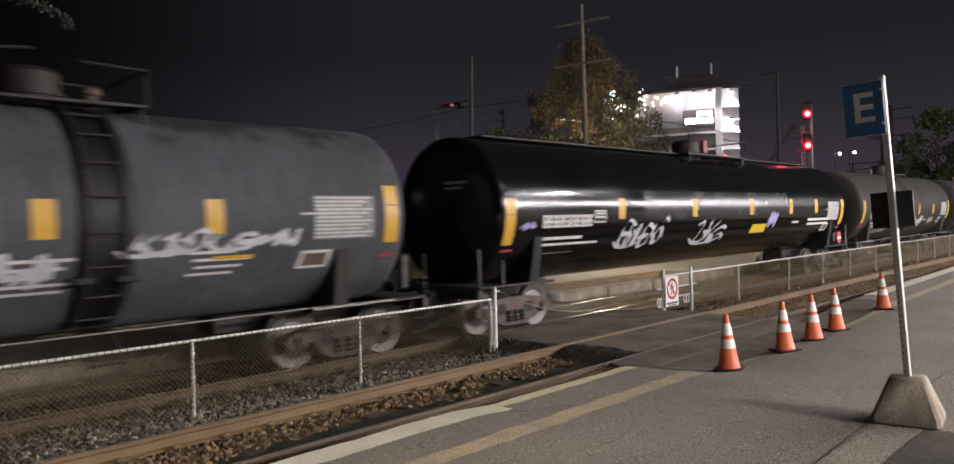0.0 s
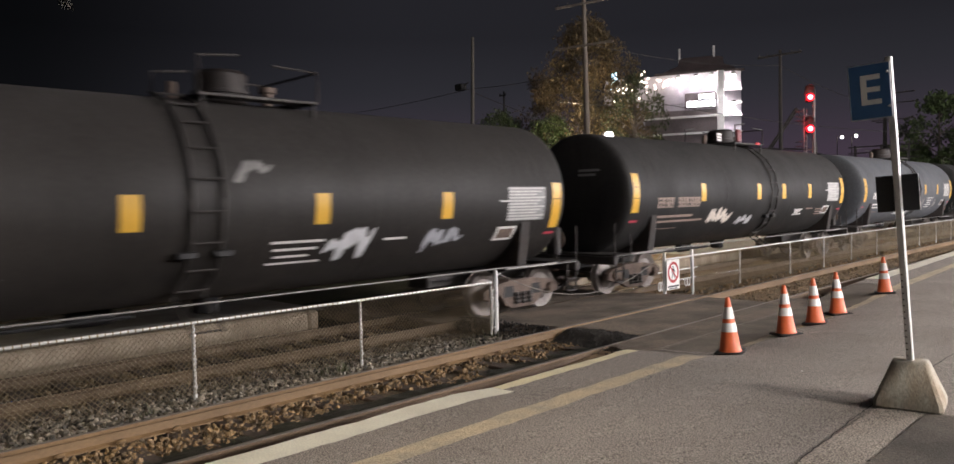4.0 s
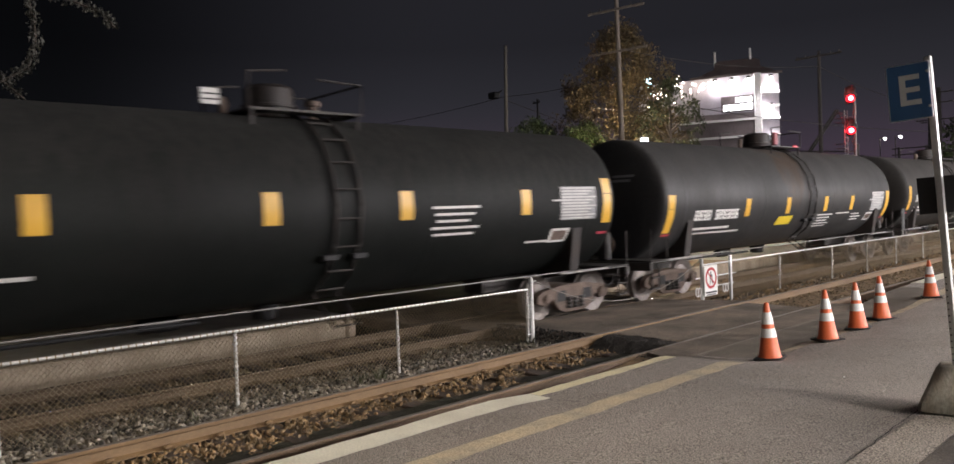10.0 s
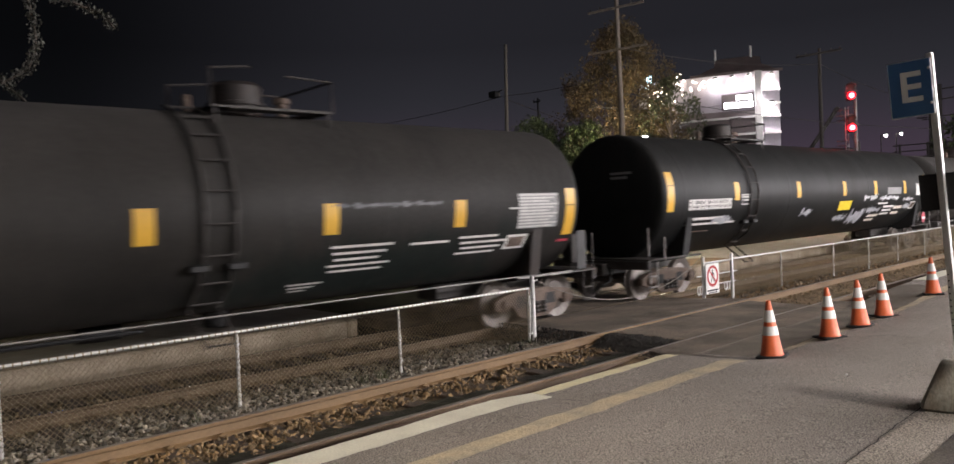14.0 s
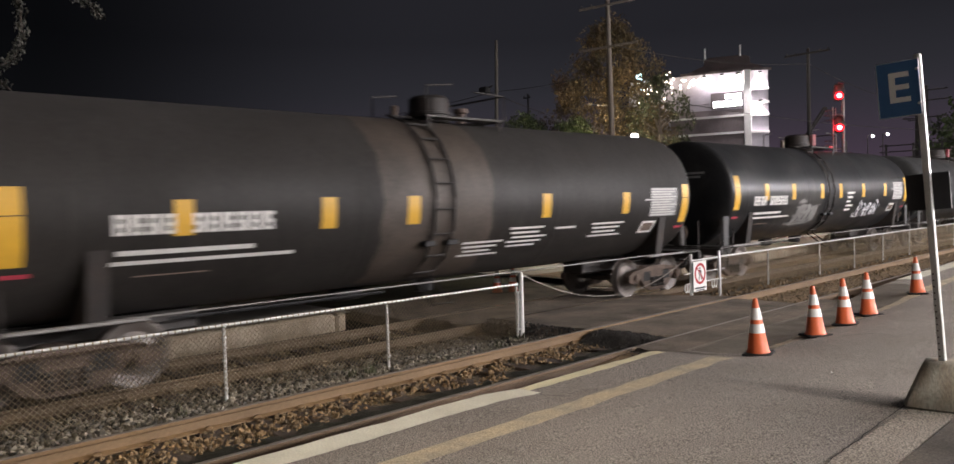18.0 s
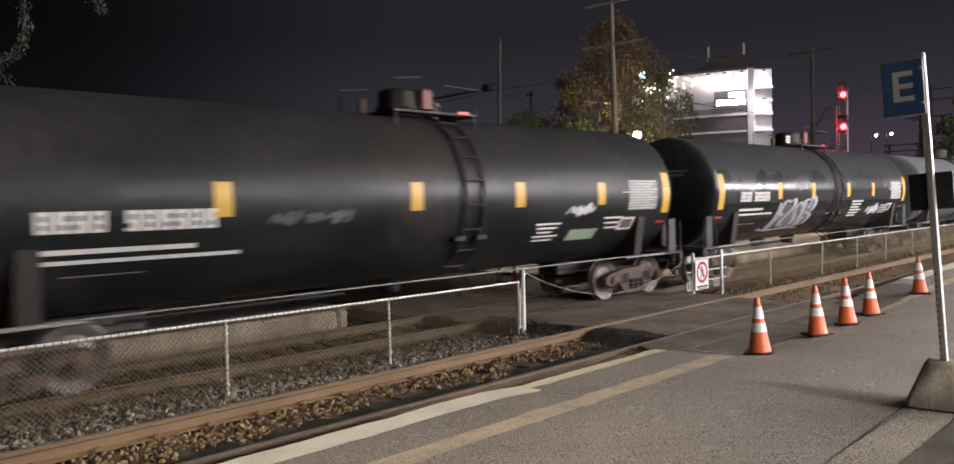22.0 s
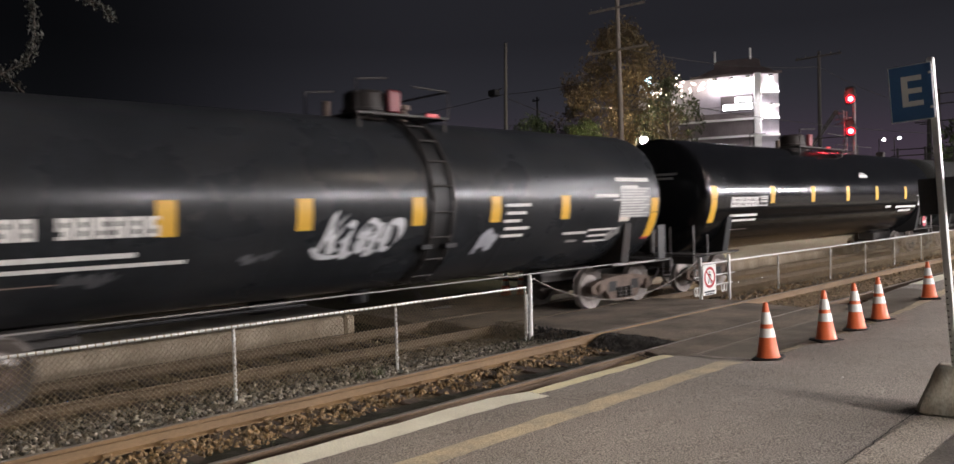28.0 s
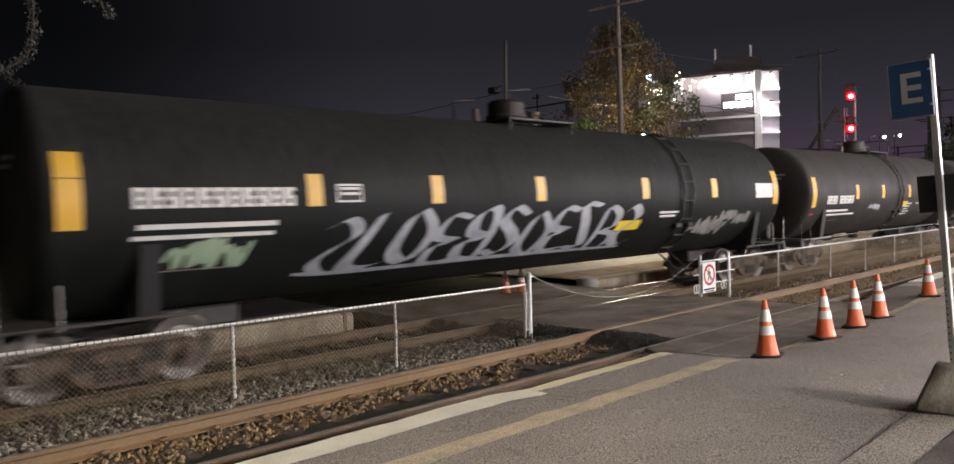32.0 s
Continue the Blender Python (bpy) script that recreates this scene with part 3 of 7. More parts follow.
    def ribbon(points, width, lift, name, mat, label, jag=0.02):
        s, vs = Build(), []
        fine = []
        for (ax, ay), (bx, by) in zip(points, points[1:]):
            n = max(2, int(math.hypot(bx - ax, by - ay) / 0.08))
            fine += [(ax + (bx - ax) * i / n, ay + (by - ay) * i / n) for i in range(n)]
        fine.append(points[-1])
        for i, (x, y) in enumerate(fine):
            a, c = fine[max(0, i - 1)], fine[min(len(fine) - 1, i + 1)]
            d = Vector((c[0] - a[0], c[1] - a[1])).normalized()
            x += jag * hash2(x * 9, y * 9) - d.y * jag * hash2(y * 3, 1)
            wd = width * (0.6 + 0.8 * abs(hash2(x * 12, y * 12 + 5)))
            for sgn in (-1, 1):
                px, py = x - d.y * wd * sgn, y + d.x * wd * sgn
                vs.append((px, py, platform_z(px, py) + lift))
        s.add(vs, [(2 * i, 2 * i + 1, 2 * i + 3, 2 * i + 2) for i in range(len(fine) - 1)])
        return part(name, s, mat, platform, label)
    ribbon([(5.0, 2.5), (5.03, 5.2), (4.96, 7.1), (5.03, 9.9), (5.0, 16)], 0.0055, 0.006, "crack", CRACK, "dark joint in the asphalt")
    ribbon([(3.2, 10.4), (3.5, 10.7), (3.9, 10.6)], 0.012, 0.006, "crack", CRACK, "short dark crack in the asphalt", 0.05)
    ribbon([(1.9, 8.7), (2.15, 8.6), (2.6, 8.7)], 0.012, 0.006, "crack", CRACK, "short dark crack in the asphalt", 0.05)
    ribbon([(1.85, 5.55), (2.1, 5.5), (2.35, 5.62)], 0.006, 0.007, "crack", CRACK, "hairline crack beside the edge", 0.03)
    ribbon([(2.6, 12.9), (3.6, 12.5), (4.6, 12.9)], 0.006, 0.006, "crack", CRACK, "hairline crack in the asphalt", 0.05)
    s, vs = Build(), []
    n = 60
    for j in range(n + 1):
        y = 1.5 + 5.53 * j / n
        for x in (5.02 + 0.01 * hash2(y * 3, 1), 5.39 + 0.02 * hash2(y * 4, 9)):
            vs.append((x, y, platform_z(x, y) + 0.004))
    s.add(vs, [(2 * j, 2 * j + 1, 2 * j + 3, 2 * j + 2) for j in range(n)])
    part("asphalt_patch", s, ASPHALT_PATCH, platform, "paler repaired strip of asphalt")
    s = sheet(5.4, 12, 1.5, 7.0, 40, 34, lambda x, y: platform_z(x, y) + 0.004)
    part("asphalt_patch", s, ASPHALT_DARK, platform, "darker patch of newer asphalt")
    # brown dirt trodden over the platform beside the crossing
    s, vs, n = Build(), [], 90
    for j in range(n + 1):
        y = 8.45 + 9.0 * j / n
        wide = 0.25 + 0.75 * min(1.0, j / 10, (n - j) / 14) + 0.16 * hash2(y * 1.6, 5) + 0.06 * hash2(y * 7, 8)
        for i in range(7):
            x = 1.62 + wide * i / 6
            vs.append((x, y, platform_z(x, y) + 0.0035))
    s.add(vs, [(7 * j + i, 7 * j + i + 1, 7 * j + i + 8, 7 * j + i + 7) for j in range(n) for i in range(6)])
    part("asphalt_patch", s, ASPHALT_DIRT, platform, "brown dirty asphalt beside the crossing")
    s = Build().box(3.97, 3.99, 8.015, 8.035, platform_z(4, 8), platform_z(4, 8) + 0.012, 0.004)
    part("pebble", s, WHITE_STEEL, platform)


RAIL_OUTLINE = [(-0.07, 0), (0.07, 0), (0.07, 0.012), (0.012, 0.035), (0.01, 0.12), (0.034, 0.135), (0.036, 0.16), (0.028, 0.171),
                (-0.028, 0.171), (-0.036, 0.16), (-0.034, 0.135), (-0.01, 0.12), (-0.012, 0.035), (-0.07, 0.012)]


def build_track(name, x, top, head_mat, side_mats, label, tie_ys, plate_mat):
    track = thing(name, label, "railway track", kind="structure")
    for side, mat in zip((-0.7525, 0.7525), side_mats):
        b = Build().extrude([(x + side + px, top - 0.171 + pz) for px, pz in RAIL_OUTLINE], -40, 300)
        rail = part("rail", b, mat, track, "rust-brown steel rail")
        part("rail_head", Build().box(x + side - 0.03, x + side + 0.03, -40, 300, top - 0.002, top + 0.0025, 0.002), head_mat, rail, "worn running surface of the rail")
    data = Build().box(-1.3, 1.3, -0.115, 0.115, -0.17, 0, 0.012).mesh("tie", TIE)
    plate = Build().box(-0.09, 0.09, -0.1, 0.1, 0, 0.014, 0.003).add(*(lambda s: (s.v, s.f))(Build().box(-0.13, -0.07, -0.045, 0.045, 0.01, 0.062, 0.02).box(0.07, 0.13, -0.045, 0.05, 0.01, 0.066, 0.02)))
    plate = plate.mesh("tie_plate", plate_mat)
    for y in tie_ys:
        t = new("tie", data)
        t.parent = track
        t.matrix_basis = pose(x + random.uniform(-0.03, 0.03), y + random.uniform(-0.02, 0.02), top - 0.173, 0, 0, random.uniform(-0.8, 0.8))
        for side in (-0.7525, 0.7525):
            p = new("tie_plate", plate)
            p.parent = track
            p.matrix_basis = pose(x + side, y, top - 0.173)
    return track


def build_stones():
    def stones(count, area, size, zf, name, mat, label, keep=lambda x, y: True):
        b = Build()
        base = []
        g = (1 + 5 ** 0.5) / 2
        ico = [Vector(p).normalized() for p in [(-1, g, 0), (1, g, 0), (-1, -g, 0), (1, -g, 0), (0, -1, g), (0, 1, g), (0, -1, -g), (0, 1, -g), (g, 0, -1), (g, 0, 1), (-g, 0, -1), (-g, 0, 1)]]
        fs = [(0, 11, 5), (0, 5, 1), (0, 1, 7), (0, 7, 10), (0, 10, 11), (1, 5, 9), (5, 11, 4), (11, 10, 2), (10, 7, 6), (7, 1, 8), (3, 9, 4), (3, 4, 2), (3, 2, 6), (3, 6, 8), (3, 8, 9), (4, 9, 5), (2, 4, 11), (6, 2, 10), (8, 6, 7), (9, 8, 1)]
        x0, x1, y0, y1 = area
        made = 0
        while made < count:
            x, y = random.uniform(x0, x1), random.uniform(y0, y1)
            if not keep(x, y):
                made += 0.3
                continue
            s = random.uniform(*size)
            m = Matrix.LocRotScale((x, y, zf(x, y) + s * random.uniform(0.1, 0.6)), Euler([random.uniform(0, 6) for _ in range(3)]), (s, s * random.uniform(0.6, 1), s * random.uniform(0.5, 0.8)))
            jit = [p * random.choice((0.45, 0.7, 0.9, 1.0, 1.25)) * random.uniform(0.9, 1.1) for p in ico]
            b.add(jit, fs, m)
            made += 1
        ob = new(name, b.mesh(name, mat, 0))
        return tagged(ob, label, "ballast", "", "stuff")
    stones(3200, (-0.68, 0.68, -1, 9.7), (0.015, 0.042), lambda x, y: -0.188, "ballast_stones", STONE_RUST, "rust-stained crushed stones between the rails", lambda x, y: x < 0.0 + 0.5 * hash2(x * 1.5, y * 1.5) and hash2(x * 2, y * 2) > -0.4)
    stones(8200, (-3.1, -0.85, -1, 9.75), (0.018, 0.052), lambda x, y: -0.215 if x > -1.5 else -0.215 - 0.13 * min(1, (-1.5 - x) / 1.2), "ballast_stones", STONE, "grey crushed stones beside the fence")
    stones(2600, (-5.7, -3.2, -1, 10.2), (0.018, 0.045), lambda x, y: -0.335, "ballast_stones", STONE_MUD, "brown crushed stones under the far track")
    b = sheet(-0.1, 0.7, -1, 10.0, 24, 200, lambda x, y: -0.19 + 0.032 * min(1, (x + 0.1) / 0.25) + 0.03 * hash2(x * 5, y * 5) + 0.012 * hash2(x * 17, y * 17))
    setting("mud_strip", b, MOSS, "dark mossy mud along the near rail", "ground")
    # crumbling cinders heaped at the ends of the crossing panels
    def heap(x, y):
        u = max(0.0, min(1.0, (y - 9.15 - 0.25 * hash2(x * 2.2, 3)) / 0.75))
        return -0.235 + 0.215 * u * u * (3 - 2 * u) + 0.02 * hash2(x * 7, y * 7)
    setting("cinder_heap", sheet(-0.67, 0.67, 8.9, 10.15, 40, 36, heap), CINDER, "fine dark cinders heaped against the crossing", "ground")
    stones(1900, (-0.66, 0.66, 9.1, 10.15), (0.006, 0.02), lambda x, y: heap(x, y) - 0.004, "cinders", CINDER, "dark crumbling cinders at the crossing's end")
    stones(600, (-3.2, -0.85, 9.5, 9.95), (0.012, 0.032), lambda x, y: -0.25 + 0.2 * max(0, min(1, (y - 9.45) / 0.4)), "cinders", CINDER, "dark crumbling cinders at the crossing's end")
    setting("mud_apron", sheet(0.83, 1.57, 5.6, 9.0, 18, 70, lambda x, y: -0.24 + 0.2 * max(0.0, min(1.0, (y - 6.2) / 2.4)) + 0.012 * hash2(x * 6, y * 6)), MUD, "brown mud filling the gap below the platform edge", "ground")
    stones(200, (0.82, 1.5, 8.3, 8.9), (0.008, 0.02), lambda x, y: -0.2 + 0.2 * max(0, min(1, (y - 8.2) / 0.6)), "cinders", CINDER, "dark crumbling cinders at the crossing's end")
    stones(1500, (0.85, 1.55, -1, 8.5), (0.02, 0.045), lambda x, y: -0.21, "ballast_stones", CINDER, "dark crushed stones below the platform edge")
    setting("dirt_fill", sheet(-0.69, 0.69, 15.1, 45, 16, 160, lambda x, y: -0.135 - 0.04 * abs(x) + 0.018 * hash2(x * 5, y * 3) + 0.008 * hash2(x * 15, y * 15)), MUD, "brown dirt and fine gravel burying the ties", "ground")
    setting("dirt_fill", sheet(-5.74, -2.7, 15.3, 60, 26, 180, lambda x, y: -0.272 + 0.014 * hash2(x * 4, y * 3) + 0.008 * hash2(x * 15, y * 15)), MUD, "brown dirt burying the ties of the far track", "ground")
    stones(1800, (-5.7, -2.8, 15.5, 34), (0.014, 0.036), lambda x, y: -0.275, "ballast_stones", STONE_MUD, "brown gravel on the far track past the crossing")
    stones(2600, (-0.68, 0.68, 15.2, 34), (0.012, 0.034), lambda x, y: -0.14, "ballast_stones", STONE_MUD, "brown gravel between the rails past the crossing")
    stones(3000, (-3.0, 1.1, 15.4, 42), (0.03, 0.06), lambda x, y: -0.205 if x > -1.5 else -0.215 - 0.13 * min(1, (-1.5 - x) / 1.2), "ballast_stones", STONE_RUST, "brown crushed stones past the crossing", lambda x, y: abs(x) < 0.68 or x < -0.85)


def build_crossing():
    root = thing("crossing", "dark asphalt foot crossing over both tracks", "crossing", kind="structure")

    def slab(x0, x1, y0, y1, z0, z1, name="crossing_panel", ragged=0.12, slope=0.0):
        b, top = Build(), []
        ny, nx = 26, max(3, int((x1 - x0) / 0.12))
        for j in range(ny + 1):
            for i in range(nx + 1):
                u = i / nx
                ya = y0 + ragged * hash2(x0 * 3 + u * 4, 2.0) + slope * u
                y = ya + (y1 - ya) * j / ny
                x = x0 + (x1 - x0) * u
                z = z0 + (z1 - z0) * u + 0.006 * hash2(x * 4, y * 4)
                if j == 0:
                    z -= 0.17
                elif j == 1:
                    y = ya + 0.16 + 0.1 * hash2(x * 6, 1)
                top.append((x, y, z))
        w = nx + 1
        b.add(top, [(j * w + i, j * w + i + 1, (j + 1) * w + i + 1, (j + 1) * w + i) for j in range(ny) for i in range(nx)])
        for i in (0, nx):
            col = [j * w + i for j in range(ny + 1)]
            base = len(b.v)
            b.v += [(b.v[c][0], b.v[c][1], -0.34) for c in col]
            for j in range(ny):
                q = (col[j], col[j + 1], base + j + 1, base + j)
                b.f.append(q if i == 0 else q[::-1])
        part(name, b, ASPHALT_CROSSING, root, "patched brown asphalt panel")
    slab(0.80, 1.75, 8.9, 15.6, 0.0, 0.03, slope=-0.5)
    slab(-0.66, 0.66, 9.95, 14.9, -0.012, -0.012, ragged=0.3, slope=0.2)
    slab(-3.28, -0.80, 9.75, 15.2, T2Z, -0.004, ragged=0.2)
    slab(T2X - 0.66, T2X + 0.66, 9.4, 15.4, T2Z - 0.012, T2Z - 0.012, ragged=0.2)
    slab(-7.5, T2X - 0.82, 8.9, 15.8, T2Z + 0.06, T2Z, ragged=0.1)


def build_far_side():
    # low wall and paved strip beyond the far track, open at the crossing
    for name, y0, y1 in (("wall_far_near", -40, 8.25), ("wall_far_beyond", 15.95, 120)):
        root = thing(name, "low stained concrete retaining wall along the far track", "wall", kind="structure")
        y = y0
        while y < y1 - 0.01:
            ln = min(2.6 if y > -8 else 16, y1 - y)
            b = Build().box(-6.05, -5.75, y + 0.008, y + ln - 0.008, -0.45, 0.07 + 0.012 * hash2(y, 4), 0.05)
            part("wall_block", b, CONCRETE_WALL, root)
            y += ln
        if y0 > 0:
            part("wall_end", Build().lathe([(0.3, -0.45), (0.3, -0.02), (0.26, 0.08), (0.16, 0.12), (0.0, 0.125)], 20, pose(-5.92, y0 + 0.1, 0)), CONCRETE, root, "pale rounded end of the low wall")
    b = sheet(-9.6, -6.04, -40, 8.6, 8, 30, lambda x, y: 0.02 + 0.012 * hash2(x * 2, y))
    b.add(*(lambda s: (s.v, s.f))(sheet(-10.52, -6.04, 15.8, 160, 10, 40, lambda x, y: 0.05 + 0.012 * hash2(x * 2, y))))
    far = setting("pavement_far", b, CONCRETE, "pale worn paving behind the low wall", "pavement")
    part("edge_line", sheet(-10.5, -10.15, 17.0, 90, 3, 60, lambda x, y: 0.07), YELLOW_EDGE, far, "pale yellow line along the back of the paving")
    part("dirt_patch", sheet(-7.7, -6.06, 15.85, 25, 10, 60, lambda x, y: 0.068 - 0.016 * max(0, (y - 20) / 5) + 0.004 * hash2(x * 7, y * 7)), MUD, far, "brown dirt washed over the paving")
    b = sheet(-34, -9.6, -60, 200, 20, 60, lambda x, y: -0.02 - 0.01 * (x + 9.6) * 0.2 + 0.05 * hash2(x * 0.5, y * 0.5))
    b.add(*(lambda q: (q.v, q.f))(sheet(-9.6, -7.4, 8.6, 15.9, 12, 30, lambda x, y: -0.03 + 0.03 * hash2(x * 2, y * 2))))
    setting("grass_verge", b, GRASS, "dim dry grass verge beyond the tracks", "grass", kind="stuff")
    b = Build().box(-9.72, -9.6, -40, 8.6, -0.3, 0.06, 0.02).box(-10.64, -10.52, 15.8, 160, -0.3, 0.1, 0.02)
    setting("kerb", b, CONCRETE_WALL, "dark concrete kerb behind the far paving", "kerb")


def build_weeds():
    rnd = random.Random(9)
    for x, y, n, h in ((-1.7, 6.0, 22, 0.2), (-1.8, 5.75, 12, 0.15), (-1.6, 3.2, 10, 0.14), (-1.5, 8.4, 12, 0.15), (-1.8, 9.2, 10, 0.16), (0.9, 6.9, 10, 0.12), (0.2, 3.4, 14, 0.1)):
        b = Build().add([(0, 0, -0.03)], [])
        for _ in range(n):
            k = len(b.v)
            a, l = rnd.uniform(0, 6.28), h * rnd.uniform(0.5, 1.1)
            dx, dy = math.cos(a), math.sin(a)
            ox, oy = rnd.uniform(-0.09, 0.09), rnd.uniform(-0.09, 0.09)
            w = 0.008
            b.add([(ox - dy * w, oy + dx * w, 0), (ox + dy * w, oy - dx * w, 0), (ox + dx * l * 0.3 + dy * w, oy + dy * l * 0.3 - dx * w, l * 0.7), (ox + dx * l * 0.3 - dy * w, oy + dy * l * 0.3 + dx * w, l * 0.7), (ox + dx * l * 0.7, oy + dy * l * 0.7, l)], [(0, 1, 2, 3), (3, 2, 4)])
            b.f.append((0, k, k + 1))
        ob = part("weed", b, WEED, m=pose(x, y, -0.22), smooth=0)
        tagged(ob, "small green weed growing in the ballast", "weed", "weeds in the ballast")


# ---- fences, gate, chain ----
def chain_link(y0, y1, z0, z1, x, step=0.068):
    b = Build()
    h = z1 - z0
    r = 0.004
    v, f = [], []
    for sgn in (-1, 1):
        s = y0 - h
        while s < y1 + h:
            a, c = (s, z0), (s + h * 0.95, z1)
            if sgn < 0:
                a, c = (s + h * 0.95, z0), (s, z1)
            (ya, za), (yc, zc) = sorted((a, c))
            if yc > y0 and ya < y1:
                def cut(yq):
                    return za + (zc - za) * (yq - ya) / (yc - ya)
                A = (max(ya, y0), cut(max(ya, y0)))
                C = (min(yc, y1), cut(min(yc, y1)))
                k = len(v)
                off = 0.002 * sgn
                for (yy, zz) in (A, C):
                    v += [(x + off + r, yy, zz), (x + off - r, yy, zz + r * 1.2), (x + off - r, yy, zz - r * 1.2)]
                f += [(k, k + 1, k + 4, k + 3), (k + 1, k + 2, k + 5, k + 4), (k + 2, k, k + 3, k + 5)]
            s += step
    return b.add(v, f)


def build_fence(ys, z_ground, top, x, label, step):
    y0, y1 = min(ys), max(ys)
    root = thing("chain_link_fence", label, "fence")
    part("mesh_panel", chain_link(y0, y1, z_ground + 0.03, top - 0.02, x, step), WIRE, root, "grey chain-link mesh", smooth=0)
    part("top_rail", Build().rod((x, y0, top), (x, y1, top), 0.021, 10), GALV, root, "bright galvanised top rail")
    data = Build().lathe([(0.024, -0.3), (0.024, top - z_ground - 0.02), (0.018, top - z_ground + 0.005)], 10).mesh("post", GALV)
    band = Build().lathe([(0.031, -0.015), (0.034, 0), (0.031, 0.015)], 10).mesh("post_band", GALV)
    for y in ys:
        p = part("post", data, None, root, m=pose(x - 0.03, y, z_ground, 0, random.uniform(-0.6, 0.6), 0))
        for z in (0.12, 0.5, 0.82):
            part("post_band", band, None, p, m=pose(0, 0, z * (top - z_ground)))
    # wire ties on the rail
    tie = Build().lathe([(0.0215, -0.009), (0.0245, 0), (0.0215, 0.009)], 8).mesh("wire_tie", WIRE)
    n = int((min(y1, 12) + 2.5) / 0.085) if y0 < 10 else 0
    for i in range(n):
        part("wire_tie", tie, None, root, m=pose(x, -2.5 + 0.085 * i, top, 90, 0, 0))
    return root


def build_fences():
    x = -2.05
    build_fence([-6.6, -3.95, -1.3, 1.35, 4.0, 6.61, 9.5], -0.2, 0.74, x, "low galvanised chain-link fence between the tracks", 0.066)
    build_fence([16.9, 19.58, 23.1, 26.0, 28.8, 31.8, 34.9, 38, 41, 44, 47, 50, 53, 56, 59, 62], -0.2, 0.73, x, "low chain-link fence continuing past the crossing", 0.1)
    post = thing("gate_post", "stout white-painted steel post ending the fence", "post")
    part("shaft", Build().lathe([(0.042, -0.35), (0.042, 0.93), (0.034, 0.955), (0.0, 0.96)], 16, pose(x, 9.6, 0)), WHITE_STEEL, post)
    b = Build().tube([(x, 9.5, -0.1), (x, 9.52, 0.6)], 0.012)
    for z in (-0.08, 0.22, 0.45, 0.6):
        b.rod((x, 9.5, z), (x, 9.6, z), 0.01)
    part("tension_bar", b, WHITE_STEEL, post)
    for z in (0.3, 0.55, 0.86):
        part("clamp", Build().lathe([(0.045, -0.02), (0.05, 0), (0.045, 0.02)], 14, pose(x, 9.6, z)), GALV, post)
    part("chain_hook", Build().rod((x, 9.6, 0.86), (x + 0.02, 9.72, 0.88), 0.012), GALV, post)
    gate = thing("gate", "narrow galvanised gate frame beside the crossing", "gate")
    for (y, lean) in ((15.43, 0.6), (16.78, 1.6)):
        part("post", Build().lathe([(0.04, -0.1), (0.04, 0.96), (0.033, 0.98), (0, 0.985)], 14, pose(x, y + 0.06, -0.1, lean, 0, 0)), WHITE_STEEL if y < 16 else GALV, gate)
    part("rail", Build().rod((x, 15.43, 0.72), (x, 16.78, 0.72), 0.02, 8), GALV, gate)
    part("rail", Build().rod((x, 16.05, 0.42), (x, 17.1, 0.42), 0.014, 8).rod((x, 15.2, 0.42), (x, 15.45, 0.42), 0.014, 8), GALV, gate)
    part("rail", Build().rod((x, 16.1, 0.18), (x, 17.0, 0.18), 0.014, 8), GALV, gate)
    for y in (15.18, 15.28, 16.42, 16.55):
        ring = Build()
        ring.tube([(x + 0.05, y + 0.06 * math.cos(math.pi * i / 8), 0.1 + 0.1 * math.sin(math.pi * i / 8)) for i in range(17)], 0.014, 6)
        part("hinge_ring", ring, WHITE_STEEL, gate)
    sign = thing("no_crossing_sign", "white sign with a red prohibition ring on the gate", "sign")
    m = pose(x + 0.07, 15.76, 0.34, 0, 0, 0)
    part("panel", Build().box(-0.008, 0.008, -0.3, 0.3, -0.36, 0.36, 0.006, m), SIGN_WHITE, sign)
    ring = Build()
    n = 40
    vs = []
    for i in range(n):
        a = 2 * math.pi * i / n
        vs += [(0.011, r * math.cos(a), 0.06 + r * math.sin(a)) for r in (0.19, 0.255)]
    ring.add(vs, [(2 * i, 2 * i + 1, (2 * i + 3) % (2 * n), (2 * i + 2) % (2 * n)) for i in range(n)], m)
    part("ring", ring, SIGN_RED, sign, "red ring")
    part("slash", Build().box(0.0125, 0.0145, -0.02, 0.02, -0.21, 0.21, 0, m @ pose(0, 0, 0.06, 45, 0, 0)), SIGN_RED, sign, "red diagonal bar")
    part("pictogram", Build().box(0.009, 0.0115, -0.03, 0.03, -0.02, 0.09, 0.002, m @ pose(0, 0, 0.06, 4, 0, 0)).lathe([(0.028, 0), (0.028, 0.0025)], 16, m @ pose(0.009, -0.012, 0.19, 0, 90, 0))
         .box(0.009, 0.0115, -0.016, 0.016, -0.15, 0.0, 0.002, m @ pose(0, 0.012, 0.05, 24, 0, 0)).box(0.009, 0.0115, -0.016, 0.016, -0.15, 0.0, 0.002, m @ pose(0, -0.012, 0.05, -22, 0, 0))
         .box(0.009, 0.0115, -0.01, 0.01, -0.11, 0.0, 0.002, m @ pose(0, 0.026, 0.145, 30, 0, 0)).box(0.009, 0.0115, -0.01, 0.01, -0.11, 0.0, 0.002, m @ pose(0, -0.028, 0.145, -30, 0, 0)), INK, sign, "black bars of a pictogram")
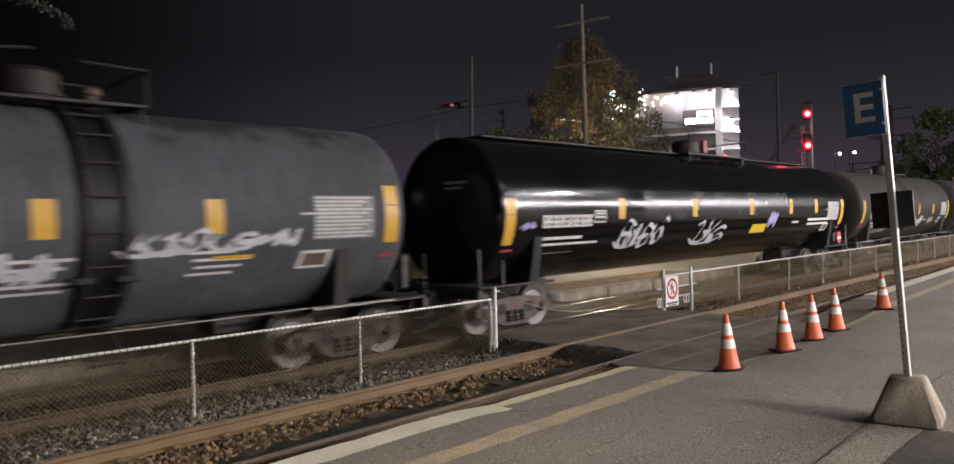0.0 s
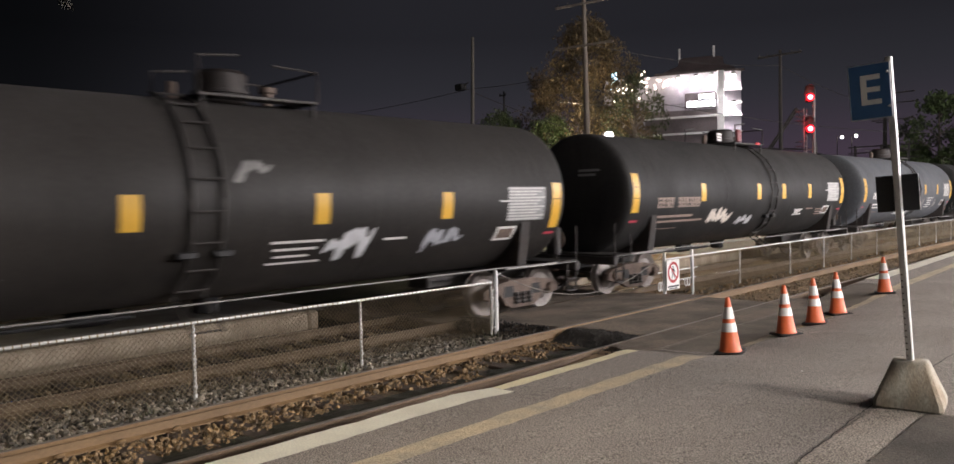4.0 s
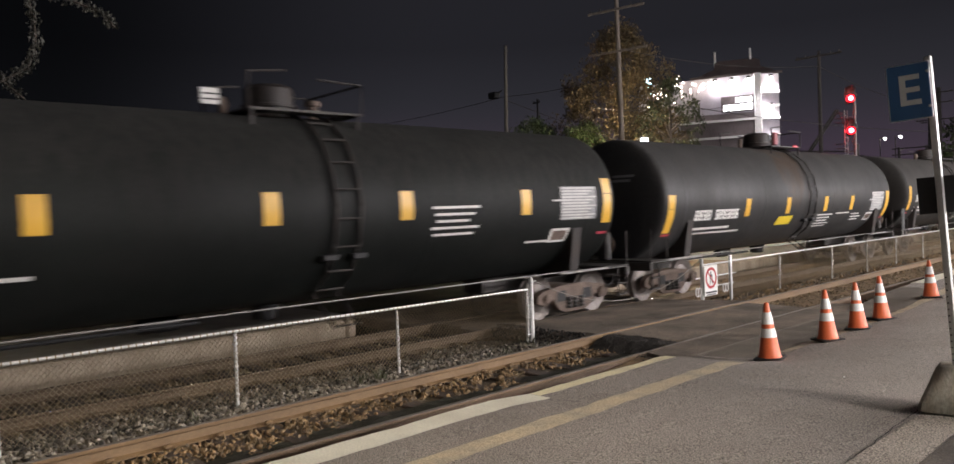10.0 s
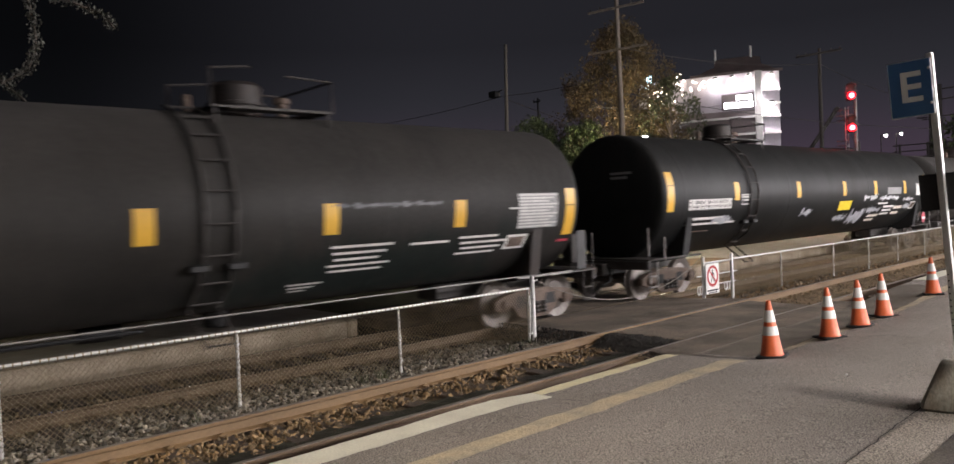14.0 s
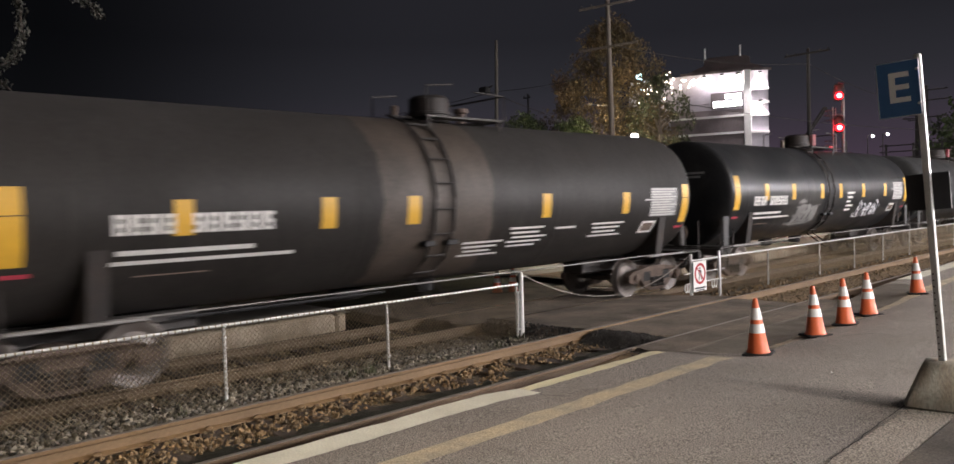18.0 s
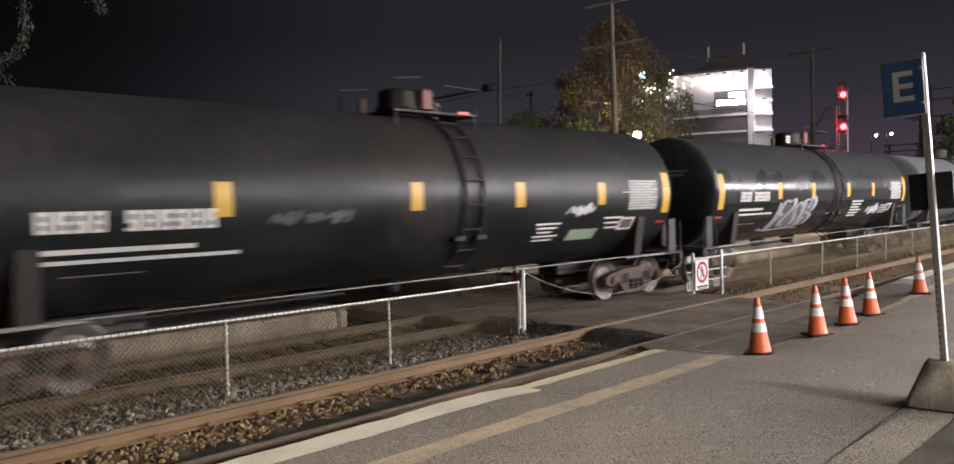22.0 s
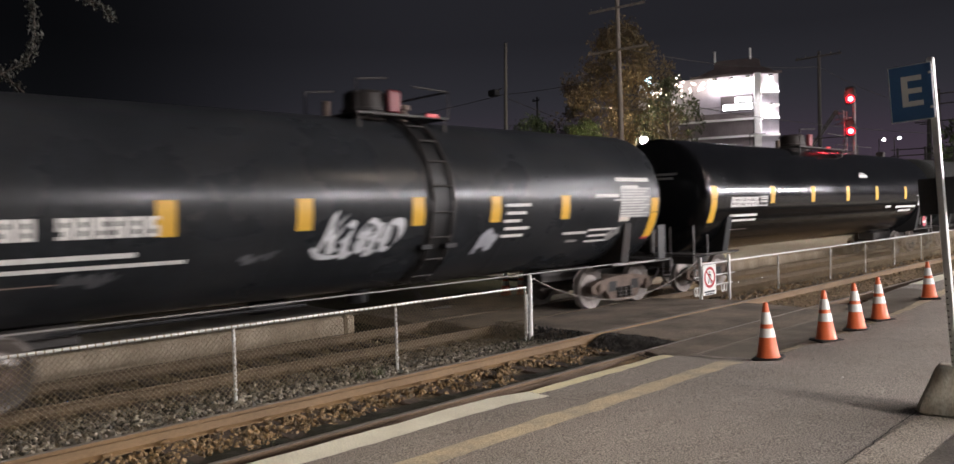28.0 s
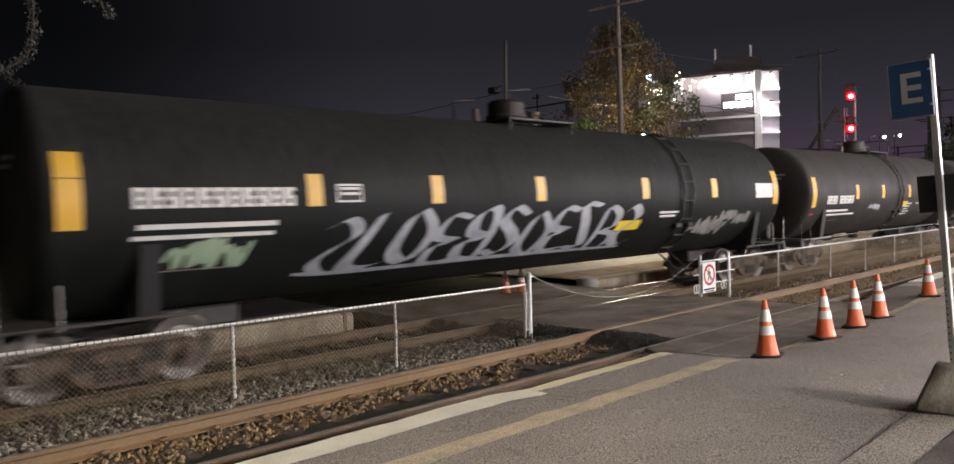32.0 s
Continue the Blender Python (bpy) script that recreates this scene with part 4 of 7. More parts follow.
    part("caption_bar", Build().box(0.009, 0.0115, -0.25, 0.25, -0.3, -0.26, 0, m).box(0.009, 0.0115, -0.2, 0.2, -0.345, -0.32, 0, m), INK, sign, "grey caption lines")
    # slack chain across the crossing
    b, n = Build(), 60
    a, c = Vector((x + 0.02, 9.72, 0.86)), Vector((x, 15.4, 0.85))
    pts = []
    for i in range(n + 1):
        u = i / n
        p = a.lerp(c, u)
        p.z -= 0.62 * (1 - (2 * u - 1) ** 2)
        pts.append(p)
    b.tube([tuple(p) for p in pts], 0.009, 6)
    ob = part("chain", b, CHAIN)
    tagged(ob, "slack steel chain hung across the crossing", "chain")


# ---- cones, platform sign ----
def build_cone(label, m, group="orange traffic cones"):
    cone = thing("traffic_cone", label, "traffic cone", group, m=m)
    part("base", Build().box(-0.18, 0.18, -0.18, 0.18, 0, 0.035, 0.02), RUBBER, cone, "black rubber base")
    def r(z):
        return 0.137 - (z - 0.03) * (0.137 - 0.026) / 0.69
    b = Build().lathe([(0.15, 0.03), (r(0.06), 0.06)] + [(r(z), z) for z in (0.2, 0.35, 0.5, 0.62, 0.715)] + [(0.022, 0.722), (0.015, 0.7)], 28)
    part("body", b, ORANGE, cone)
    for z0, z1 in ((0.285, 0.4), (0.452, 0.602)):
        part("collar", Build().lathe([(r(z0) + 0.001, z0), (r(z0) + 0.0035, z0 + 0.002), (r(z1) + 0.0035, z1 - 0.002), (r(z1) + 0.001, z1)], 28, close=False), REFLECTIVE, cone, "white reflective collar")
    return cone


def build_cones():
    places = [(2.74, 8.92, 1), (2.78, 10.62, -35), (2.74, 11.85, 12), (2.68, 13.05, 50), (2.6, 15.95, 20)]
    first = build_cone("orange traffic cone with two white collars at the platform edge", pose(2.74, 8.92, platform_z(2.74, 8.92) + 0.004, 0, -2.5, 15))
    for x, y, turn in places[1:]:
        copy_thing(first, pose(x, y, platform_z(x, y) + 0.004, 0, -3, 0) @ pose(0, 0, 0, 0, 0, turn))
    for x, y in ((-6.4, 13.3), (-6.2, 13.68)):
        c = copy_thing(first, pose(x, y, -0.106, 0, 0, 30))
        tagged(c, "orange traffic cone far beyond the second track")


def build_platform_sign():
    z0 = platform_z(5.22, 7.2) + 0.003
    sign = thing("platform_sign", "blue letter sign on a leaning steel post in a concrete block", "sign", m=pose(5.226, 7.2, z0, 0, 0, 8))
    def ring(w, d, z, c):
        return [(-w + c, -d, z), (w - c, -d, z), (w, -d + c, z), (w, d - c, z), (w - c, d, z), (-w + c, d, z), (-w, d - c, z), (-w, -d + c, z)]
    b = Build()
    rings = [ring(0.25, 0.23, 0, 0.03), ring(0.265, 0.245, 0.02, 0.03), ring(0.26, 0.24, 0.07, 0.03), ring(0.138, 0.122, 0.385, 0.02), ring(0.122, 0.107, 0.4, 0.02)]
    b.add([p for r in rings for p in r], [tuple(range(7, -1, -1)), tuple(range(32, 40))] + [(k * 8 + i, k * 8 + (i + 1) % 8, k * 8 + 8 + (i + 1) % 8, k * 8 + 8 + i) for k in range(4) for i in range(8)])
    part("base", b, CONCRETE_BASE, sign, "stained concrete block")
    lean = pose(0, 0, 0.39, 0.9, -3.5, -8)
    # a square perforated post
    b = Build().box(-0.027, 0.027, -0.027, 0.027, -0.2, 2.68, 0.006, lean)
    post = part("post", b, GALV, sign, "square galvanised post")
    hole = Build().lathe([(0.007, 0), (0.007, 0.002)], 10, pose(0, 0, 0, 90, 0, 0)).mesh("post_hole", INK)
    for i in range(14):
        part("post_hole", hole, None, post, m=lean @ pose(-0.012, -0.0275, 0.05 + 0.055 * i))
    side = lean @ pose(0.015, -0.032, 0, 0, 0, 12)
    part("panel", Build().box(-0.33, 0.0, -0.004, 0.004, 2.15, 2.64, 0.003, side), GALV, sign, "bare metal rim of the panel")
    part("face", Build().box(-0.322, -0.008, -0.007, -0.0035, 2.158, 2.632, 0.002, side), SIGN_BLUE, sign, "blue enamel face")
    font = bpy.data.curves.new("letter", "FONT")
    font.body, font.size, font.extrude, font.align_x, font.align_y = "E", 0.37, 0.001, "CENTER", "CENTER"
    font.offset = 0.006
    tmp = new("letter", font)
    data = bpy.data.meshes.new_from_object(tmp.evaluated_get(bpy.context.evaluated_depsgraph_get()))
    bpy.data.objects.remove(tmp)
    data.materials.clear()
    data.materials.append(SIGN_WHITE)
    part("letter", data, None, sign, "white letter E", m=side @ pose(-0.165, -0.009, 2.395, 90, 0, 0))
    bolt = Build().lathe([(0.012, 0), (0.012, 0.006), (0.006, 0.01)], 10, pose(0, 0, 0, 90, 0, 0)).mesh("bolt", GALV)
    for z in (2.25, 2.55):
        part("bolt", bolt, None, sign, m=side @ pose(-0.02, -0.007, z))
    lower = lean @ pose(0.0, 0.03, 0, 0, 0, 20)
    part("back_panel", Build().box(-0.175, 0.15, -0.012, 0.012, 1.32, 1.64, 0.004, lower), DULL_BLACK, sign, "dull black panel behind the post")
    part("panel_rim", Build().box(0.151, 0.156, -0.013, 0.013, 1.32, 1.64, 0.002, lower), GALV, sign, "bright metal rim")


def build_station_lamps():
    first = None
    for y in LAMP_YS:
        if first is None:
            first = thing("station_lamp", "tall station lamp with a small bright head", "lamp", "station lamps along the platform", m=pose(LAMP_X, y, -0.6))
            part("pole", Build().lathe([(0.09, 0), (0.09, 0.05), (0.06, 0.08), (0.045, LAMP_Z + 0.62)], 12), GALV, first)
            part("head", Build().box(-0.45, 0.1, -0.12, 0.12, LAMP_Z + 0.6, LAMP_Z + 0.7, 0.02), DARK_STEEL, first)
        else:
            copy_thing(first, pose(LAMP_X, y, -0.6))
    far = None
    for y in (-6.0, 24.0, 40.0):
        if far is None:
            far = thing("far_lamp", "slim lamp post behind the far track", "lamp", "lamps behind the far track", m=pose(-11.0, y, 0))
            part("pole", Build().lathe([(0.07, -0.1), (0.06, 0.1), (0.045, 4.8)], 10), DARK_STEEL, far)
            part("head", Build().box(-0.1, 0.55, -0.1, 0.1, 4.75, 4.84, 0.02), DARK_STEEL, far)
        else:
            copy_thing(far, pose(-11.0, y, 0))
    post = thing("walkway_lamp", "slim walkway lamp beside the station path", "lamp", m=pose(15.8, 7.6, platform_z(15.8, 7.6)))
    part("pole", Build().lathe([(0.09, 0), (0.09, 0.04), (0.05, 0.06), (0.04, 4.0)], 12), GALV, post)
    part("head", Build().box(-0.5, 0.08, -0.12, 0.12, 3.98, 4.06, 0.02), DARK_STEEL, post)
    # The mast at y -3 is made up to carry the fill light.
    for y, h in ((-3.0, 11.2), (19.0, 12.5), (33.0, 10.8)):
        mast = thing("light_mast", "tall floodlight mast out of view, the one at y -3 added for fill", "lamp", "floodlight masts", m=pose(6.2 if y < 0 else 12.2 if y < 20 else 13.1, y, platform_z(12.2 if y < 20 else 13.1, y)))
        part("pole", Build().lathe([(0.14, 0), (0.14, 0.05), (0.09, 0.1), (0.06, h)], 12), GALV, mast)
        part("head", Build().box(-1.0, 0.1, -0.25, 0.25, h - 0.02, h + 0.14, 0.03), DARK_STEEL, mast)


# ---- distance: poles, wires, trees, signal, buildings ----
def build_pole(name, label, x, y, base, top, r, arms, mat=POLE_WOOD, lean=0.0):
    """Arms: (height, half length, turn)."""
    p = thing(name, label, "utility pole", m=pose(x, y, base, 0, lean, 0))
    h = top - base
    part("shaft", Build().lathe([(r * 1.25, -0.5), (r * 1.2, 0), (r, h * 0.6), (r * 0.8, h), (r * 0.5, h + 0.05)], 12), mat, p)
    for z, half, turn in arms:
        m = pose(0, 0, z - base, 0, 0, turn)
        a = part("crossarm", Build().box(-half, half, -r - 0.1, -r, -0.07, 0.07, 0.015, m), mat, p)
        for u in (-0.9, -0.55, 0.55, 0.9):
            part("insulator", Build().lathe([(0.03, 0.07), (0.05, 0.12), (0.03, 0.17), (0.05, 0.22), (0.02, 0.26)], 8, m @ pose(u * half, -r - 0.05, 0)), DARK_STEEL, a)
    return p


def build_wires():
    def wire(a, c, sag, name="wire"):
        a, c, n = Vector(a), Vector(c), 24
        pts = []
        for i in range(n + 1):
            u = i / n
            p = a.lerp(c, u)
            p.z -= sag * (1 - (2 * u - 1) ** 2)
            pts.append(tuple(p))
        tagged(part(name, Build().tube(pts, 0.025, 5), DARK_STEEL), "thin dark overhead wire", "wire", "overhead wires")
    wire((-22.0, 40, 10.9), (-33, 40, 11.0), 0.2)
    wire((-33, 40, 11.0), (-75, 42, 12.6), 0.8)
    wire((-22.0, 40, 12.6), (-17.3, 60, 12.8), 0.5)
    wire((-17.3, 60, 12.8), (-19.7, 100, 13.0), 0.8)
    wire((-22, 40, 9.6), (-8.5, 78, 7.5), 0.8)
    wire((-33, 40, 10.8), (-26, 46, 7.0), 0.1)
    wire((-24.4, 40, 9.0), (-40, 93, 15.5), 0.6)


def leaf_cloud(clumps, per, size, spread, rnd, flat=0.8):
    """Leaves: small bent quads scattered about the given clump centres (x, y, z, radius)."""
    b = Build()
    for cx, cy, cz, cr in clumps:
        for _ in range(per):
            d = Vector((rnd.gauss(0, 1), rnd.gauss(0, 1), rnd.gauss(0, flat)))
            d = d.normalized() * cr * rnd.random() ** 0.45 * spread
            s = size * rnd.uniform(0.6, 1.4)
            m = Matrix.LocRotScale((cx + d.x, cy + d.y, cz + d.z), Euler([rnd.uniform(0, 6.28) for _ in range(3)]), (s, s, s))
            b.add([(-0.5, 0, 0), (0, -0.32, 0.06), (0.5, 0, -0.04), (0, 0.32, 0.06)], [(0, 1, 2), (0, 2, 3)], m)
    return b


def build_tree(name, label, x, y, base, height, radius, crown_low, leaf, seed, n_clumps=60, per=90, size=0.34, group=""):
    rnd = random.Random(seed)
    t = thing(name, label, "tree", group, m=pose(x, y, base))
    b = Build()
    b.lathe([(0.42, -0.3), (0.33, 0.3), (0.26, height * 0.3), (0.12, height * 0.75), (0.03, height * 0.95)], 10)
    clumps = []
    for i in range(n_clumps):
        u = rnd.random()
        z = crown_low + (height - crown_low) * u
        rr = radius * math.sin(math.pi * min(0.97, 0.16 + 0.84 * u)) ** 0.7 * rnd.uniform(0.45, 1.0)
        a = rnd.uniform(0, 6.28)
        px, py = rr * math.cos(a), rr * math.sin(a)
        clumps.append((px, py, z, radius * rnd.uniform(0.14, 0.26)))
        if i % 3 == 0:
            zs = max(height * 0.2, z - rr * 0.7)
            b.rod((0, 0, zs), (px * 0.6, py * 0.6, zs + (z - zs) * 0.7), 0.09, 6, 0.05)
            b.rod((px * 0.6, py * 0.6, zs + (z - zs) * 0.7), (px, py, z), 0.05, 5, 0.015)
    part("trunk", b, BARK, t, "dark trunk and limbs")
    part("crown", leaf_cloud(clumps, per, size, 1.0, rnd), leaf, t, "loose uneven crown of small leaves", smooth=0)
    return t


def build_trees():
    build_tree("tree", "broad autumn tree with thin yellow-brown leaves", -29.4, 50, -0.5, 17.0, 5.3, 4.5, LEAF_AUTUMN, 4, 190, 150, 0.21)
    build_tree("tree", "dark green leafy tree beside the autumn tree", -24.1, 49.0, -0.5, 12.1, 2.7, 4.5, LEAF_OLIVE, 5, 66, 60, 0.2)
    build_tree("tree", "low green tree rising behind the tank cars", -34.5, 45, -0.5, 9.9, 3.8, 5.0, LEAF_GREEN, 7, 80, 110, 0.2)
    build_tree("tree", "low green tree rising behind the tank cars", -30.0, 45.5, -0.5, 9.2, 3.0, 5.0, LEAF_GREEN, 8, 60, 110, 0.2)
    for i, (x, y, h, r) in enumerate(((-17.5, 112, 15.5, 5.5), (-13.2, 118, 19, 6.5), (-21.5, 116, 9, 5), (-9.5, 150, 17, 7), (-25, 130, 9, 6))):
        build_tree("tree", "dark tree against the night sky", x, y, -0.5, h, r, 1.5, LEAF_GREEN, 20 + i, 80, 60, 0.5, "dark trees down the line")
    for i, (x, y, h, r) in enumerate(((-24, 16.0, 5.0, 1.3), (-22, 10.5, 2.5, 1.6), (-26, 18, 3.0, 2.0), (-23, 8.2, 2.6, 1.6), (-24, 2, 1.4, 2.0), (-21.5, 21, 2.2, 2.0), (-22, 25, 3.4, 2.6))):
        build_tree("bush", "dark leafy bush behind the far track", x, y, -0.2, h, r, 0.2, LEAF_DARK, 40 + i, 40, 70, 0.22, "bushes behind the far track")
    # a tall tree whose pale hanging sprays are caught by the station light
    rnd = random.Random(77)
    t = thing("tree", "tall tree with pale drooping leafy sprays lit from below", "tree", m=pose(-15.5, 1.4, -0.1))
    b = Build().lathe([(0.3, -0.3), (0.24, 2), (0.18, 6), (0.1, 10), (0.04, 12)], 10)
    sprays = [[(0.1, 0.3, 8.9), (0.8, 1.8, 8.8), (1.3, 3.0, 8.3), (1.5, 3.9, 8.15), (1.5, 4.6, 7.95), (1.5, 4.9, 7.6)],
              [(1.2, 2.9, 8.3), (1.4, 3.0, 7.6), (1.5, 3.0, 6.9), (1.5, 2.8, 6.3), (1.5, 2.2, 5.9)],
              [(0.0, 0.2, 7.0), (0.8, 1.3, 6.6), (1.4, 2.2, 6.0), (1.5, 2.7, 5.5)],
              [(0.2, 0.2, 9.8), (0.9, 1.6, 9.6), (1.4, 2.6, 9.0)], [(0.2, 0, 8.2), (0.9, -1.2, 8.0), (1.4, -2.4, 7.2)]]
    clumps = []
    for s in sprays:
        b.tube(s, 0.03, 5)
        for a, c in zip(s, s[1:]):
            for k in range(5):
                u = k / 5
                clumps.append(tuple(a[i] + (c[i] - a[i]) * u for i in range(3)) + (0.17,))
    part("trunk", b, BARK, t, "dark trunk and drooping limbs")
    part("crown", leaf_cloud(clumps, 26, 0.09, 1.0, rnd), LEAF_PALE, t, "pale small-leaved sprays", smooth=0)


SIGNAL_STEEL = material("dull_signal_steel", (0.16, 0.15, 0.15), (0.1, 0.095, 0.095), 0.6, metal=0.3, big=4, fine=40, mix=0.6, grain=0.2)
RED_GLOW = glow("red_signal_glow", (1.0, 0.006, 0.015), 1.6)
RED_CORE = glow("red_signal_core", (1.0, 0.22, 0.3), 6.0)
LAMP_WHITE = glow("white_lamp_glow", (1.0, 0.95, 0.9), 45.0)
FAIRY = glow("warm_white_bulb", (1.0, 0.86, 0.72), 9.0)
HOUSE_LAMP = glow("house_lamp_glow", (1.0, 0.93, 0.85), 3.5)
SIGN_LIT = glow("white_lit_letters", (0.9, 0.95, 1.0), 14.0)
SIGN_CYAN = glow("blue_white_lit_panel", (0.55, 0.85, 1.0), 5.0)
BLUE_LIT = glow("blue_tube_glow", (0.03, 0.18, 1.0), 9.0)
WINDOW_WARM = glow("warm_window_glow", (1.0, 0.72, 0.42), 0.5)


def build_signal():
    x, y = -8.35, 42.0
    s = thing("railway_signal", "tall railway signal mast with two red lights lit", "railway signal", m=pose(x, y, -0.3))
    part("mast", Build().lathe([(0.09, 0), (0.08, 7.6), (0.05, 8.3)], 12, pose(0.14, 0.1, 0)), SIGNAL_STEEL, s)
    ladder = Build()
    for dy in (-0.2, 0.2):
        ladder.rod((-0.28, dy, 0.5), (-0.28, dy, 7.3), 0.025, 6)
    for i in range(22):
        ladder.rod((-0.28, -0.2, 0.7 + 0.3 * i), (-0.28, 0.2, 0.7 + 0.3 * i), 0.015, 5)
    for z in (3, 5, 6.9):
        ladder.rod((-0.28, 0, z), (0.1, 0.1, z), 0.025, 5)
    part("ladder", ladder, SIGNAL_STEEL, s)
    for z in (5.2, 5.45, 6.6, 6.85, 7.15, 4.6):
        part("step", Build().box(-0.85, -0.28, 0.0, 0.06, z, z + 0.05, 0.01), DARK_STEEL, s)
    m0 = pose(0, 0, 0, 0, 0, 22)
    for z in (7.89, 6.15):
        m = pose(0.0, -0.05, z, 0, 0, 24)
        b = Build().lathe([(0.0, 0.02), (0.27, 0.02), (0.3, 0), (0.3, -0.03), (0.0, -0.03)], 28, m @ pose(0, -0.05, 0.19, 90, 0, 0))
        b.box(-0.25, 0.25, 0.0, 0.3, -0.25, 0.68, 0.06, m)
        head = part("signal_head", b, DULL_BLACK, s, "black signal head")
        part("lens", Build().lathe([(0.0, 0.02), (0.15, 0.03), (0.21, 0.01), (0.22, -0.01)], 24, m @ pose(0, -0.12, 0.0, 90, 0, 0)), RED_GLOW, head, "glowing red lens")
        part("lens_core", Build().lathe([(0.0, 0.05), (0.11, 0.044), (0.135, 0.03)], 20, m @ pose(0, -0.14, 0.0, 90, 0, 0)), RED_CORE, head, "white-hot lens centre")
        part("unlit_lens", Build().lathe([(0.0, 0.01), (0.16, 0.01), (0.17, 0)], 20, m @ pose(0, -0.1, 0.43, 90, 0, 0)), DARK_STEEL, head, "unlit dark lens")
        add_light("signal_light", "POINT", (x - 0.14, y - 0.5, z - 0.3), 50, (1.0, 0.03, 0.05), 0.1)
        hood = Build()
        n = 14
        for dz in (0.0, 0.43):
            vs = []
            for i in range(n + 1):
                a = math.pi * (-0.1 + 1.2 * i / n)
                for d in (-0.1, -0.42):
                    vs.append((0.23 * math.cos(a), d, dz + 0.23 * math.sin(a)))
            hood.add(vs, [(2 * i, 2 * i + 1, 2 * i + 3, 2 * i + 2) for i in range(n)], m)
        part("hood", hood, DULL_BLACK, head, "curved lamp hood")


FACADE = material("pale_metal_cladding", (0.48, 0.45, 0.49), (0.36, 0.33, 0.37), 0.5, big=0.5, fine=6, mix=0.6, grain=0.1, bump=0.1)
FACADE_DARK = material("brown_cladding", (0.17, 0.14, 0.14), (0.11, 0.09, 0.09), 0.6, big=0.5, fine=6, mix=0.6, grain=0.15)
ROOF_RED = material("red_brown_roof", (0.075, 0.056, 0.054), (0.05, 0.04, 0.04), 0.8, big=0.6, fine=8, mix=0.7, grain=0.2)
BRICKISH = material("grey_stucco", (0.07, 0.068, 0.06), (0.045, 0.043, 0.04), 0.85, big=0.4, fine=8, mix=0.7, grain=0.15)


def build_tower():
    # a tall clad store with lamps washing its walls; its corner pilaster faces the railway
    tower = thing("lit_building", "tall clad building washed white by a row of facade lamps", "building", m=pose(-39.7, 95, -0.6, 0, 0, 0))
    top = 20.0
    # front wall turned to the railway, side wall falling back
    fx = Vector((-9.6, -4.0, 0)).normalized()
    sx = Vector((2.9, 3.2, 0)).normalized()
    def wall(name, d, length, z0, z1, mat, out, thick=0.3, proud=0.0):
        n = Vector((d.y, -d.x, 0)) * out
        b = Build()
        a, c = Vector((0, 0, 0)) + n * proud, d * length + n * proud
        k = -n * thick
        v = [(*(p.xy), z) for z in (z0, z1) for p in (a, c, c + k, a + k)]
        b.add(v, [(3, 2, 1, 0), (4, 5, 6, 7), (0, 1, 5, 4), (1, 2, 6, 5), (2, 3, 7, 6), (3, 0, 4, 7)])
        return part(name, b, mat, tower)
    wall("wall", fx, 16.0, 0, top, FACADE, -1)
    wall("dark_panel", fx, 10.2, 0, 15.0, FACADE_DARK, -1, 0.1, 0.04)
    wall("wall", sx, 2.9, 0, top, FACADE, 1)
    # storey bands and windows between them
    for z in (6.6, 9.2, 11.6, 13.9):
        wall("cornice", fx, 10.4, z, z + 0.28, SIGN_WHITE, -1, 0.3, 0.34)
        wall("cornice", sx, 2.9, z, z + 0.28, SIGN_WHITE, 1, 0.3, 0.34)
    for z in (15.6, 17.4):
        wall("cornice", sx, 2.9, z, z + 0.28, SIGN_WHITE, 1, 0.3, 0.34)
    for z0, z1 in ((6.95, 9.1), (9.6, 11.4), (12.0, 13.5)):
        wall("dark_panel", fx, 10.2, z0, z1, FACADE_DARK, -1, 0.1, 0.08)
    b = Build()
    b.box(-0.45, 0.45, -0.45, 0.45, 0, top + 0.1, 0.06, pose(0, 0, 0, 0, 0, 35))
    part("corner_pilaster", b, WHITE_STEEL, tower, "white corner pilaster")
    # Added spot with no lamp of its own, brightening the corner pilaster.
    add_light("facade_light", "SPOT", (-37.2, 91.8, 19.2), 1500, (1.0, 0.93, 0.98), 0.12, (-39.7, 95, 11.0), 70, 0.8)
    def fp(d, u, z, n):
        q = d * u + n
        return (q.x, q.y, z)
    fn = Vector((fx.y, -fx.x, 0)) * -1
    sn = Vector((sx.y, -sx.x, 0))
    bulbs = [(fx, u, fn) for u in (1.06, 3.17, 5.39)] + [(sx, 1.6, sn)]
    for d, u, n, z in [(*q, top - 0.5) for q in bulbs] + [(sx, 1.6, sn, top - 4.3)]:
        x, y, z = fp(d, u, z, n * 0.6)
        lamp = part("facade_lamp", Build().box(x - 0.22, x + 0.22, y - 0.2, y + 0.2, z, z + 0.3, 0.05), DARK_STEEL, tower)
        part("bulb", Build().lathe([(0.0, -0.16), (0.16, -0.13), (0.22, 0.03), (0.1, 0.14)], 14, pose(x, y, z - 0.2)), LAMP_WHITE, lamp, "glaring white facade bulb")
        add_light("facade_light", "SPOT", (-39.7 + x, 95 + y, z - 0.95), 620 if n is fn else 4600, (1.0, 0.9, 0.97), 0.12, (-39.7 + x - n.x * 0.4, 95 + y - n.y * 0.4, z - 4.5), 125, 0.6)
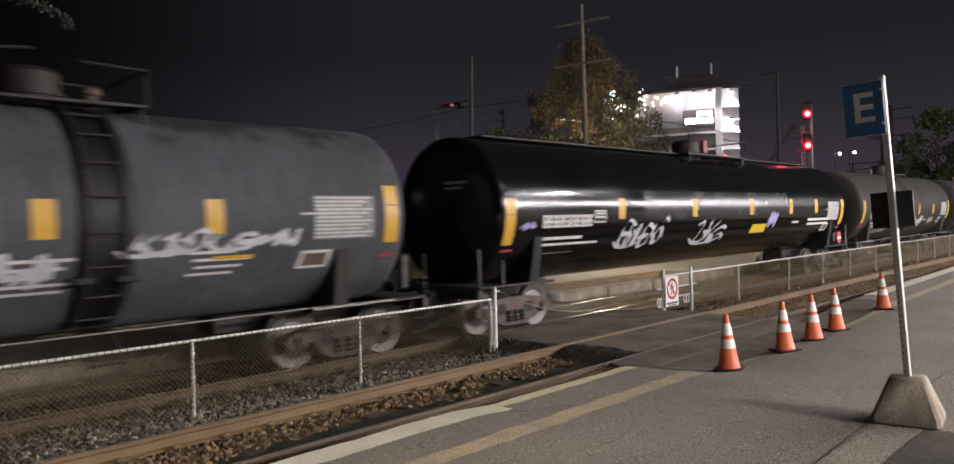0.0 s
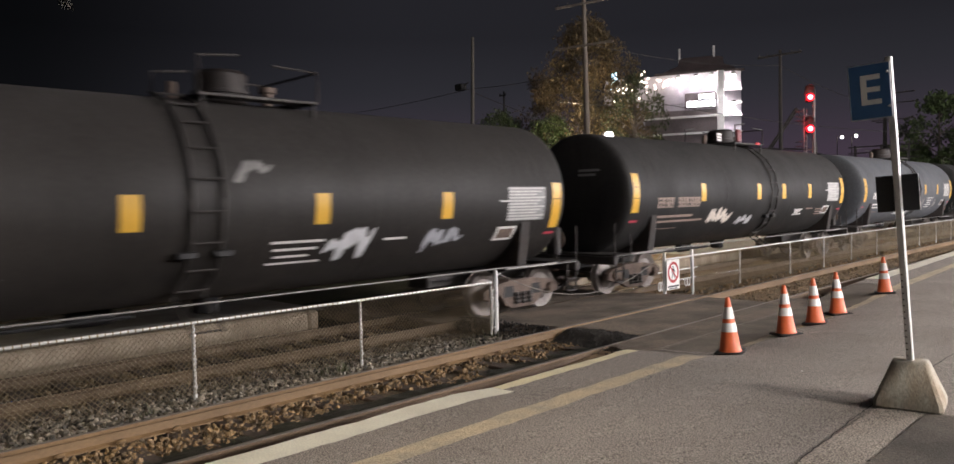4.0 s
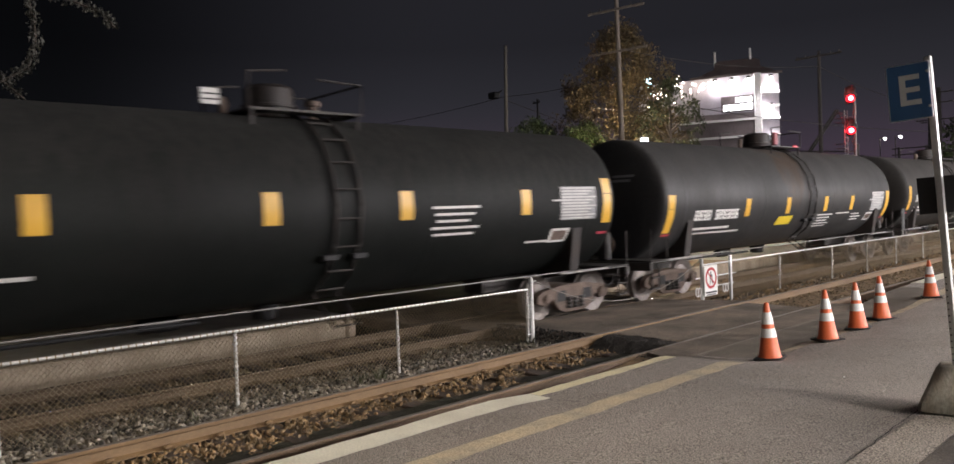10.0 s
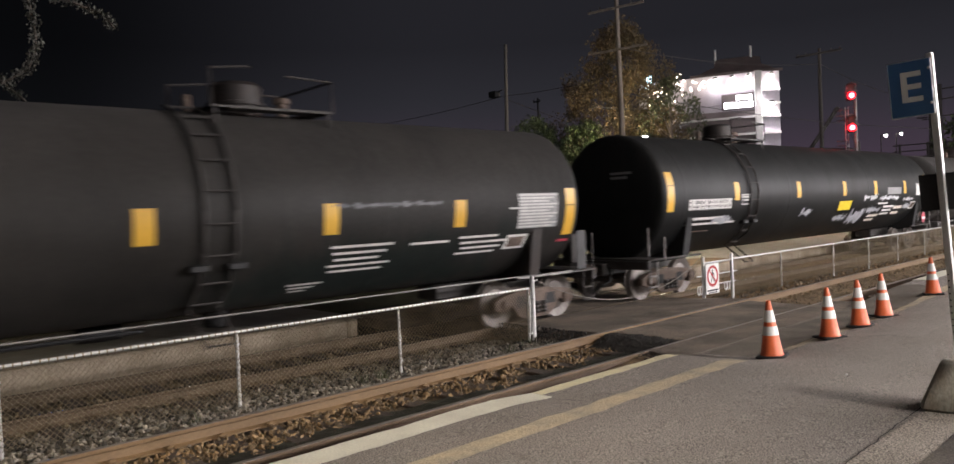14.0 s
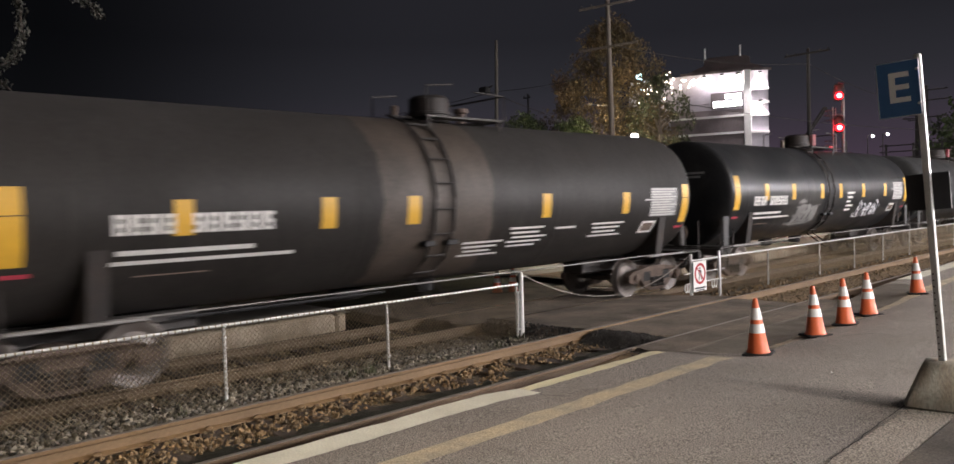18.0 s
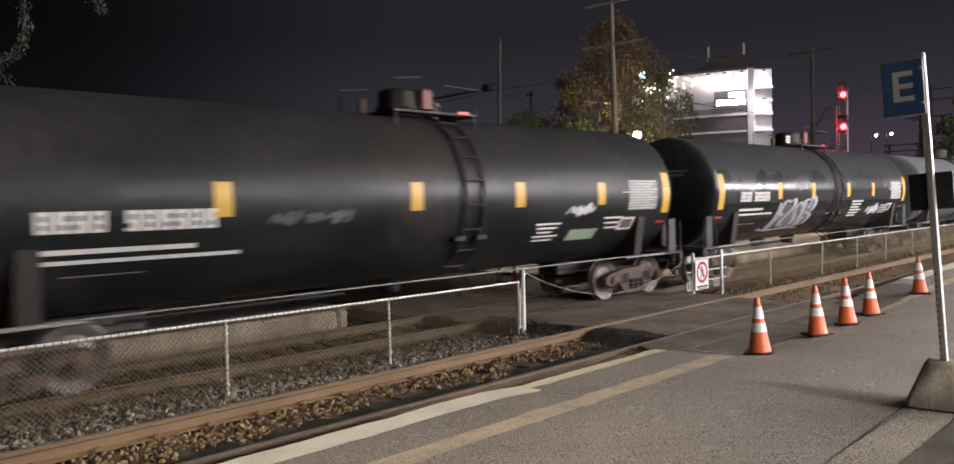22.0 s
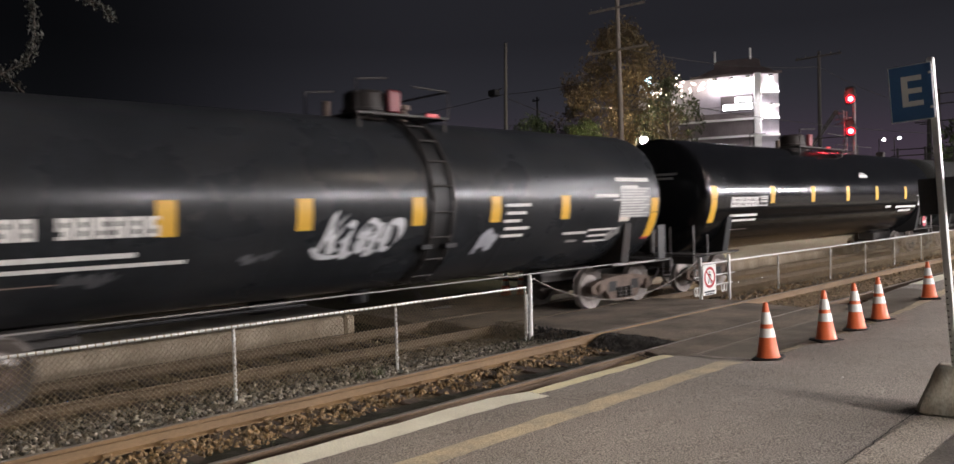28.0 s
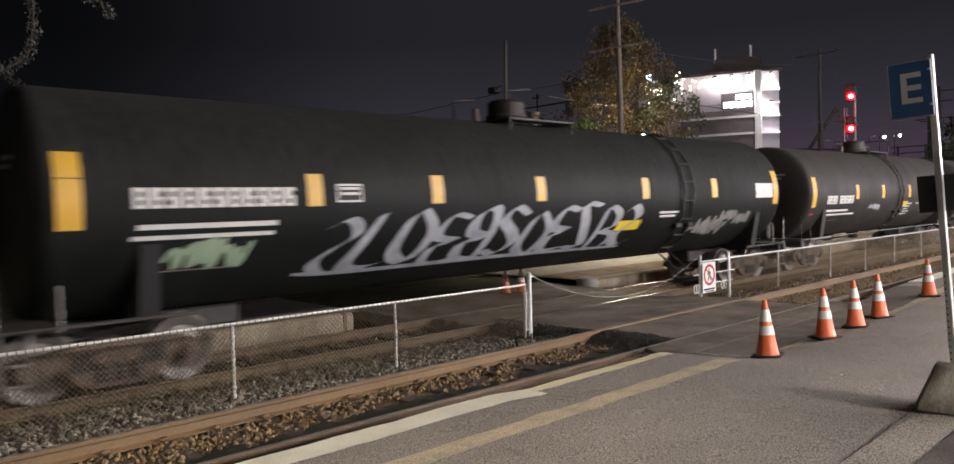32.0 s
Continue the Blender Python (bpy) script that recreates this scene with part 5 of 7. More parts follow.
    # the unreadable lit sign: two rows of bars
    sign = part("sign_board", wall_board(fx, fn, 0.5, 4.7, 15.1, 17.3, 0.2), FACADE_DARK, tower, "dark sign board")
    for row, (z0, z1) in enumerate(((16.4, 17.0), (15.35, 16.1))):
        u = 0.7 if row else 0.8
        i = 0
        while u < (4.3 if row else 2.6):
            w = 0.3
            part("letter_bar", wall_board(fx, fn, u, u + w, z0 + 0.1 * (i % 2), z1, 0.28), SIGN_LIT, sign, "lit white lettering bar")
            u += w + 0.12
            i += 1
    sign2 = part("sign_board", wall_board(fx, fn, 14.1, 15.0, 18.7, 21.0, 0.5), SIGN_CYAN, tower, "small blue-white lit sign")
    rnd = random.Random(9)
    wall_lit = [(u + rnd.gauss(0, su), min(z + rnd.gauss(0, sz), 19.2 if u < 9 else 20.6)) for u, z, su, sz, k in ((13.2, 18.2, 0.5, 0.7, 14), (14.3, 17.6, 0.1, 0.9, 8), (10.4, 19.3, 0.9, 0.7, 18), (7.4, 18.9, 0.5, 0.7, 10), (12.0, 16.5, 1.4, 0.8, 8)) for _ in range(k)]
    for u, z in wall_lit:
        x, y, z = fp(fx, u, z, fn * 0.6)
        part("bulb", Build().lathe([(0.0, 0.0), (0.1, 0.03), (0.13, 0.12), (0.04, 0.2)], 8, pose(x, y, z)), FAIRY, tower)
    # parapet and hipped cap
    b = Build()
    pts = [fx * -0.3, fx * 8.6 + fn * 0.2, fx * 8.6 + sx * 5, sx * 3.2 + sn * 0.2]
    cx = sum((p for p in pts), Vector()) / 4
    for scale, z in ((1.02, top), (1.02, top + 0.35)):
        b.v += [(cx.x + (p.x - cx.x) * scale, cx.y + (p.y - cx.y) * scale, z) for p in pts]
    b.f += [(3, 2, 1, 0), (4, 5, 6, 7)] + [(i, (i + 1) % 4, 4 + (i + 1) % 4, 4 + i) for i in range(4)]
    part("parapet", b, ROOF_RED, tower, "dark projecting eaves")
    b = Build()
    for scale, z in ((0.86, top + 0.36), (0.62, top + 1.0), (0.52, top + 1.2), (0.5, top + 2.1), (0.4, top + 2.3)):
        b.v += [(cx.x + (p.x - cx.x) * scale, cx.y + (p.y - cx.y) * scale, z) for p in pts]
    b.f += [(k * 4 + i, k * 4 + (i + 1) % 4, k * 4 + 4 + (i + 1) % 4, k * 4 + 4 + i) for k in range(4) for i in range(4)] + [(16, 17, 18, 19)]
    part("roof", b, ROOF_RED, tower, "red-brown hipped roof cap")
    for u in (2.2, 6.8):
        q = fx * u + sx * 1.5
        part("finial", Build().box(q.x - 0.12, q.x + 0.12, q.y - 0.12, q.y + 0.12, top + 1.2, top + 3.7, 0.03), SIGN_WHITE, tower)


def wall_board(d, n, u0, u1, z0, z1, proud):
    b = Build()
    a, c = d * u0 + n * proud, d * u1 + n * proud
    k = n * -0.12
    v = [(*(p.xy), z) for z in (z0, z1) for p in (a, c, c + k, a + k)]
    return b.add(v, [(3, 2, 1, 0), (4, 5, 6, 7), (0, 1, 5, 4), (1, 2, 6, 5), (2, 3, 7, 6), (3, 0, 4, 7)])


def build_house(x, y, w, d, h, label, windows, lamps, blue=(), tubes=(), power=5):
    """A plain flat-roofed building; its front looks towards +x."""
    g = thing("house", label, "building", m=pose(x, y, -0.6))
    part("wall", Build().box(-d, 0, 0, w, 0, h), BRICKISH, g)
    part("roof", Build().box(-d - 0.2, 0.25, -0.2, w + 0.2, h, h + 0.3, 0.04), DARK_STEEL, g)
    for u, z, ww, hh, lit in windows:
        win = part("window", Build().box(0.01, 0.08, u - 0.08, u + ww + 0.08, z - 0.08, z + hh + 0.08, 0.02), DARK_STEEL, g)
        part("pane", Build().box(0.075, 0.1, u, u + ww, z, z + hh), WINDOW_WARM if lit else DULL_BLACK, win, "warmly lit pane" if lit else "dark pane")
        part("mullion", Build().box(0.1, 0.13, u + ww / 2 - 0.03, u + ww / 2 + 0.03, z, z + hh), DARK_STEEL, win)
    for u, z, s in lamps:
        part("wall_lamp", Build().box(0.0, s, u - s / 2, u + s / 2, z - s * 0.3, z + s * 0.3, s * 0.15), HOUSE_LAMP, g, "bright wall lamp")
    for u, z, hh in tubes:
        part("wall_light", Build().box(0.05, 0.25, u - 0.12, u + 0.12, z, z + hh, 0.04), HOUSE_LAMP, g, "upright wall light")
    for u0, u1, z in blue:
        part("blue_tube", Build().box(0.3, 0.45, u0, u1, z, z + 0.16, 0.03), BLUE_LIT, g, "blue light tube")
    for u, z, s in lamps[:1]:
        add_light("house_light", "POINT", (x + 1.2, y + u, z - 0.6), power, (1.0, 0.93, 0.85), 0.1)


def build_backdrop_houses():
    build_house(-55, 11.6, 8.2, 9, 7.3, "two-storey pale building with lamps and a warm lit window",
                [(3.7, 4.7, 0.9, 1.0, True), (1.8, 4.7, 1.2, 0.9, False), (5.6, 4.6, 1.2, 1.1, False)],
                [(2.3, 6.4, 0.8), (1.1, 2.0, 0.45), (2.8, 2.0, 0.35), (5.2, 2.8, 0.35)], [(0.1, 1.5, 6.95), (0.1, 1.5, 5.5)], [(0.97, 3.2, 1.0), (3.3, 3.3, 1.0), (5.0, 3.5, 0.9)], 60)
    build_house(-48, 22.0, 4.8, 7, 6.6, "narrow pale building with a bright lamp at its corner",
                [(1.0, 3.6, 0.8, 1.0, False)], [(3.58, 6.6, 0.8), (2.56, 3.5, 0.8), (0.27, 4.1, 0.35), (2.3, 3.2, 0.4)], power=90)
    build_house(-55, 33, 9.5, 8, 6.2, "far dark building with a few small lights", [(4.2, 2.4, 0.8, 0.9, False)], [(1.77, 6.05, 0.35), (2.23, 4.8, 0.4), (7.57, 2.9, 0.35), (6.44, 4.3, 0.25)])
    build_house(-60, -2, 9, 9, 5.0, "low dark building with a few small lights", [(6.0, 2.2, 0.7, 0.8, True), (3, 2.2, 0.7, 0.8, False)], [(5.0, 1.6, 0.25), (7.4, 2.6, 0.3)])


def build_station_name():
    s = thing("station_name_board", "cream station name board on two thin legs behind the far track", "sign", m=pose(-11, 5.96, 0, 0, 0, 6))
    part("board", Build().box(-0.02, 0.02, -0.66, 0.66, 2.98, 3.4, 0.012), SIGN_CREAM, s)
    for y in (-0.34, 0.2):
        part("leg", Build().rod((-0.04, y - 0.1, -0.15), (-0.04, y, 3.3), 0.025, 8), GALV, s)
    part("logo_bar", Build().box(0.021, 0.024, -0.58, -0.26, 3.12, 3.27, 0), INK, s, "dark logo bar")
    font = bpy.data.curves.new("lettering", "FONT")
    font.body, font.size, font.extrude, font.align_x, font.align_y = "Dorval Est", 0.2, 0.001, "LEFT", "CENTER"
    tmp = new("lettering", font)
    data = bpy.data.meshes.new_from_object(tmp.evaluated_get(bpy.context.evaluated_depsgraph_get()))
    bpy.data.objects.remove(tmp)
    data.materials.clear()
    data.materials.append(INK)
    part("lettering", data, None, s, "black lettering", m=pose(0.023, -0.18, 3.2, 90, 0, 90))


def build_bell():
    """An old bell hung between two tall dark posts behind the far track."""
    bell = thing("bell_stand", "old dark bell hung between two tall posts", "bell", m=pose(-13.0, 8.22, -0.1))
    for y in (-0.22, 0.22):
        part("post", Build().lathe([(0.06, 0), (0.06, 0.1), (0.045, 0.14), (0.042, 4.62), (0.0, 4.68)], 10, pose(0, y, 0)), DULL_BLACK, bell)
    part("crossbar", Build().box(-0.03, 0.03, -0.25, 0.25, 4.5, 4.56, 0.01), DULL_BLACK, bell)
    part("crossbar", Build().box(-0.03, 0.03, -0.25, 0.25, 4.02, 4.07, 0.01), DULL_BLACK, bell)
    part("bell", Build().lathe([(0.0, 0.4), (0.04, 0.4), (0.05, 0.34), (0.085, 0.3), (0.1, 0.16), (0.13, 0.06), (0.17, 0.0), (0.15, 0.0)], 20, pose(0, 0, 4.1)), DARK_STEEL, bell, "dark cast bell")


def build_sky():
    """The night sky over the town, far off: dark overhead, paler towards the lit streets down the line."""
    m = bpy.data.materials.new("night_sky_glow")
    m.use_nodes = True
    nt = m.node_tree
    n, l = nt.nodes, nt.links
    n.clear()
    out, em = n.new("ShaderNodeOutputMaterial"), n.new("ShaderNodeEmission")
    tc, sp = n.new("ShaderNodeTexCoord"), n.new("ShaderNodeSeparateXYZ")
    l.new(tc.outputs["Object"], sp.inputs[0])
    along = n.new("ShaderNodeMapRange")
    along.interpolation_type = "SMOOTHSTEP"
    along.inputs["From Min"].default_value, along.inputs["From Max"].default_value = 0.2, 0.64
    l.new(sp.outputs["Y"], along.inputs["Value"])
    low = n.new("ShaderNodeMapRange")
    low.inputs["From Min"].default_value, low.inputs["From Max"].default_value = 0.22, 0.0
    low.inputs["To Min"].default_value, low.inputs["To Max"].default_value = 1.0, 2.55
    l.new(sp.outputs["Z"], low.inputs["Value"])
    mx = n.new("ShaderNodeMix")
    mx.data_type = "RGBA"
    mx.inputs["A"].default_value = (0.0017, 0.0018, 0.0022, 1)
    l.new(along.outputs[0], mx.inputs["Factor"])
    haze = n.new("ShaderNodeMapRange")
    haze.interpolation_type = "SMOOTHSTEP"
    haze.inputs["From Min"].default_value, haze.inputs["From Max"].default_value = 0.16, 0.03
    l.new(sp.outputs["Z"], haze.inputs["Value"])
    hz = n.new("ShaderNodeMix")
    hz.data_type = "RGBA"
    hz.inputs["A"].default_value, hz.inputs["B"].default_value = (0.0112, 0.011, 0.0138, 1), (0.0172, 0.0121, 0.018, 1)
    l.new(haze.outputs[0], hz.inputs["Factor"])
    l.new(hz.outputs["Result"], mx.inputs["B"])
    l.new(mx.outputs["Result"], em.inputs["Color"])
    l.new(low.outputs[0], em.inputs["Strength"])
    l.new(em.outputs[0], out.inputs["Surface"])
    b, na, nz = Build(), 48, 14
    for j in range(nz + 1):
        e = radians(-4 + 94 * j / nz)
        for i in range(na + 1):
            a = radians(60 + 150 * i / na)
            b.v.append((math.cos(a) * math.cos(e), math.sin(a) * math.cos(e), math.sin(e)))
    b.f = [(j * (na + 1) + i, (j + 1) * (na + 1) + i, (j + 1) * (na + 1) + i + 1, j * (na + 1) + i + 1) for j in range(nz) for i in range(na)]
    sky = setting("backdrop", b, m, "dark night sky glowing faintly over the town", "sky")
    sky.scale = (1500, 1500, 1500)


def build_street_lamps():
    for i, (x, y, turn, h) in enumerate(((-29.1, 110, 0, 11.0), (-27.8, 112, 0, 11.2), (-23.2, 44, 0, 7.6), (-48, 20.65, -90, 8.7))):
        q = (0.6, 0.6, 1.0, 0.55)[i]
        g = thing("street_lamp", "slim street lamp with a glaring white head", "street lamp", "street lamps", m=pose(x, y, -0.6, 0, 0, turn))
        part("pole", Build().lathe([(0.12, 0), (0.09, 2), (0.06, h)], 10, pose(-0.5, 0, 0)).rod((-0.5, 0, h - 0.05), (0.2, 0, h), 0.05, 8), POLE_DARK, g)
        part("lamp_head", Build().box(-0.15, 0.45, -0.16, 0.16, h - 0.02, h + 0.1, 0.03), DARK_STEEL, g)
        part("glass", Build().lathe([(0.0, -0.52 * q), (0.16 * q, -0.47 * q), (0.26 * q, -0.3 * q), (0.27 * q, -0.14 * q), (0.2 * q, 0)], 16, pose(0.15, 0, h - 0.02)), LAMP_WHITE, g, "glaring white glass")
    add_light("street_light", "POINT", (-23.0, 44.2, 6.0), 700, (1.0, 0.8, 0.55), 0.2)
    # Added light above the lamp head, without a fixture, to brighten the trees.
    add_light("street_light", "POINT", (-24.5, 44.0, 9.5), 560, (1.0, 0.8, 0.55), 0.2)


def build_distance():
    build_pole("utility_pole", "tall weathered wooden pole with two crossarms", -22.0, 40, -0.6, 16.4, 0.17, [(15.2, 2.0, 12), (12.45, 2.1, 12)], lean=-0.6)
    build_pole("utility_pole", "plain leaning wooden pole with a small box", -33.2, 40, -0.6, 14.85, 0.15, [], POLE_GREY, lean=2.0)
    build_pole("utility_pole", "dark wooden pole with a long crossarm", -17.3, 60, -0.6, 14.0, 0.15, [(13.6, 1.8, 0)], POLE_DARK)
    build_pole("utility_pole", "dark wooden pole with three crossarms", -19.7, 100, -0.6, 15.0, 0.3, [(14.4, 2.4, 0), (13.2, 2.4, 0), (11.2, 2.4, 0)], POLE_DARK)
    build_pole("utility_pole", "short dark wooden pole", -46, 58, -0.6, 14.0, 0.12, [(13.6, 0.5, 0)], POLE_DARK)
    build_pole("utility_pole", "stout dark pole with a box", -24.0, 112, -0.6, 13.0, 0.3, [(12.0, 1.0, 0)], POLE_DARK)
    box = thing("pole_box", "small dark box lamp hung on the leaning pole", "lamp", m=pose(-33.9, 39.8, 11.2))
    part("housing", Build().box(-0.4, 0.4, -0.3, 0.3, -0.25, 0.25, 0.06), DULL_BLACK, box)
    part("bracket", Build().rod((0.3, 0, 0.1), (0.75, 0.15, 0.3), 0.05, 6), DARK_STEEL, box)
    # a slewed boom and bracing beyond the cars
    boom = thing("crane_boom", "dark lattice boom and braces against the sky", "crane", m=pose(-21.5, 72, 0))
    b = Build()
    for dy in (0, 0.5):
        b.rod((-3.2, dy, 5.0), (0.8, dy, 10.6), 0.1, 6)
        b.rod((-3.2, dy, 7.0), (2.6, dy, 6.5), 0.08, 6)
    for i in range(10):
        u = i / 10
        b.rod((-3.2 + 4 * u, 0.5 * (i % 2), 5 + 5.6 * u), (-3.2 + 4 * (u + 0.1), 0.5 * ((i + 1) % 2), 5 + 5.6 * (u + 0.1)), 0.05, 5)
    b.rod((0.8, 0.2, 10.6), (2.8, 0.2, 5.8), 0.04, 5)
    part("lattice", b, DARK_STEEL, boom)
    part("mast", Build().rod((2.6, 0.2, -0.6), (2.6, 0.2, 7.2), 0.12, 8), DARK_STEEL, boom)
    part("cab", Build().box(1.8, 3.2, -0.4, 0.8, 4.8, 6.1, 0.1), DULL_BLACK, boom)
    # framed gantry far down the line
    g = thing("gantry", "dark steel gantry far down the line", "gantry", m=pose(-22.5, 105, -0.6))
    b = Build()
    for x in (-3.2, 0, 3.2):
        b.rod((x, 0, 0), (x, 0, 9.2), 0.14, 6)
    for z in (7.4, 8.2, 9.0):
        b.rod((-4.0, 0, z), (4.4, 0, z), 0.09, 6)
    part("frame", b, DARK_STEEL, g)


# ---- the train ----
TOP_STEEL = material("sooty_top_steel", (0.028, 0.025, 0.024), (0.05, 0.036, 0.03), 0.65, metal=0.2, big=4, fine=40, mix=0.7, grain=0.3)
PLATE_GREY = material("dull_grey_plate", (0.05, 0.05, 0.051), (0.03, 0.029, 0.029), 0.6, big=3, fine=40, mix=0.7, grain=0.2)
SILL_STEEL = material("worn_grey_sill_steel", (0.32, 0.31, 0.3), (0.2, 0.19, 0.185), 0.5, metal=0.4, big=4, fine=50, mix=0.6, grain=0.2)
RED_FLAG = material("bright_red_reflector", (0.75, 0.025, 0.04), (0.6, 0.02, 0.03), 0.35, fine=60, grain=0.05, bump=0)
CACHE = {}


def cached(key, make, mat, smooth=35):
    if key not in CACHE:
        CACHE[key] = make().mesh(key[0], mat, smooth)
    return CACHE[key]


def skin(R, cz, y, v, lift=0.004):
    """A place on the near side of a tank: y along it, v up its girth from the mid line."""
    a = v / R
    return ((R + lift) * math.cos(a), y, cz + (R + lift) * math.sin(a))


def patch(R, cz, y0, y1, v0, v1, lift=0.004, slant=0.0, n=4):
    b, vs = Build(), []
    for i in range(n + 1):
        v = v0 + (v1 - v0) * i / n
        d = slant * (v - v0)
        for y in (y0 + d, y1 + d):
            vs.append(skin(R, cz, y, v, lift))
    return b.add(vs, [(2 * i, 2 * i + 1, 2 * i + 3, 2 * i + 2) for i in range(n)])


GLYPHS = (((.95, .85), (.6, 1), (.02, .4), (.3, 0), (.9, .35)),
          ((.0, .85), (.35, .95), (.2, .1), (.5, .0), (.9, .3), (.8, .95)),
          ((.1, 0), (.35, 1.05), (.3, .5), (.9, .95), (.45, .5), (.95, .05)),
          ((.95, .8), (.35, 1), (.05, .55), (.6, .52), (.1, .4), (.35, 0), (.95, .2)),
          ((.25, .05), (.1, .9), (.7, 1), (.95, .5), (.6, 0), (.2, .08)),
          ((.1, .95), (.05, .3), (.4, 0), (.8, .3), (.9, 1), (.98, .1)))


def smooth_path(pts, k=6):
    """A curve through the given points."""
    P = [Vector(p) for p in (pts[0], *pts, pts[-1])]
    out = []
    for a, b, c, d in zip(P, P[1:], P[2:], P[3:]):
        for i in range(k):
            u = i / k
            out.append(0.5 * (2 * b + (c - a) * u + (2 * a - 5 * b + 4 * c - d) * u * u + (3 * b - a - 3 * c + d) * u ** 3))
    return out + [P[-1]]


def nib_stroke(R, cz, path, width, nib, lift):
    """One stroke of a flat-edged nozzle held at a fixed angle, lying on a tank's side."""
    vs, n = [], len(path) - 1
    dy, dv = math.cos(radians(nib)), math.sin(radians(nib))
    for i, p in enumerate(path):
        w = width * (0.45 + 0.55 * math.sin(math.pi * (0.1 + 0.8 * i / n)))
        for s in (-1, 1):
            vs.append(skin(R, cz, p[0] + dy * w * s, p[1] + dv * w * s, lift + 0.003 * i / n))
    return Build().add(vs, [(2 * i, 2 * i + 1, 2 * i + 3, 2 * i + 2) for i in range(n)])


BUBBLES = (((.35, 1), (.12, .55), (.0, .08), (.5, .0), (.95, .1)), ((.95, .95), (.35, 1), (.1, .62), (.7, .52), (.15, .4), (.2, .03), (.95, .08)),
           ((.95, .85), (.45, 1), (.15, .75), (.6, .5), (.85, .25), (.45, 0), (.0, .12)), ((.1, .98), (.8, 1), (.5, .5), (.2, .02), (.9, .03)),
           ((.15, 0), (.2, 1), (.8, .92), (.8, .6), (.25, .5), (.95, .4), (.85, .05), (.15, .0)), ((.5, 1), (.05, .6), (.3, .02), (.9, .25), (.85, .8), (.5, 1)))


def bubbles(R, cz, y0, y1, v0, v1, order, width, nib, lean=0.35, lift=0.006):
    """Fat sprayed figures side by side, one heavy stroke each, with a thin shine along the foot."""
    w, h, out = (y1 - y0) / len(order), v1 - v0, []
    for k, g in enumerate(order):
        dip = 0.06 * h * ((k * 7) % 3 - 1)
        pts = [(y0 + w * (k + 0.98 * (u if k % 2 else 1 - u)) + lean * h * (v - 0.5), v0 + dip + h * v) for u, v in BUBBLES[g]]
        out.append(nib_stroke(R, cz, smooth_path(pts), width * (1 + 0.12 * ((k * 5) % 3 - 1)), nib, lift + 0.0012 * (k % 3)))
    out.append(nib_stroke(R, cz, smooth_path([(y0 - 0.25, v0 - 0.02), (y0 + w, v0 - 0.07), ((y0 + y1) / 2, v0 - 0.03), (y1 - 0.3, v0 - 0.06)]), width * 0.35, 80, lift))
    return out


def spray(R, cz, y0, y1, v0, v1, seed, width=0.05, letters=6, lift=0.006, lean=0.3, nib=35):
    """Leaning sprayed figures, one or two strokes each, and a tail below them."""
    rnd = random.Random(seed)
    letters = letters + letters // 2
    w, h, out = (y1 - y0) / letters, v1 - v0, []
    def put(pts, cy, cv, ry, rv, wd):
        out.append(nib_stroke(R, cz, smooth_path([(cy + ry * u + lean * rv * v, cv + rv * v) for u, v in pts]), wd, nib + rnd.uniform(-12, 12), lift + 0.0011 * (len(out) % 4)))
    for k in range(letters):
        cy, cv = y0 + w * k - 0.12 * w, v0 + h * rnd.uniform(-0.04, 0.12)
        ry, rv = w * rnd.uniform(1.4, 2.0), h * rnd.uniform(0.65, 1.0)
        put(GLYPHS[rnd.randrange(6)], cy, cv, ry, rv, width * rnd.uniform(0.85, 1.2))
        if rnd.random() < 0.6:
            a, c = rnd.uniform(0.1, 0.5), rnd.uniform(0.2, 0.7)
            put(((a, c), (a + 0.2, c + 0.15), (a + 0.45, c - 0.05), (a + 0.5, c - 0.3)), cy, cv, ry, rv, width * rnd.uniform(0.6, 1.0))
    put(((-0.2, 0.3), (0.1, 0.06), (0.5, 0.02), (0.8, 0.1)), y0, v0 - 0.05 * h, min(w * 3, y1 - y0), h, width * 0.7)
    return out


def scribble(R, cz, y0, y1, v0, v1, seed, lift=0.0055):
    """One unbroken back-and-forth stroke that nearly fills its patch."""
    rnd = random.Random(seed)
    k = max(5, int((y1 - y0) / 0.12))
    pts = []
    for i in range(k):
        y = y0 + (y1 - y0) * (i + rnd.uniform(-0.5, 0.5)) / k
        top = v1 - (v1 - v0) * 0.45 * rnd.random()
        low = v0 + (v1 - v0) * 0.45 * rnd.random()
        pts += [(y, low), (y + rnd.uniform(0.05, 0.2), top)]
    return nib_stroke(R, cz, smooth_path(pts, 4), 0.075, 20, lift)


HEAD_START, HEAD_DEPTH = 0.15, 0.3     # where a tank's head begins past its last seam, and how far it bulges


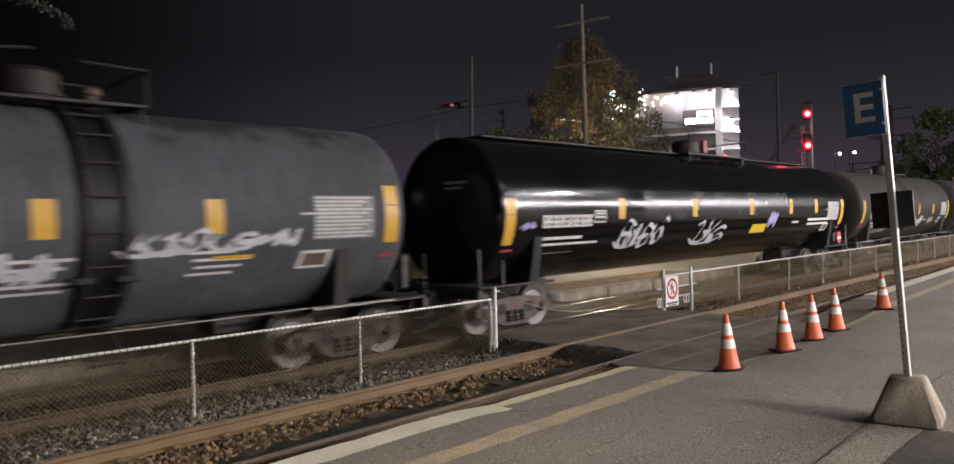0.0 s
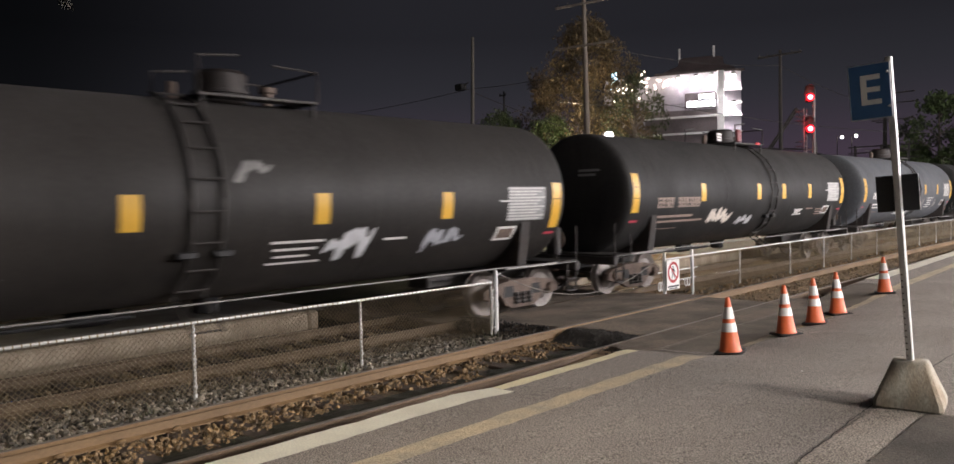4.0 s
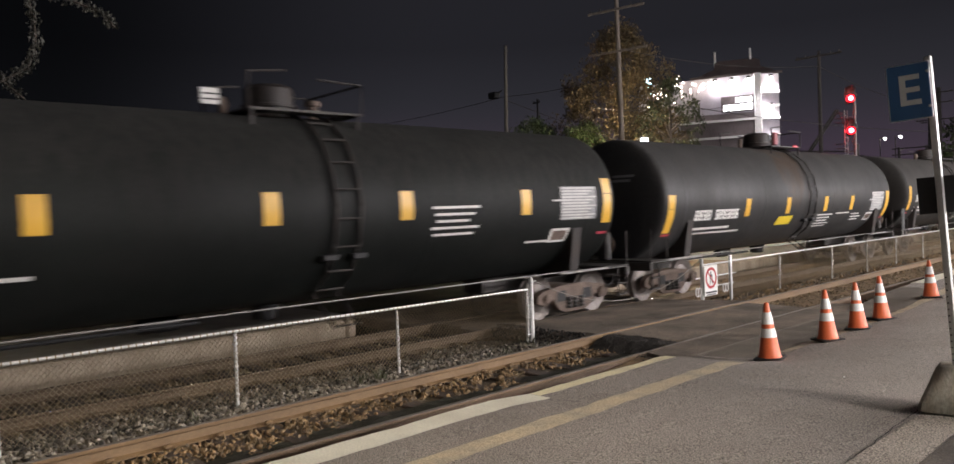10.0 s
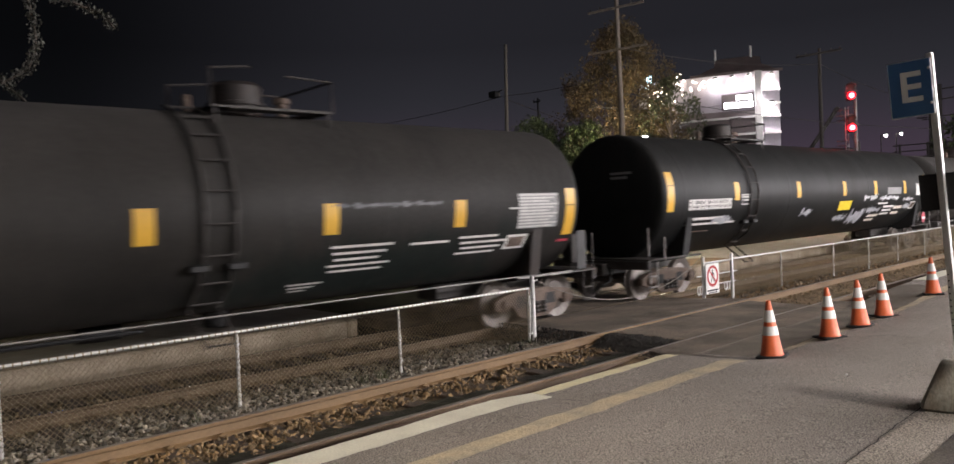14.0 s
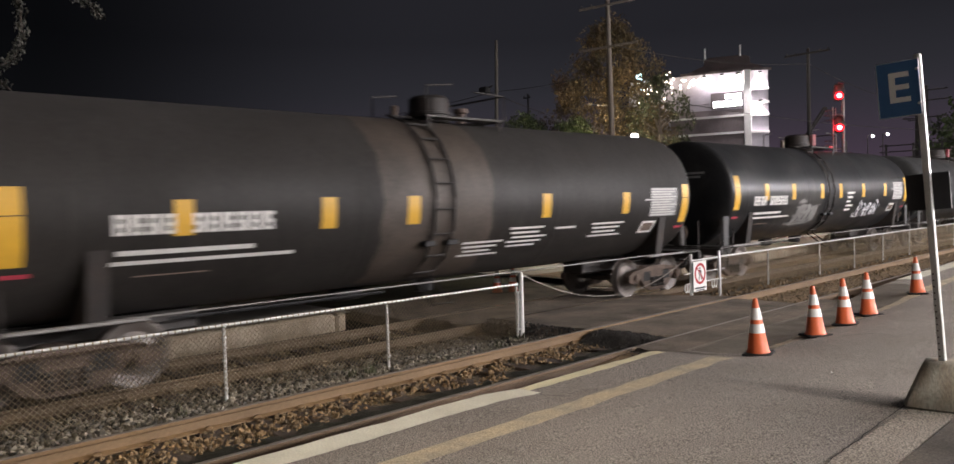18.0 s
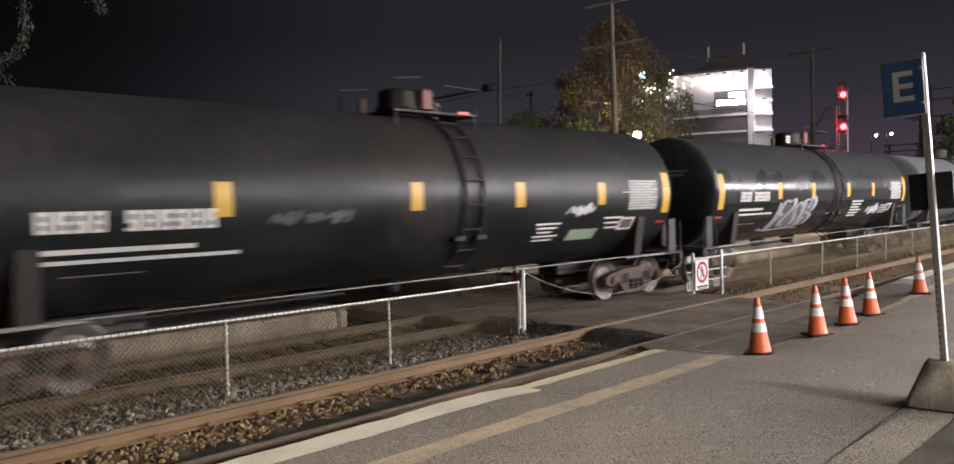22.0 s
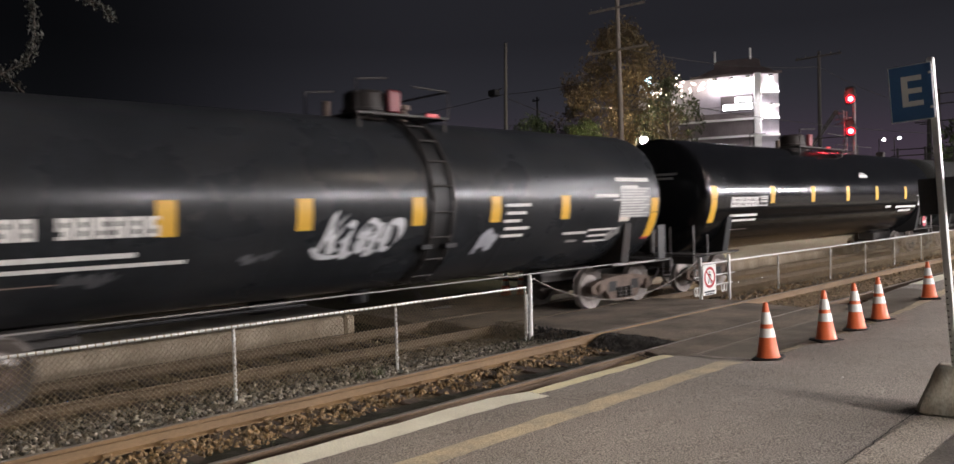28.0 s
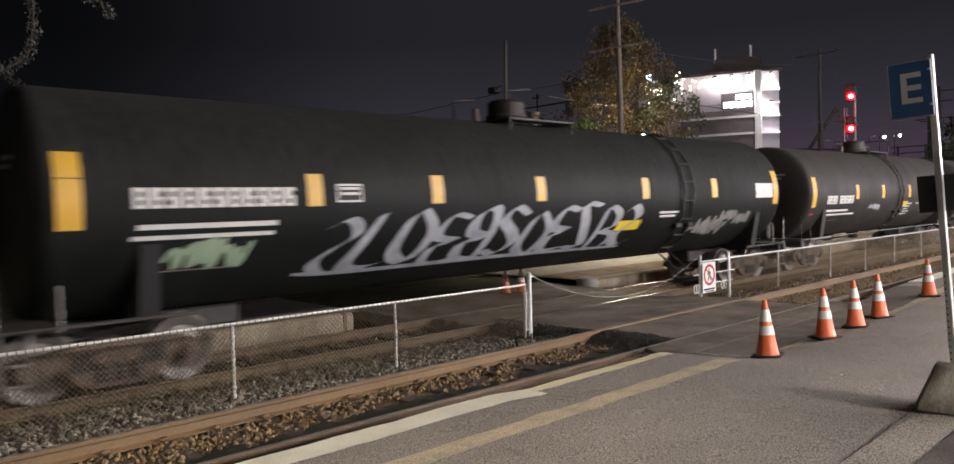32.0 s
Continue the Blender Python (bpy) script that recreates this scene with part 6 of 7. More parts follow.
def tank_shell(R, cz, half):
    b, n = Build(), 48
    prof = [(0.0, half + HEAD_START + HEAD_DEPTH)]
    for i in range(1, 12):
        a = math.pi / 2 * i / 11
        prof.append((R * math.sin(a) ** 0.67, half + HEAD_START + HEAD_DEPTH * max(0.0, math.cos(a)) ** 0.67))
    def seam(y, h):
        return [(R, y + 0.06), (R, y + 0.025), (R + h * 0.7, y + 0.012), (R + h, y), (R + h * 0.7, y - 0.012), (R, y - 0.025), (R, y - 0.06)]
    prof += [(R, half + 0.155), (R, half + 0.12)] + seam(half - 0.62, 0.004)
    mid = seam(half * 0.33, 0.0035)
    prof += mid
    full = prof + [(r, -y) for r, y in reversed(prof)]
    full[0] = (0.001, full[0][1])
    full[-1] = (0.001, full[-1][1])
    m = pose(0, 0, cz, -90, 0, 0)
    return b.lathe([(r, y) for r, y in reversed(full)], n, m)


def wheelset():
    b = Build()
    for s in (-1, 1):
        m = pose(0, 0, 0, 0, 90, 0) @ pose(0, 0, s * 0.7525)
        rim = [(0.09, -0.09 * s), (0.12, -0.06 * s), (0.3, -0.015 * s), (0.37, -0.05 * s), (0.455, -0.065 * s), (0.46, 0.03 * s), (0.468, 0.045 * s), (0.49, 0.055 * s), (0.475, 0.075 * s), (0.37, 0.07 * s), (0.34, 0.03 * s), (0.12, 0.05 * s), (0.09, 0.08 * s)]
        rim = [(r, -z) for r, z in rim]
        b.lathe(rim if s < 0 else rim[::-1], 40, m)
    return b.rod((-1.05, 0, 0), (1.05, 0, 0), 0.075, 14)


def side_frame():
    out = [(-1.16, 0.52), (-1.16, 0.38), (-0.9, 0.3), (-0.72, 0.44), (-0.5, 0.2), (-0.3, 0.12), (0.3, 0.12), (0.5, 0.2), (0.72, 0.44), (0.9, 0.3), (1.16, 0.38), (1.16, 0.52),
           (0.95, 0.62), (0.62, 0.66), (0.35, 0.7), (-0.35, 0.7), (-0.62, 0.66), (-0.95, 0.62)]
    b = Build()
    e = Build().extrude(out, -0.07, 0.07)
    b.add([(y, x, z) for x, y, z in e.v], [f[::-1] for f in e.f])
    return b


def window_plate():
    o = Build().extrude([(-0.16, 0.36), (0.16, 0.36), (0.12, 0.58), (-0.12, 0.58)], -0.004, 0.004)
    return Build().add([(q[1], q[0], q[2]) for q in o.v], [f[::-1] for f in o.f])


def springs():
    return Build().lathe([(0.06, 0.2), (0.075, 0.24), (0.06, 0.28), (0.075, 0.32), (0.06, 0.36), (0.075, 0.4), (0.06, 0.44)], 10)


def caps():
    return Build().lathe([(0.1, 0), (0.1, 0.05), (0.06, 0.075), (0.0, 0.08)], 14, pose(0, 0, 0.457, 0, 90, 0))


WHEELSETS = []


def add_truck(car, y):
    tr = part("truck", cached(("truck",), lambda: Build().box(-0.95, 0.95, -0.22, 0.22, 0.42, 0.68, 0.05), TRUCK), None, car, "rusty brown two-axle truck", m=pose(0, y, 0))
    for s in (-1, 1):
        part("side_frame", cached(("side_frame",), side_frame, TRUCK), None, tr, m=pose(s * 0.99, 0, 0))
        for y2 in (-0.42, 0.42):
            part("frame_opening", cached(("frame_opening",), window_plate, DULL_BLACK), None, tr, m=pose(s * 1.062, y2, 0))
        for y2 in (-0.2, 0.0, 0.2):
            part("spring", cached(("spring",), springs, DARK_STEEL), None, tr, m=pose(s * 1.07, y2, 0))
        for y2 in (-0.89, 0.89):
            part("bearing_cap", cached(("bearing_cap",), caps, TRUCK), None, tr, m=pose(s * 1.06, y2, 0, 0, 0, 0 if s > 0 else 180))
    for dy in (-0.89, 0.89):
        w = part("wheelset", cached(("wheelset",), wheelset, WHEEL), None, tr, "worn steel wheels on an axle", m=pose(0, dy, 0.457))
        WHEELSETS.append((car, y + dy, w, dy))
    part("brake_beam", cached(("brake_beam",), lambda: Build().rod((-0.8, -0.35, 0.35), (0.8, -0.35, 0.35), 0.05).rod((-0.8, 0.35, 0.35), (0.8, 0.35, 0.35), 0.05), DARK_STEEL), None, tr)


def add_end(car, R, cz, half, s, plated):
    """Underframe, coupler, steps and hand rails at one end (s = +1 or -1)."""
    y = half
    def mk(name, make, mat, label="", q=0):
        k = (name, round(half, 2), round(R, 2), q)
        return part(name, cached(k, make, mat), None, car, label, m=pose(0, 0, 0, 0, 0, 0 if s > 0 else 180))
    mk("stub_sill", lambda: Build().box(-0.3, 0.3, y - 2.6, y + 1.05, 0.62, 0.92, 0.03), DARK_STEEL)
    mk("end_sill", lambda: Build().box(-1.45, 1.45, y + 0.72, y + 0.86, 0.78, 0.98, 0.02), DARK_STEEL)
    mk("end_platform", lambda: Build().box(-1.45, 1.45, y + 0.1, y + 0.8, 0.985, 1.02, 0.01), DARK_STEEL)
    mk("coupler", lambda: Build().box(-0.1, 0.1, y + 0.9, y + 1.28, 0.66, 0.86, 0.04).box(-0.16, 0.12, y + 1.2, y + 1.4, 0.62, 0.92, 0.05), TRUCK)
    for q in (-1, 1):
        mk("side_sill", lambda: Build().box(q * 1.4 - 0.03, q * 1.4 + 0.03, y - 1.5, y + 0.8, 0.965, 1.02, 0.012), SILL_STEEL if half < 8 else DARK_STEEL, "pale side sill of the end platform", q)
    def saddle(q):
        b = Build()
        b.add([(q * 1.32, y - 1.06, 0.95), (q * 1.32, y - 0.8, 0.95), (q * (R - 0.08), y - 0.8, cz - 0.55), (q * (R - 0.08), y - 1.06, cz - 0.55),
               (q * 0.4, y - 1.06, 0.8), (q * 0.4, y - 0.8, 0.8), (q * 0.4, y - 0.8, cz - R + 0.1), (q * 0.4, y - 1.06, cz - R + 0.1)],
              [(0, 1, 2, 3), (4, 7, 6, 5), (0, 3, 7, 4), (1, 5, 6, 2), (3, 2, 6, 7), (0, 4, 5, 1)])
        return b
    for q in (-1, 1):
        mk("saddle", lambda: saddle(q), DULL_BLACK if half > 8 else TOP_STEEL, "bolster saddle under the tank", q)
    def rails(q):
        b = Build()
        b.tube([(q * 1.42, y + 0.78, 0.95), (q * 1.42, y + 0.78, 1.75)], 0.018)
        b.tube([(q * 1.42, y + 0.12, 0.95), (q * 1.42, y + 0.12, 1.5)], 0.018)
        for z in (0.35, 0.6):
            b.box(q * 1.4 - 0.05, q * 1.4 + 0.05, y + 0.45, y + 0.75, z, z + 0.03, 0.005)
        b.rod((q * 1.42, y + 0.45, 0.35), (q * 1.42, y + 0.45, 0.95), 0.02)
        b.rod((q * 1.42, y + 0.75, 0.35), (q * 1.42, y + 0.75, 0.95), 0.02)
        return b
    for q in (-1, 1):
        mk("hand_rail", lambda: rails(q), SILL_STEEL if half > 8 else DARK_STEEL, "end hand rail and step", q)
    if plated:
        for q in (-1, 1):
            mk("end_plate", lambda: Build().box(q * 1.38 - 0.02, q * 1.38 + 0.02, y + 0.3, y + 0.6, 1.02, 1.82, 0.01), PLATE_GREY, "dull grey plate beside the end platform", q)
    if s > 0:
        mk("brake_wheel", lambda: Build().lathe([(0.2, -0.02), (0.22, 0), (0.2, 0.02)], 20, pose(0.9, y + 0.78, 1.45, 90, 0, 0)), TRUCK, "round brake wheel")
        mk("brake_housing", lambda: Build().box(0.75, 1.05, y + 0.55, y + 0.75, 1.1, 1.75, 0.04), DARK_STEEL, "brake gear housing")
    mk("air_hose", lambda: Build().tube([(-0.5, y + 0.95, 0.75), (-0.55, y + 1.15, 0.5), (-0.5, y + 1.38, 0.42)], 0.03), RUBBER)


def add_top(car, R, cz, yc, big, marker, plate=False):
    top = cz + R
    def base():
        return Build().lathe([(0.42, 0), (0.42, 0.24), (0.45, 0.25), (0.45, 0.3), (0.4, 0.31), (0.4, 0.56), (0.33, 0.62), (0.0, 0.64)], 24, pose(0, yc, top - 0.12))
    part("manway", cached(("manway", R, cz, yc), base, TOP_STEEL), None, car, "round manway housing on top")
    ln = 2.3 if big else 1.25
    def deck():
        b = Build()
        for x in (-0.85, 0.55):
            b.box(x, x + 0.3, yc - ln * 0.6, yc + ln, top - 0.02, top + 0.03, 0.01)
        for y in (yc - ln * 0.6, yc + ln - 0.3):
            b.box(-0.85, 0.85, y, y + 0.3, top - 0.02, top + 0.03, 0.01)
        for x in (-0.8, 0.8):
            for y in (yc - ln * 0.55, yc + ln * 0.95):
                b.rod((x, y, top - 0.5), (x, y, top), 0.03)
        return b
    part("walkway", cached(("walkway", R, cz, yc, big), deck, DARK_STEEL), None, car, "grated walkway round the manway")
    rails = [[(x, yc - ln * 0.6, top), (x, yc - ln * 0.6, top + 0.55), (x, yc - ln * 0.1, top + 0.62)] for x in (-0.85, 0.85)]
    rails += [[(x, yc + ln * 0.35, top + 0.52), (x, yc + ln, top + 0.5), (x, yc + ln, top)] for x in (-0.85, 0.85)]
    rails.append([(-0.85, yc + ln, top + 0.5), (0.85, yc + ln, top + 0.5)])
    for k, path in enumerate(rails):
        part("guard_rail", cached(("guard_rail", R, cz, yc, big, k), lambda: Build().tube(path, 0.02), TOP_STEEL), None, car, "thin guard rail on top")
    part("valve", cached(("valve", R, cz, yc), lambda: Build().lathe([(0.1, 0), (0.1, 0.2), (0.14, 0.22), (0.14, 0.3), (0.0, 0.32)], 14, pose(0.1, yc + 0.75, top)), TRUCK), None, car)
    part("valve", cached(("valve_small", R, cz, yc), lambda: Build().lathe([(0.07, 0), (0.07, 0.3), (0.0, 0.32)], 12, pose(-0.2, yc - 0.7, top)), TRUCK), None, car)
    if plate:
        sp = part("deck_plate", cached(("deck_plate", R, cz, yc), lambda: Build().box(0.55, 0.57, yc - 1.36, yc - 1.08, top + 0.06, top + 0.3, 0.006), STENCIL), None, car, "small white notice plate beside the walkway")
        for k in range(2):
            part("plate_line", cached(("plate_line", R, cz, yc, k), lambda: Build().box(0.571, 0.574, yc - 1.34, yc - 1.1, top + 0.12 + 0.08 * k, top + 0.145 + 0.08 * k), INK), None, sp)
    if marker:
        part("deck_reflector", cached(("deck_reflector", R, cz, yc), lambda: Build().box(0.84, 0.88, yc + 0.72, yc + 1.0, top + 0.0, top + 0.07, 0.01), RED_FLAG), None, car, "small red reflector on the walkway's edge")
        part("marker_plate", cached(("marker", R, cz, yc), lambda: Build().box(0.4, 0.52, yc + 0.16, yc + 0.42, top + 0.1, top + 0.5, 0.02), MARKER_RED), None, car, "small red marker plate on the manway")


def add_ladder(car, R, cz, yl, mat, banded):
    def stile(dy):
        pts = [(1.42, yl + dy, 0.6)] + [skin(R, cz, yl + dy, R * a, 0.07) for a in (-1.05, -0.7, -0.35, 0, 0.35, 0.7, 1.05, 1.4)]
        return Build().tube(pts, 0.028, 6)
    ladder = part("ladder", cached(("ladder", R, cz, yl), lambda: stile(-0.22), mat), None, car, "dark side ladder")
    part("stile", cached(("stile", R, cz, yl), lambda: stile(0.22), mat), None, ladder)
    rung = cached(("rung",), lambda: Build().rod((0, -0.22, 0), (0, 0.22, 0), 0.018, 6), DARK_STEEL)
    for i in range(10):
        x, _, z = skin(R, cz, yl, R * (-0.95 + (i - 1) * 0.28), 0.07) if i else (1.42, 0, 0.62)
        part("rung", rung, None, ladder, m=pose(x, yl, z))
    for dy in (-0.24, 0.24):
        x, _, z = skin(R, cz, yl, -0.78, 0.05)
        part("ladder_foot", cached(("ladder_foot",), lambda: Build().box(-0.09, 0.07, -0.13, 0.13, -0.05, 0.05, 0.015), DULL_BLACK), None, ladder, "black step bracket", m=pose(x, yl + dy * 1.1, z))

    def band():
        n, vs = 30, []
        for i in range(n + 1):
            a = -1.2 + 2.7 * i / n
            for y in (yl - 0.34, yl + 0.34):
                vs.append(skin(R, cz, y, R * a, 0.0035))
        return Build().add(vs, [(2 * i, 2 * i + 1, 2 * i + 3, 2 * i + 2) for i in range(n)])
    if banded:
        part("ladder_band", cached(("ladder_band", R, cz, yl), band, mat if mat is DULL_BLACK else LADDER_BAND), None, car, "dark band behind the ladder")


def marking_cell(R, cz, w, kind, dv):
    """One character of a stencilled mark too blurred to read: a bar with two short slots."""
    us, vs_ = (0, 0.34, 0.68, 1), (-0.315, -0.27, -0.21, -0.165, -0.1, -0.05)
    gone = {0: {(1, 1), (1, 3)}, 1: {(1, 1), (2, 3)}, 2: {(1, 3), (0, 1)}}[kind]
    pts = [skin(R, cz, w * u, v + dv, 0.005) for v in vs_ for u in us]
    return Build().add(pts, [(j * 4 + i, j * 4 + i + 1, j * 4 + i + 5, j * 4 + i + 4) for j in range(5) for i in range(3) if (i, j) not in gone])


# stencil blocks below the reflectors, car by car: start, width, top, lines, pitch
USUAL_BLOCKS = ((1.35, 0.9, -0.48, 5, 0.11), (2.75, 0.8, -0.48, 1, 0.1), (3.65, 0.9, -0.48, 4, 0.11))
BLOCKS = {2: ((0.42, 0.93, -0.67, 4, 0.13), (2.53, 0.6, -0.72, 1, 0.1)), 3: ((2.8, 0.7, -0.62, 4, 0.058), (3.78, 0.73, -0.6, 1, 0.1), (4.7, 0.85, -0.64, 3, 0.1)),
          4: ((2.51, 1.14, -0.41, 5, 0.12),), 5: ((2.38, 1.09, -0.03, 5, 0.12), (4.82, 0.8, -0.79, 1, 0.1)),
          6: ((1.31, 1.13, -0.64, 5, 0.105), (2.76, 1.2, -0.62, 1, 0.1), (4.1, 0.9, -0.68, 3, 0.11)),
          7: ((1.28, 1.17, -0.61, 5, 0.115), (2.81, 0.95, -0.65, 1, 0.1), (3.89, 1.18, -0.6, 4, 0.11), (0.71, 0.6, -1.3, 3, 0.09)),
          9: ((-0.1, 1.03, -0.84, 4, 0.1), (1.06, 1.09, -0.59, 5, 0.1), (2.4, 0.87, -0.64, 1, 0.1), (3.6, 1.14, -0.6, 4, 0.1)),
          11: ((2.61, 0.76, -0.59, 5, 0.095), (4.79, 0.8, -0.52, 3, 0.12)), 10: (), 12: (), 13: (), 14: ()}


def tank_car(index, left, right, paint, label, patches, ladder, extra=(), mark=(-6.1, -3.9), mark_mat=None, marker=True, rails=True, big=False, low=0.0):
    half = round((right - left) / 2, 1)
    long = half > 8
    R, cz = (1.57, 2.49) if long else (1.535, 2.455)
    car = thing("tank_car", label, "tank car", "tank cars of the passing train")
    part("tank", cached(("tank", R, half, paint), lambda: tank_shell(R, cz, half), PAINTS[paint]), None, car, label.split(" tank car")[0] + " steel tank shell")
    for s in (-1, 1):
        add_truck(car, s * (half - 0.62))
        add_end(car, R, cz, half, s, index in (7, 10, 11, 12, 14))
        st = part("end_stripe", cached(("end_stripe", R, half, s, low), lambda: patch(R, cz, s * half - 0.15, s * half + 0.14, -0.48 - low, 0.48 - low, 0.005, 0, 10), YELLOW_DECAL), None, car, "tall yellow reflective stripe")
        for k, v in enumerate((0.14, -0.13) if index in (3, 4) else (0.14,)):
            part("stripe_joint", cached(("stripe_joint", R, half, s, low, k), lambda: patch(R, cz, s * half - 0.15, s * half + 0.14, v - low, v + 0.012 - low, 0.008), INK), None, st)
    drop = {8: -0.06, 14: 0.16, 16: -0.13}.get(index, 0.0 if long else 0.75 * low)
    for y in patches:
        part("reflector", cached(("reflector", R, y, drop), lambda: patch(R, cz, y - 0.13, y + 0.13, -0.24 - drop, 0.24 - drop, 0.005), YELLOW_DECAL), None, car, "yellow reflective patch")
    # markings: unreadable stencils as bars
    mm = mark_mat or STENCIL
    dv = {2: -0.2, 6: -0.27, 12: 0.03, 13: 0.03, 15: 0.0, 16: 0.22}.get(index, -0.07)
    y0, y1 = mark
    w = (y1 - y0) / 11
    for i in range(11):
        if long or i != 4:
            part("marking_bar", cached(("marking_bar", R, round(w, 3), mm.name, i % 3, dv), lambda: marking_cell(R, cz, w * 0.86, i % 3, dv), mm), None, car, m=pose(0, y0 + w * i, 0))
    part("stencil_line", cached(("stencil_line_a", R, mark, mm.name, dv), lambda: patch(R, cz, y0 + 0.05, y1 + (0.05 if index == 15 else -0.3), -0.59 + dv, -0.52 + dv), mm), None, car)
    part("stencil_line", cached(("stencil_line_b", R, mark, mm.name, dv), lambda: patch(R, cz, y0 - 0.02, y1 + (0.05 if index == 15 else -0.35 if index == 16 else 0.35), -0.73 + dv, -0.67 + dv), mm), None, car)
    part("stencil_line", cached(("stencil_line_c", R, mark), lambda: patch(R, cz, y0 + 0.3, y0 + 1.3, -1.0, -0.98), STENCIL_RUST), None, car)
    e, dl = half, 0.05 if index == 14 else 0.6 * low
    sh = 0.2 if index in (14, 15) else 0.0
    if long:
        yb, zb = {1: -6.6, 8: -6.0, 15: -6.22, 16: -5.45}[index], 0.22 if index == 16 else -0.03
        frame_ = part("inspection_panel", cached(("inspection_panel", R, yb), lambda: patch(R, cz, yb, yb + 0.46, zb - 0.28, zb, 0.005), STENCIL), None, car, "small white-framed stencil panel")
        part("panel_face", cached(("panel_face", R, yb), lambda: patch(R, cz, yb + 0.03, yb + 0.43, zb - 0.25, zb - 0.03, 0.007), INK), None, frame_, "dark face of the panel")
        for k in range(2):
            part("panel_line", cached(("panel_line", R, yb, k), lambda: patch(R, cz, yb + 0.07, yb + 0.39, zb - 0.17 + 0.08 * k, zb - 0.13 + 0.08 * k, 0.009), STENCIL), None, frame_)
    if index not in (8, 16):
        part("data_table", cached(("data_table", R, half, dl), lambda: patch(R, cz, e - 1.5 + sh, e - 0.38 + sh, -0.38 - dl, 0.3 - dl, 0.004, 0, 6), STENCIL_DIM), None, car, "grey ground of a stencilled table")
        for i in range(11):
            part("stencil_line", cached(("stencil_line_t", R, half, i, dl), lambda: patch(R, cz, e - 1.5 + sh - 0.25 * (i == 4), e - 0.4 + sh - 0.12 * (i % 3), 0.25 - 0.061 * i - dl, 0.283 - 0.061 * i - dl, 0.007, 0, 1), TABLE_INK), None, car)
    for k, (a, w, v, n, pitch) in enumerate(() if long else BLOCKS.get(index, USUAL_BLOCKS)):
        for i in range(n):
            part("stencil_line", patch(R, cz, a + 0.05 * (i % 3), a + w - 0.12 * ((i + k) % 3), v - pitch * i - 0.045, v - pitch * i, 0.005, 0, 1), STENCIL_RUST if index == 3 and k else STENCIL, car)
    if index not in (14, 15, 16):
        part("placard", cached(("placard", R, half, low), lambda: patch(R, cz, e - 1.75, e - 1.2, -0.86 - dl * 0.6, -0.55 - dl * 0.6, 0.005, 0.15), STENCIL), None, car, "white placard holder")
        part("placard_face", cached(("placard_face", R, half, low), lambda: patch(R, cz, e - 1.68, e - 1.25, -0.81 - dl * 0.6, -0.6 - dl * 0.6, 0.0075, 0.15), TRUCK), None, car)
    for s in (-1, 1):
        if index not in (8, 15, 16):
            part("red_tape", cached(("red_tape", R, half, s, low), lambda: patch(R, cz, s * (e - 0.05) - 0.16, s * (e - 0.05) + 0.16, -0.74 - 0.57 * low, -0.68 - 0.57 * low, 0.006), RED_TAPE), None, car, "short red tape mark")
        part("head_marking", cached(("head_marking", R, half, s), lambda: head_bars(R, cz, half, s), STENCIL_DIM), None, car, "faint stencil bars on the tank head")
    if rails:
        part("running_rail", cached(("running_rail", half, R), lambda: Build().rod((1.28, -e + 1.0, 1.0), (1.28, e - 1.0, 1.0), 0.014, 8).rod((-1.28, -e + 1.0, 1.0), (-1.28, e - 1.0, 1.0), 0.014, 8), SILL_STEEL if not long else DARK_STEEL), None, car, "thin rail along the tank's foot")
    def under():
        b = Build().lathe([(0.16, cz - R - 0.24), (0.2, cz - R - 0.22), (0.2, cz - R - 0.1), (0.26, cz - R + 0.03)], 16)
        return b.rod((0.3, -e + 2.2, 0.8), (0.3, -1.2, 0.8), 0.03).lathe([(0.05, -0.34), (0.13, -0.3), (0.14, 0), (0.13, 0.3), (0.05, 0.34)], 16, pose(-0.3, -1.6, 0.78, 90, 0, 0))
    if not long:
        part("outlet", cached(("outlet", half, R), under, DULL_BLACK), None, car, "bottom outlet and brake reservoir")
    if ladder is not None:
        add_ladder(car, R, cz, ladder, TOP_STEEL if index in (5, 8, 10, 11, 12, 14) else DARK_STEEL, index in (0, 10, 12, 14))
        add_top(car, R, cz, -0.2 if index == 16 else ladder - 0.45 if ladder > 0 else ladder + 1.0, False, index in (3, 6, 10, 11, 12, 14), index in (3, 5, 12))
    else:
        add_top(car, R, cz, -0.6 if index != 1 else 0.4, True, index in (1, 15))
    if index == 15:
        top = cz + R
        rail = Build().rod((0, 3.2, top + 0.34), (0, 6.8, top + 0.34), 0.008, 8)
        for yy in (3.25, 6.75):
            rail.rod((0, yy, top - 0.03), (0, yy, top + 0.34), 0.006, 6)
        part("top_rail", rail, DARK_STEEL, car, "thin steel rail along the top of the tank")
        part("valve_box", Build().box(-0.14, 0.14, e - 0.98, e - 0.72, top - 0.08, top + 0.2, 0.02), TOP_STEEL, car, "small grey valve box")
    elif long and ladder is None:
        top = cz + R
        part("running_board", cached(("running_board", R, half), lambda: Build().box(-0.34, 0.34, -e + 0.5, e - 0.9, top + 0.02, top + 0.07, 0.015), DARK_STEEL), None, car, "long dark running board on top")
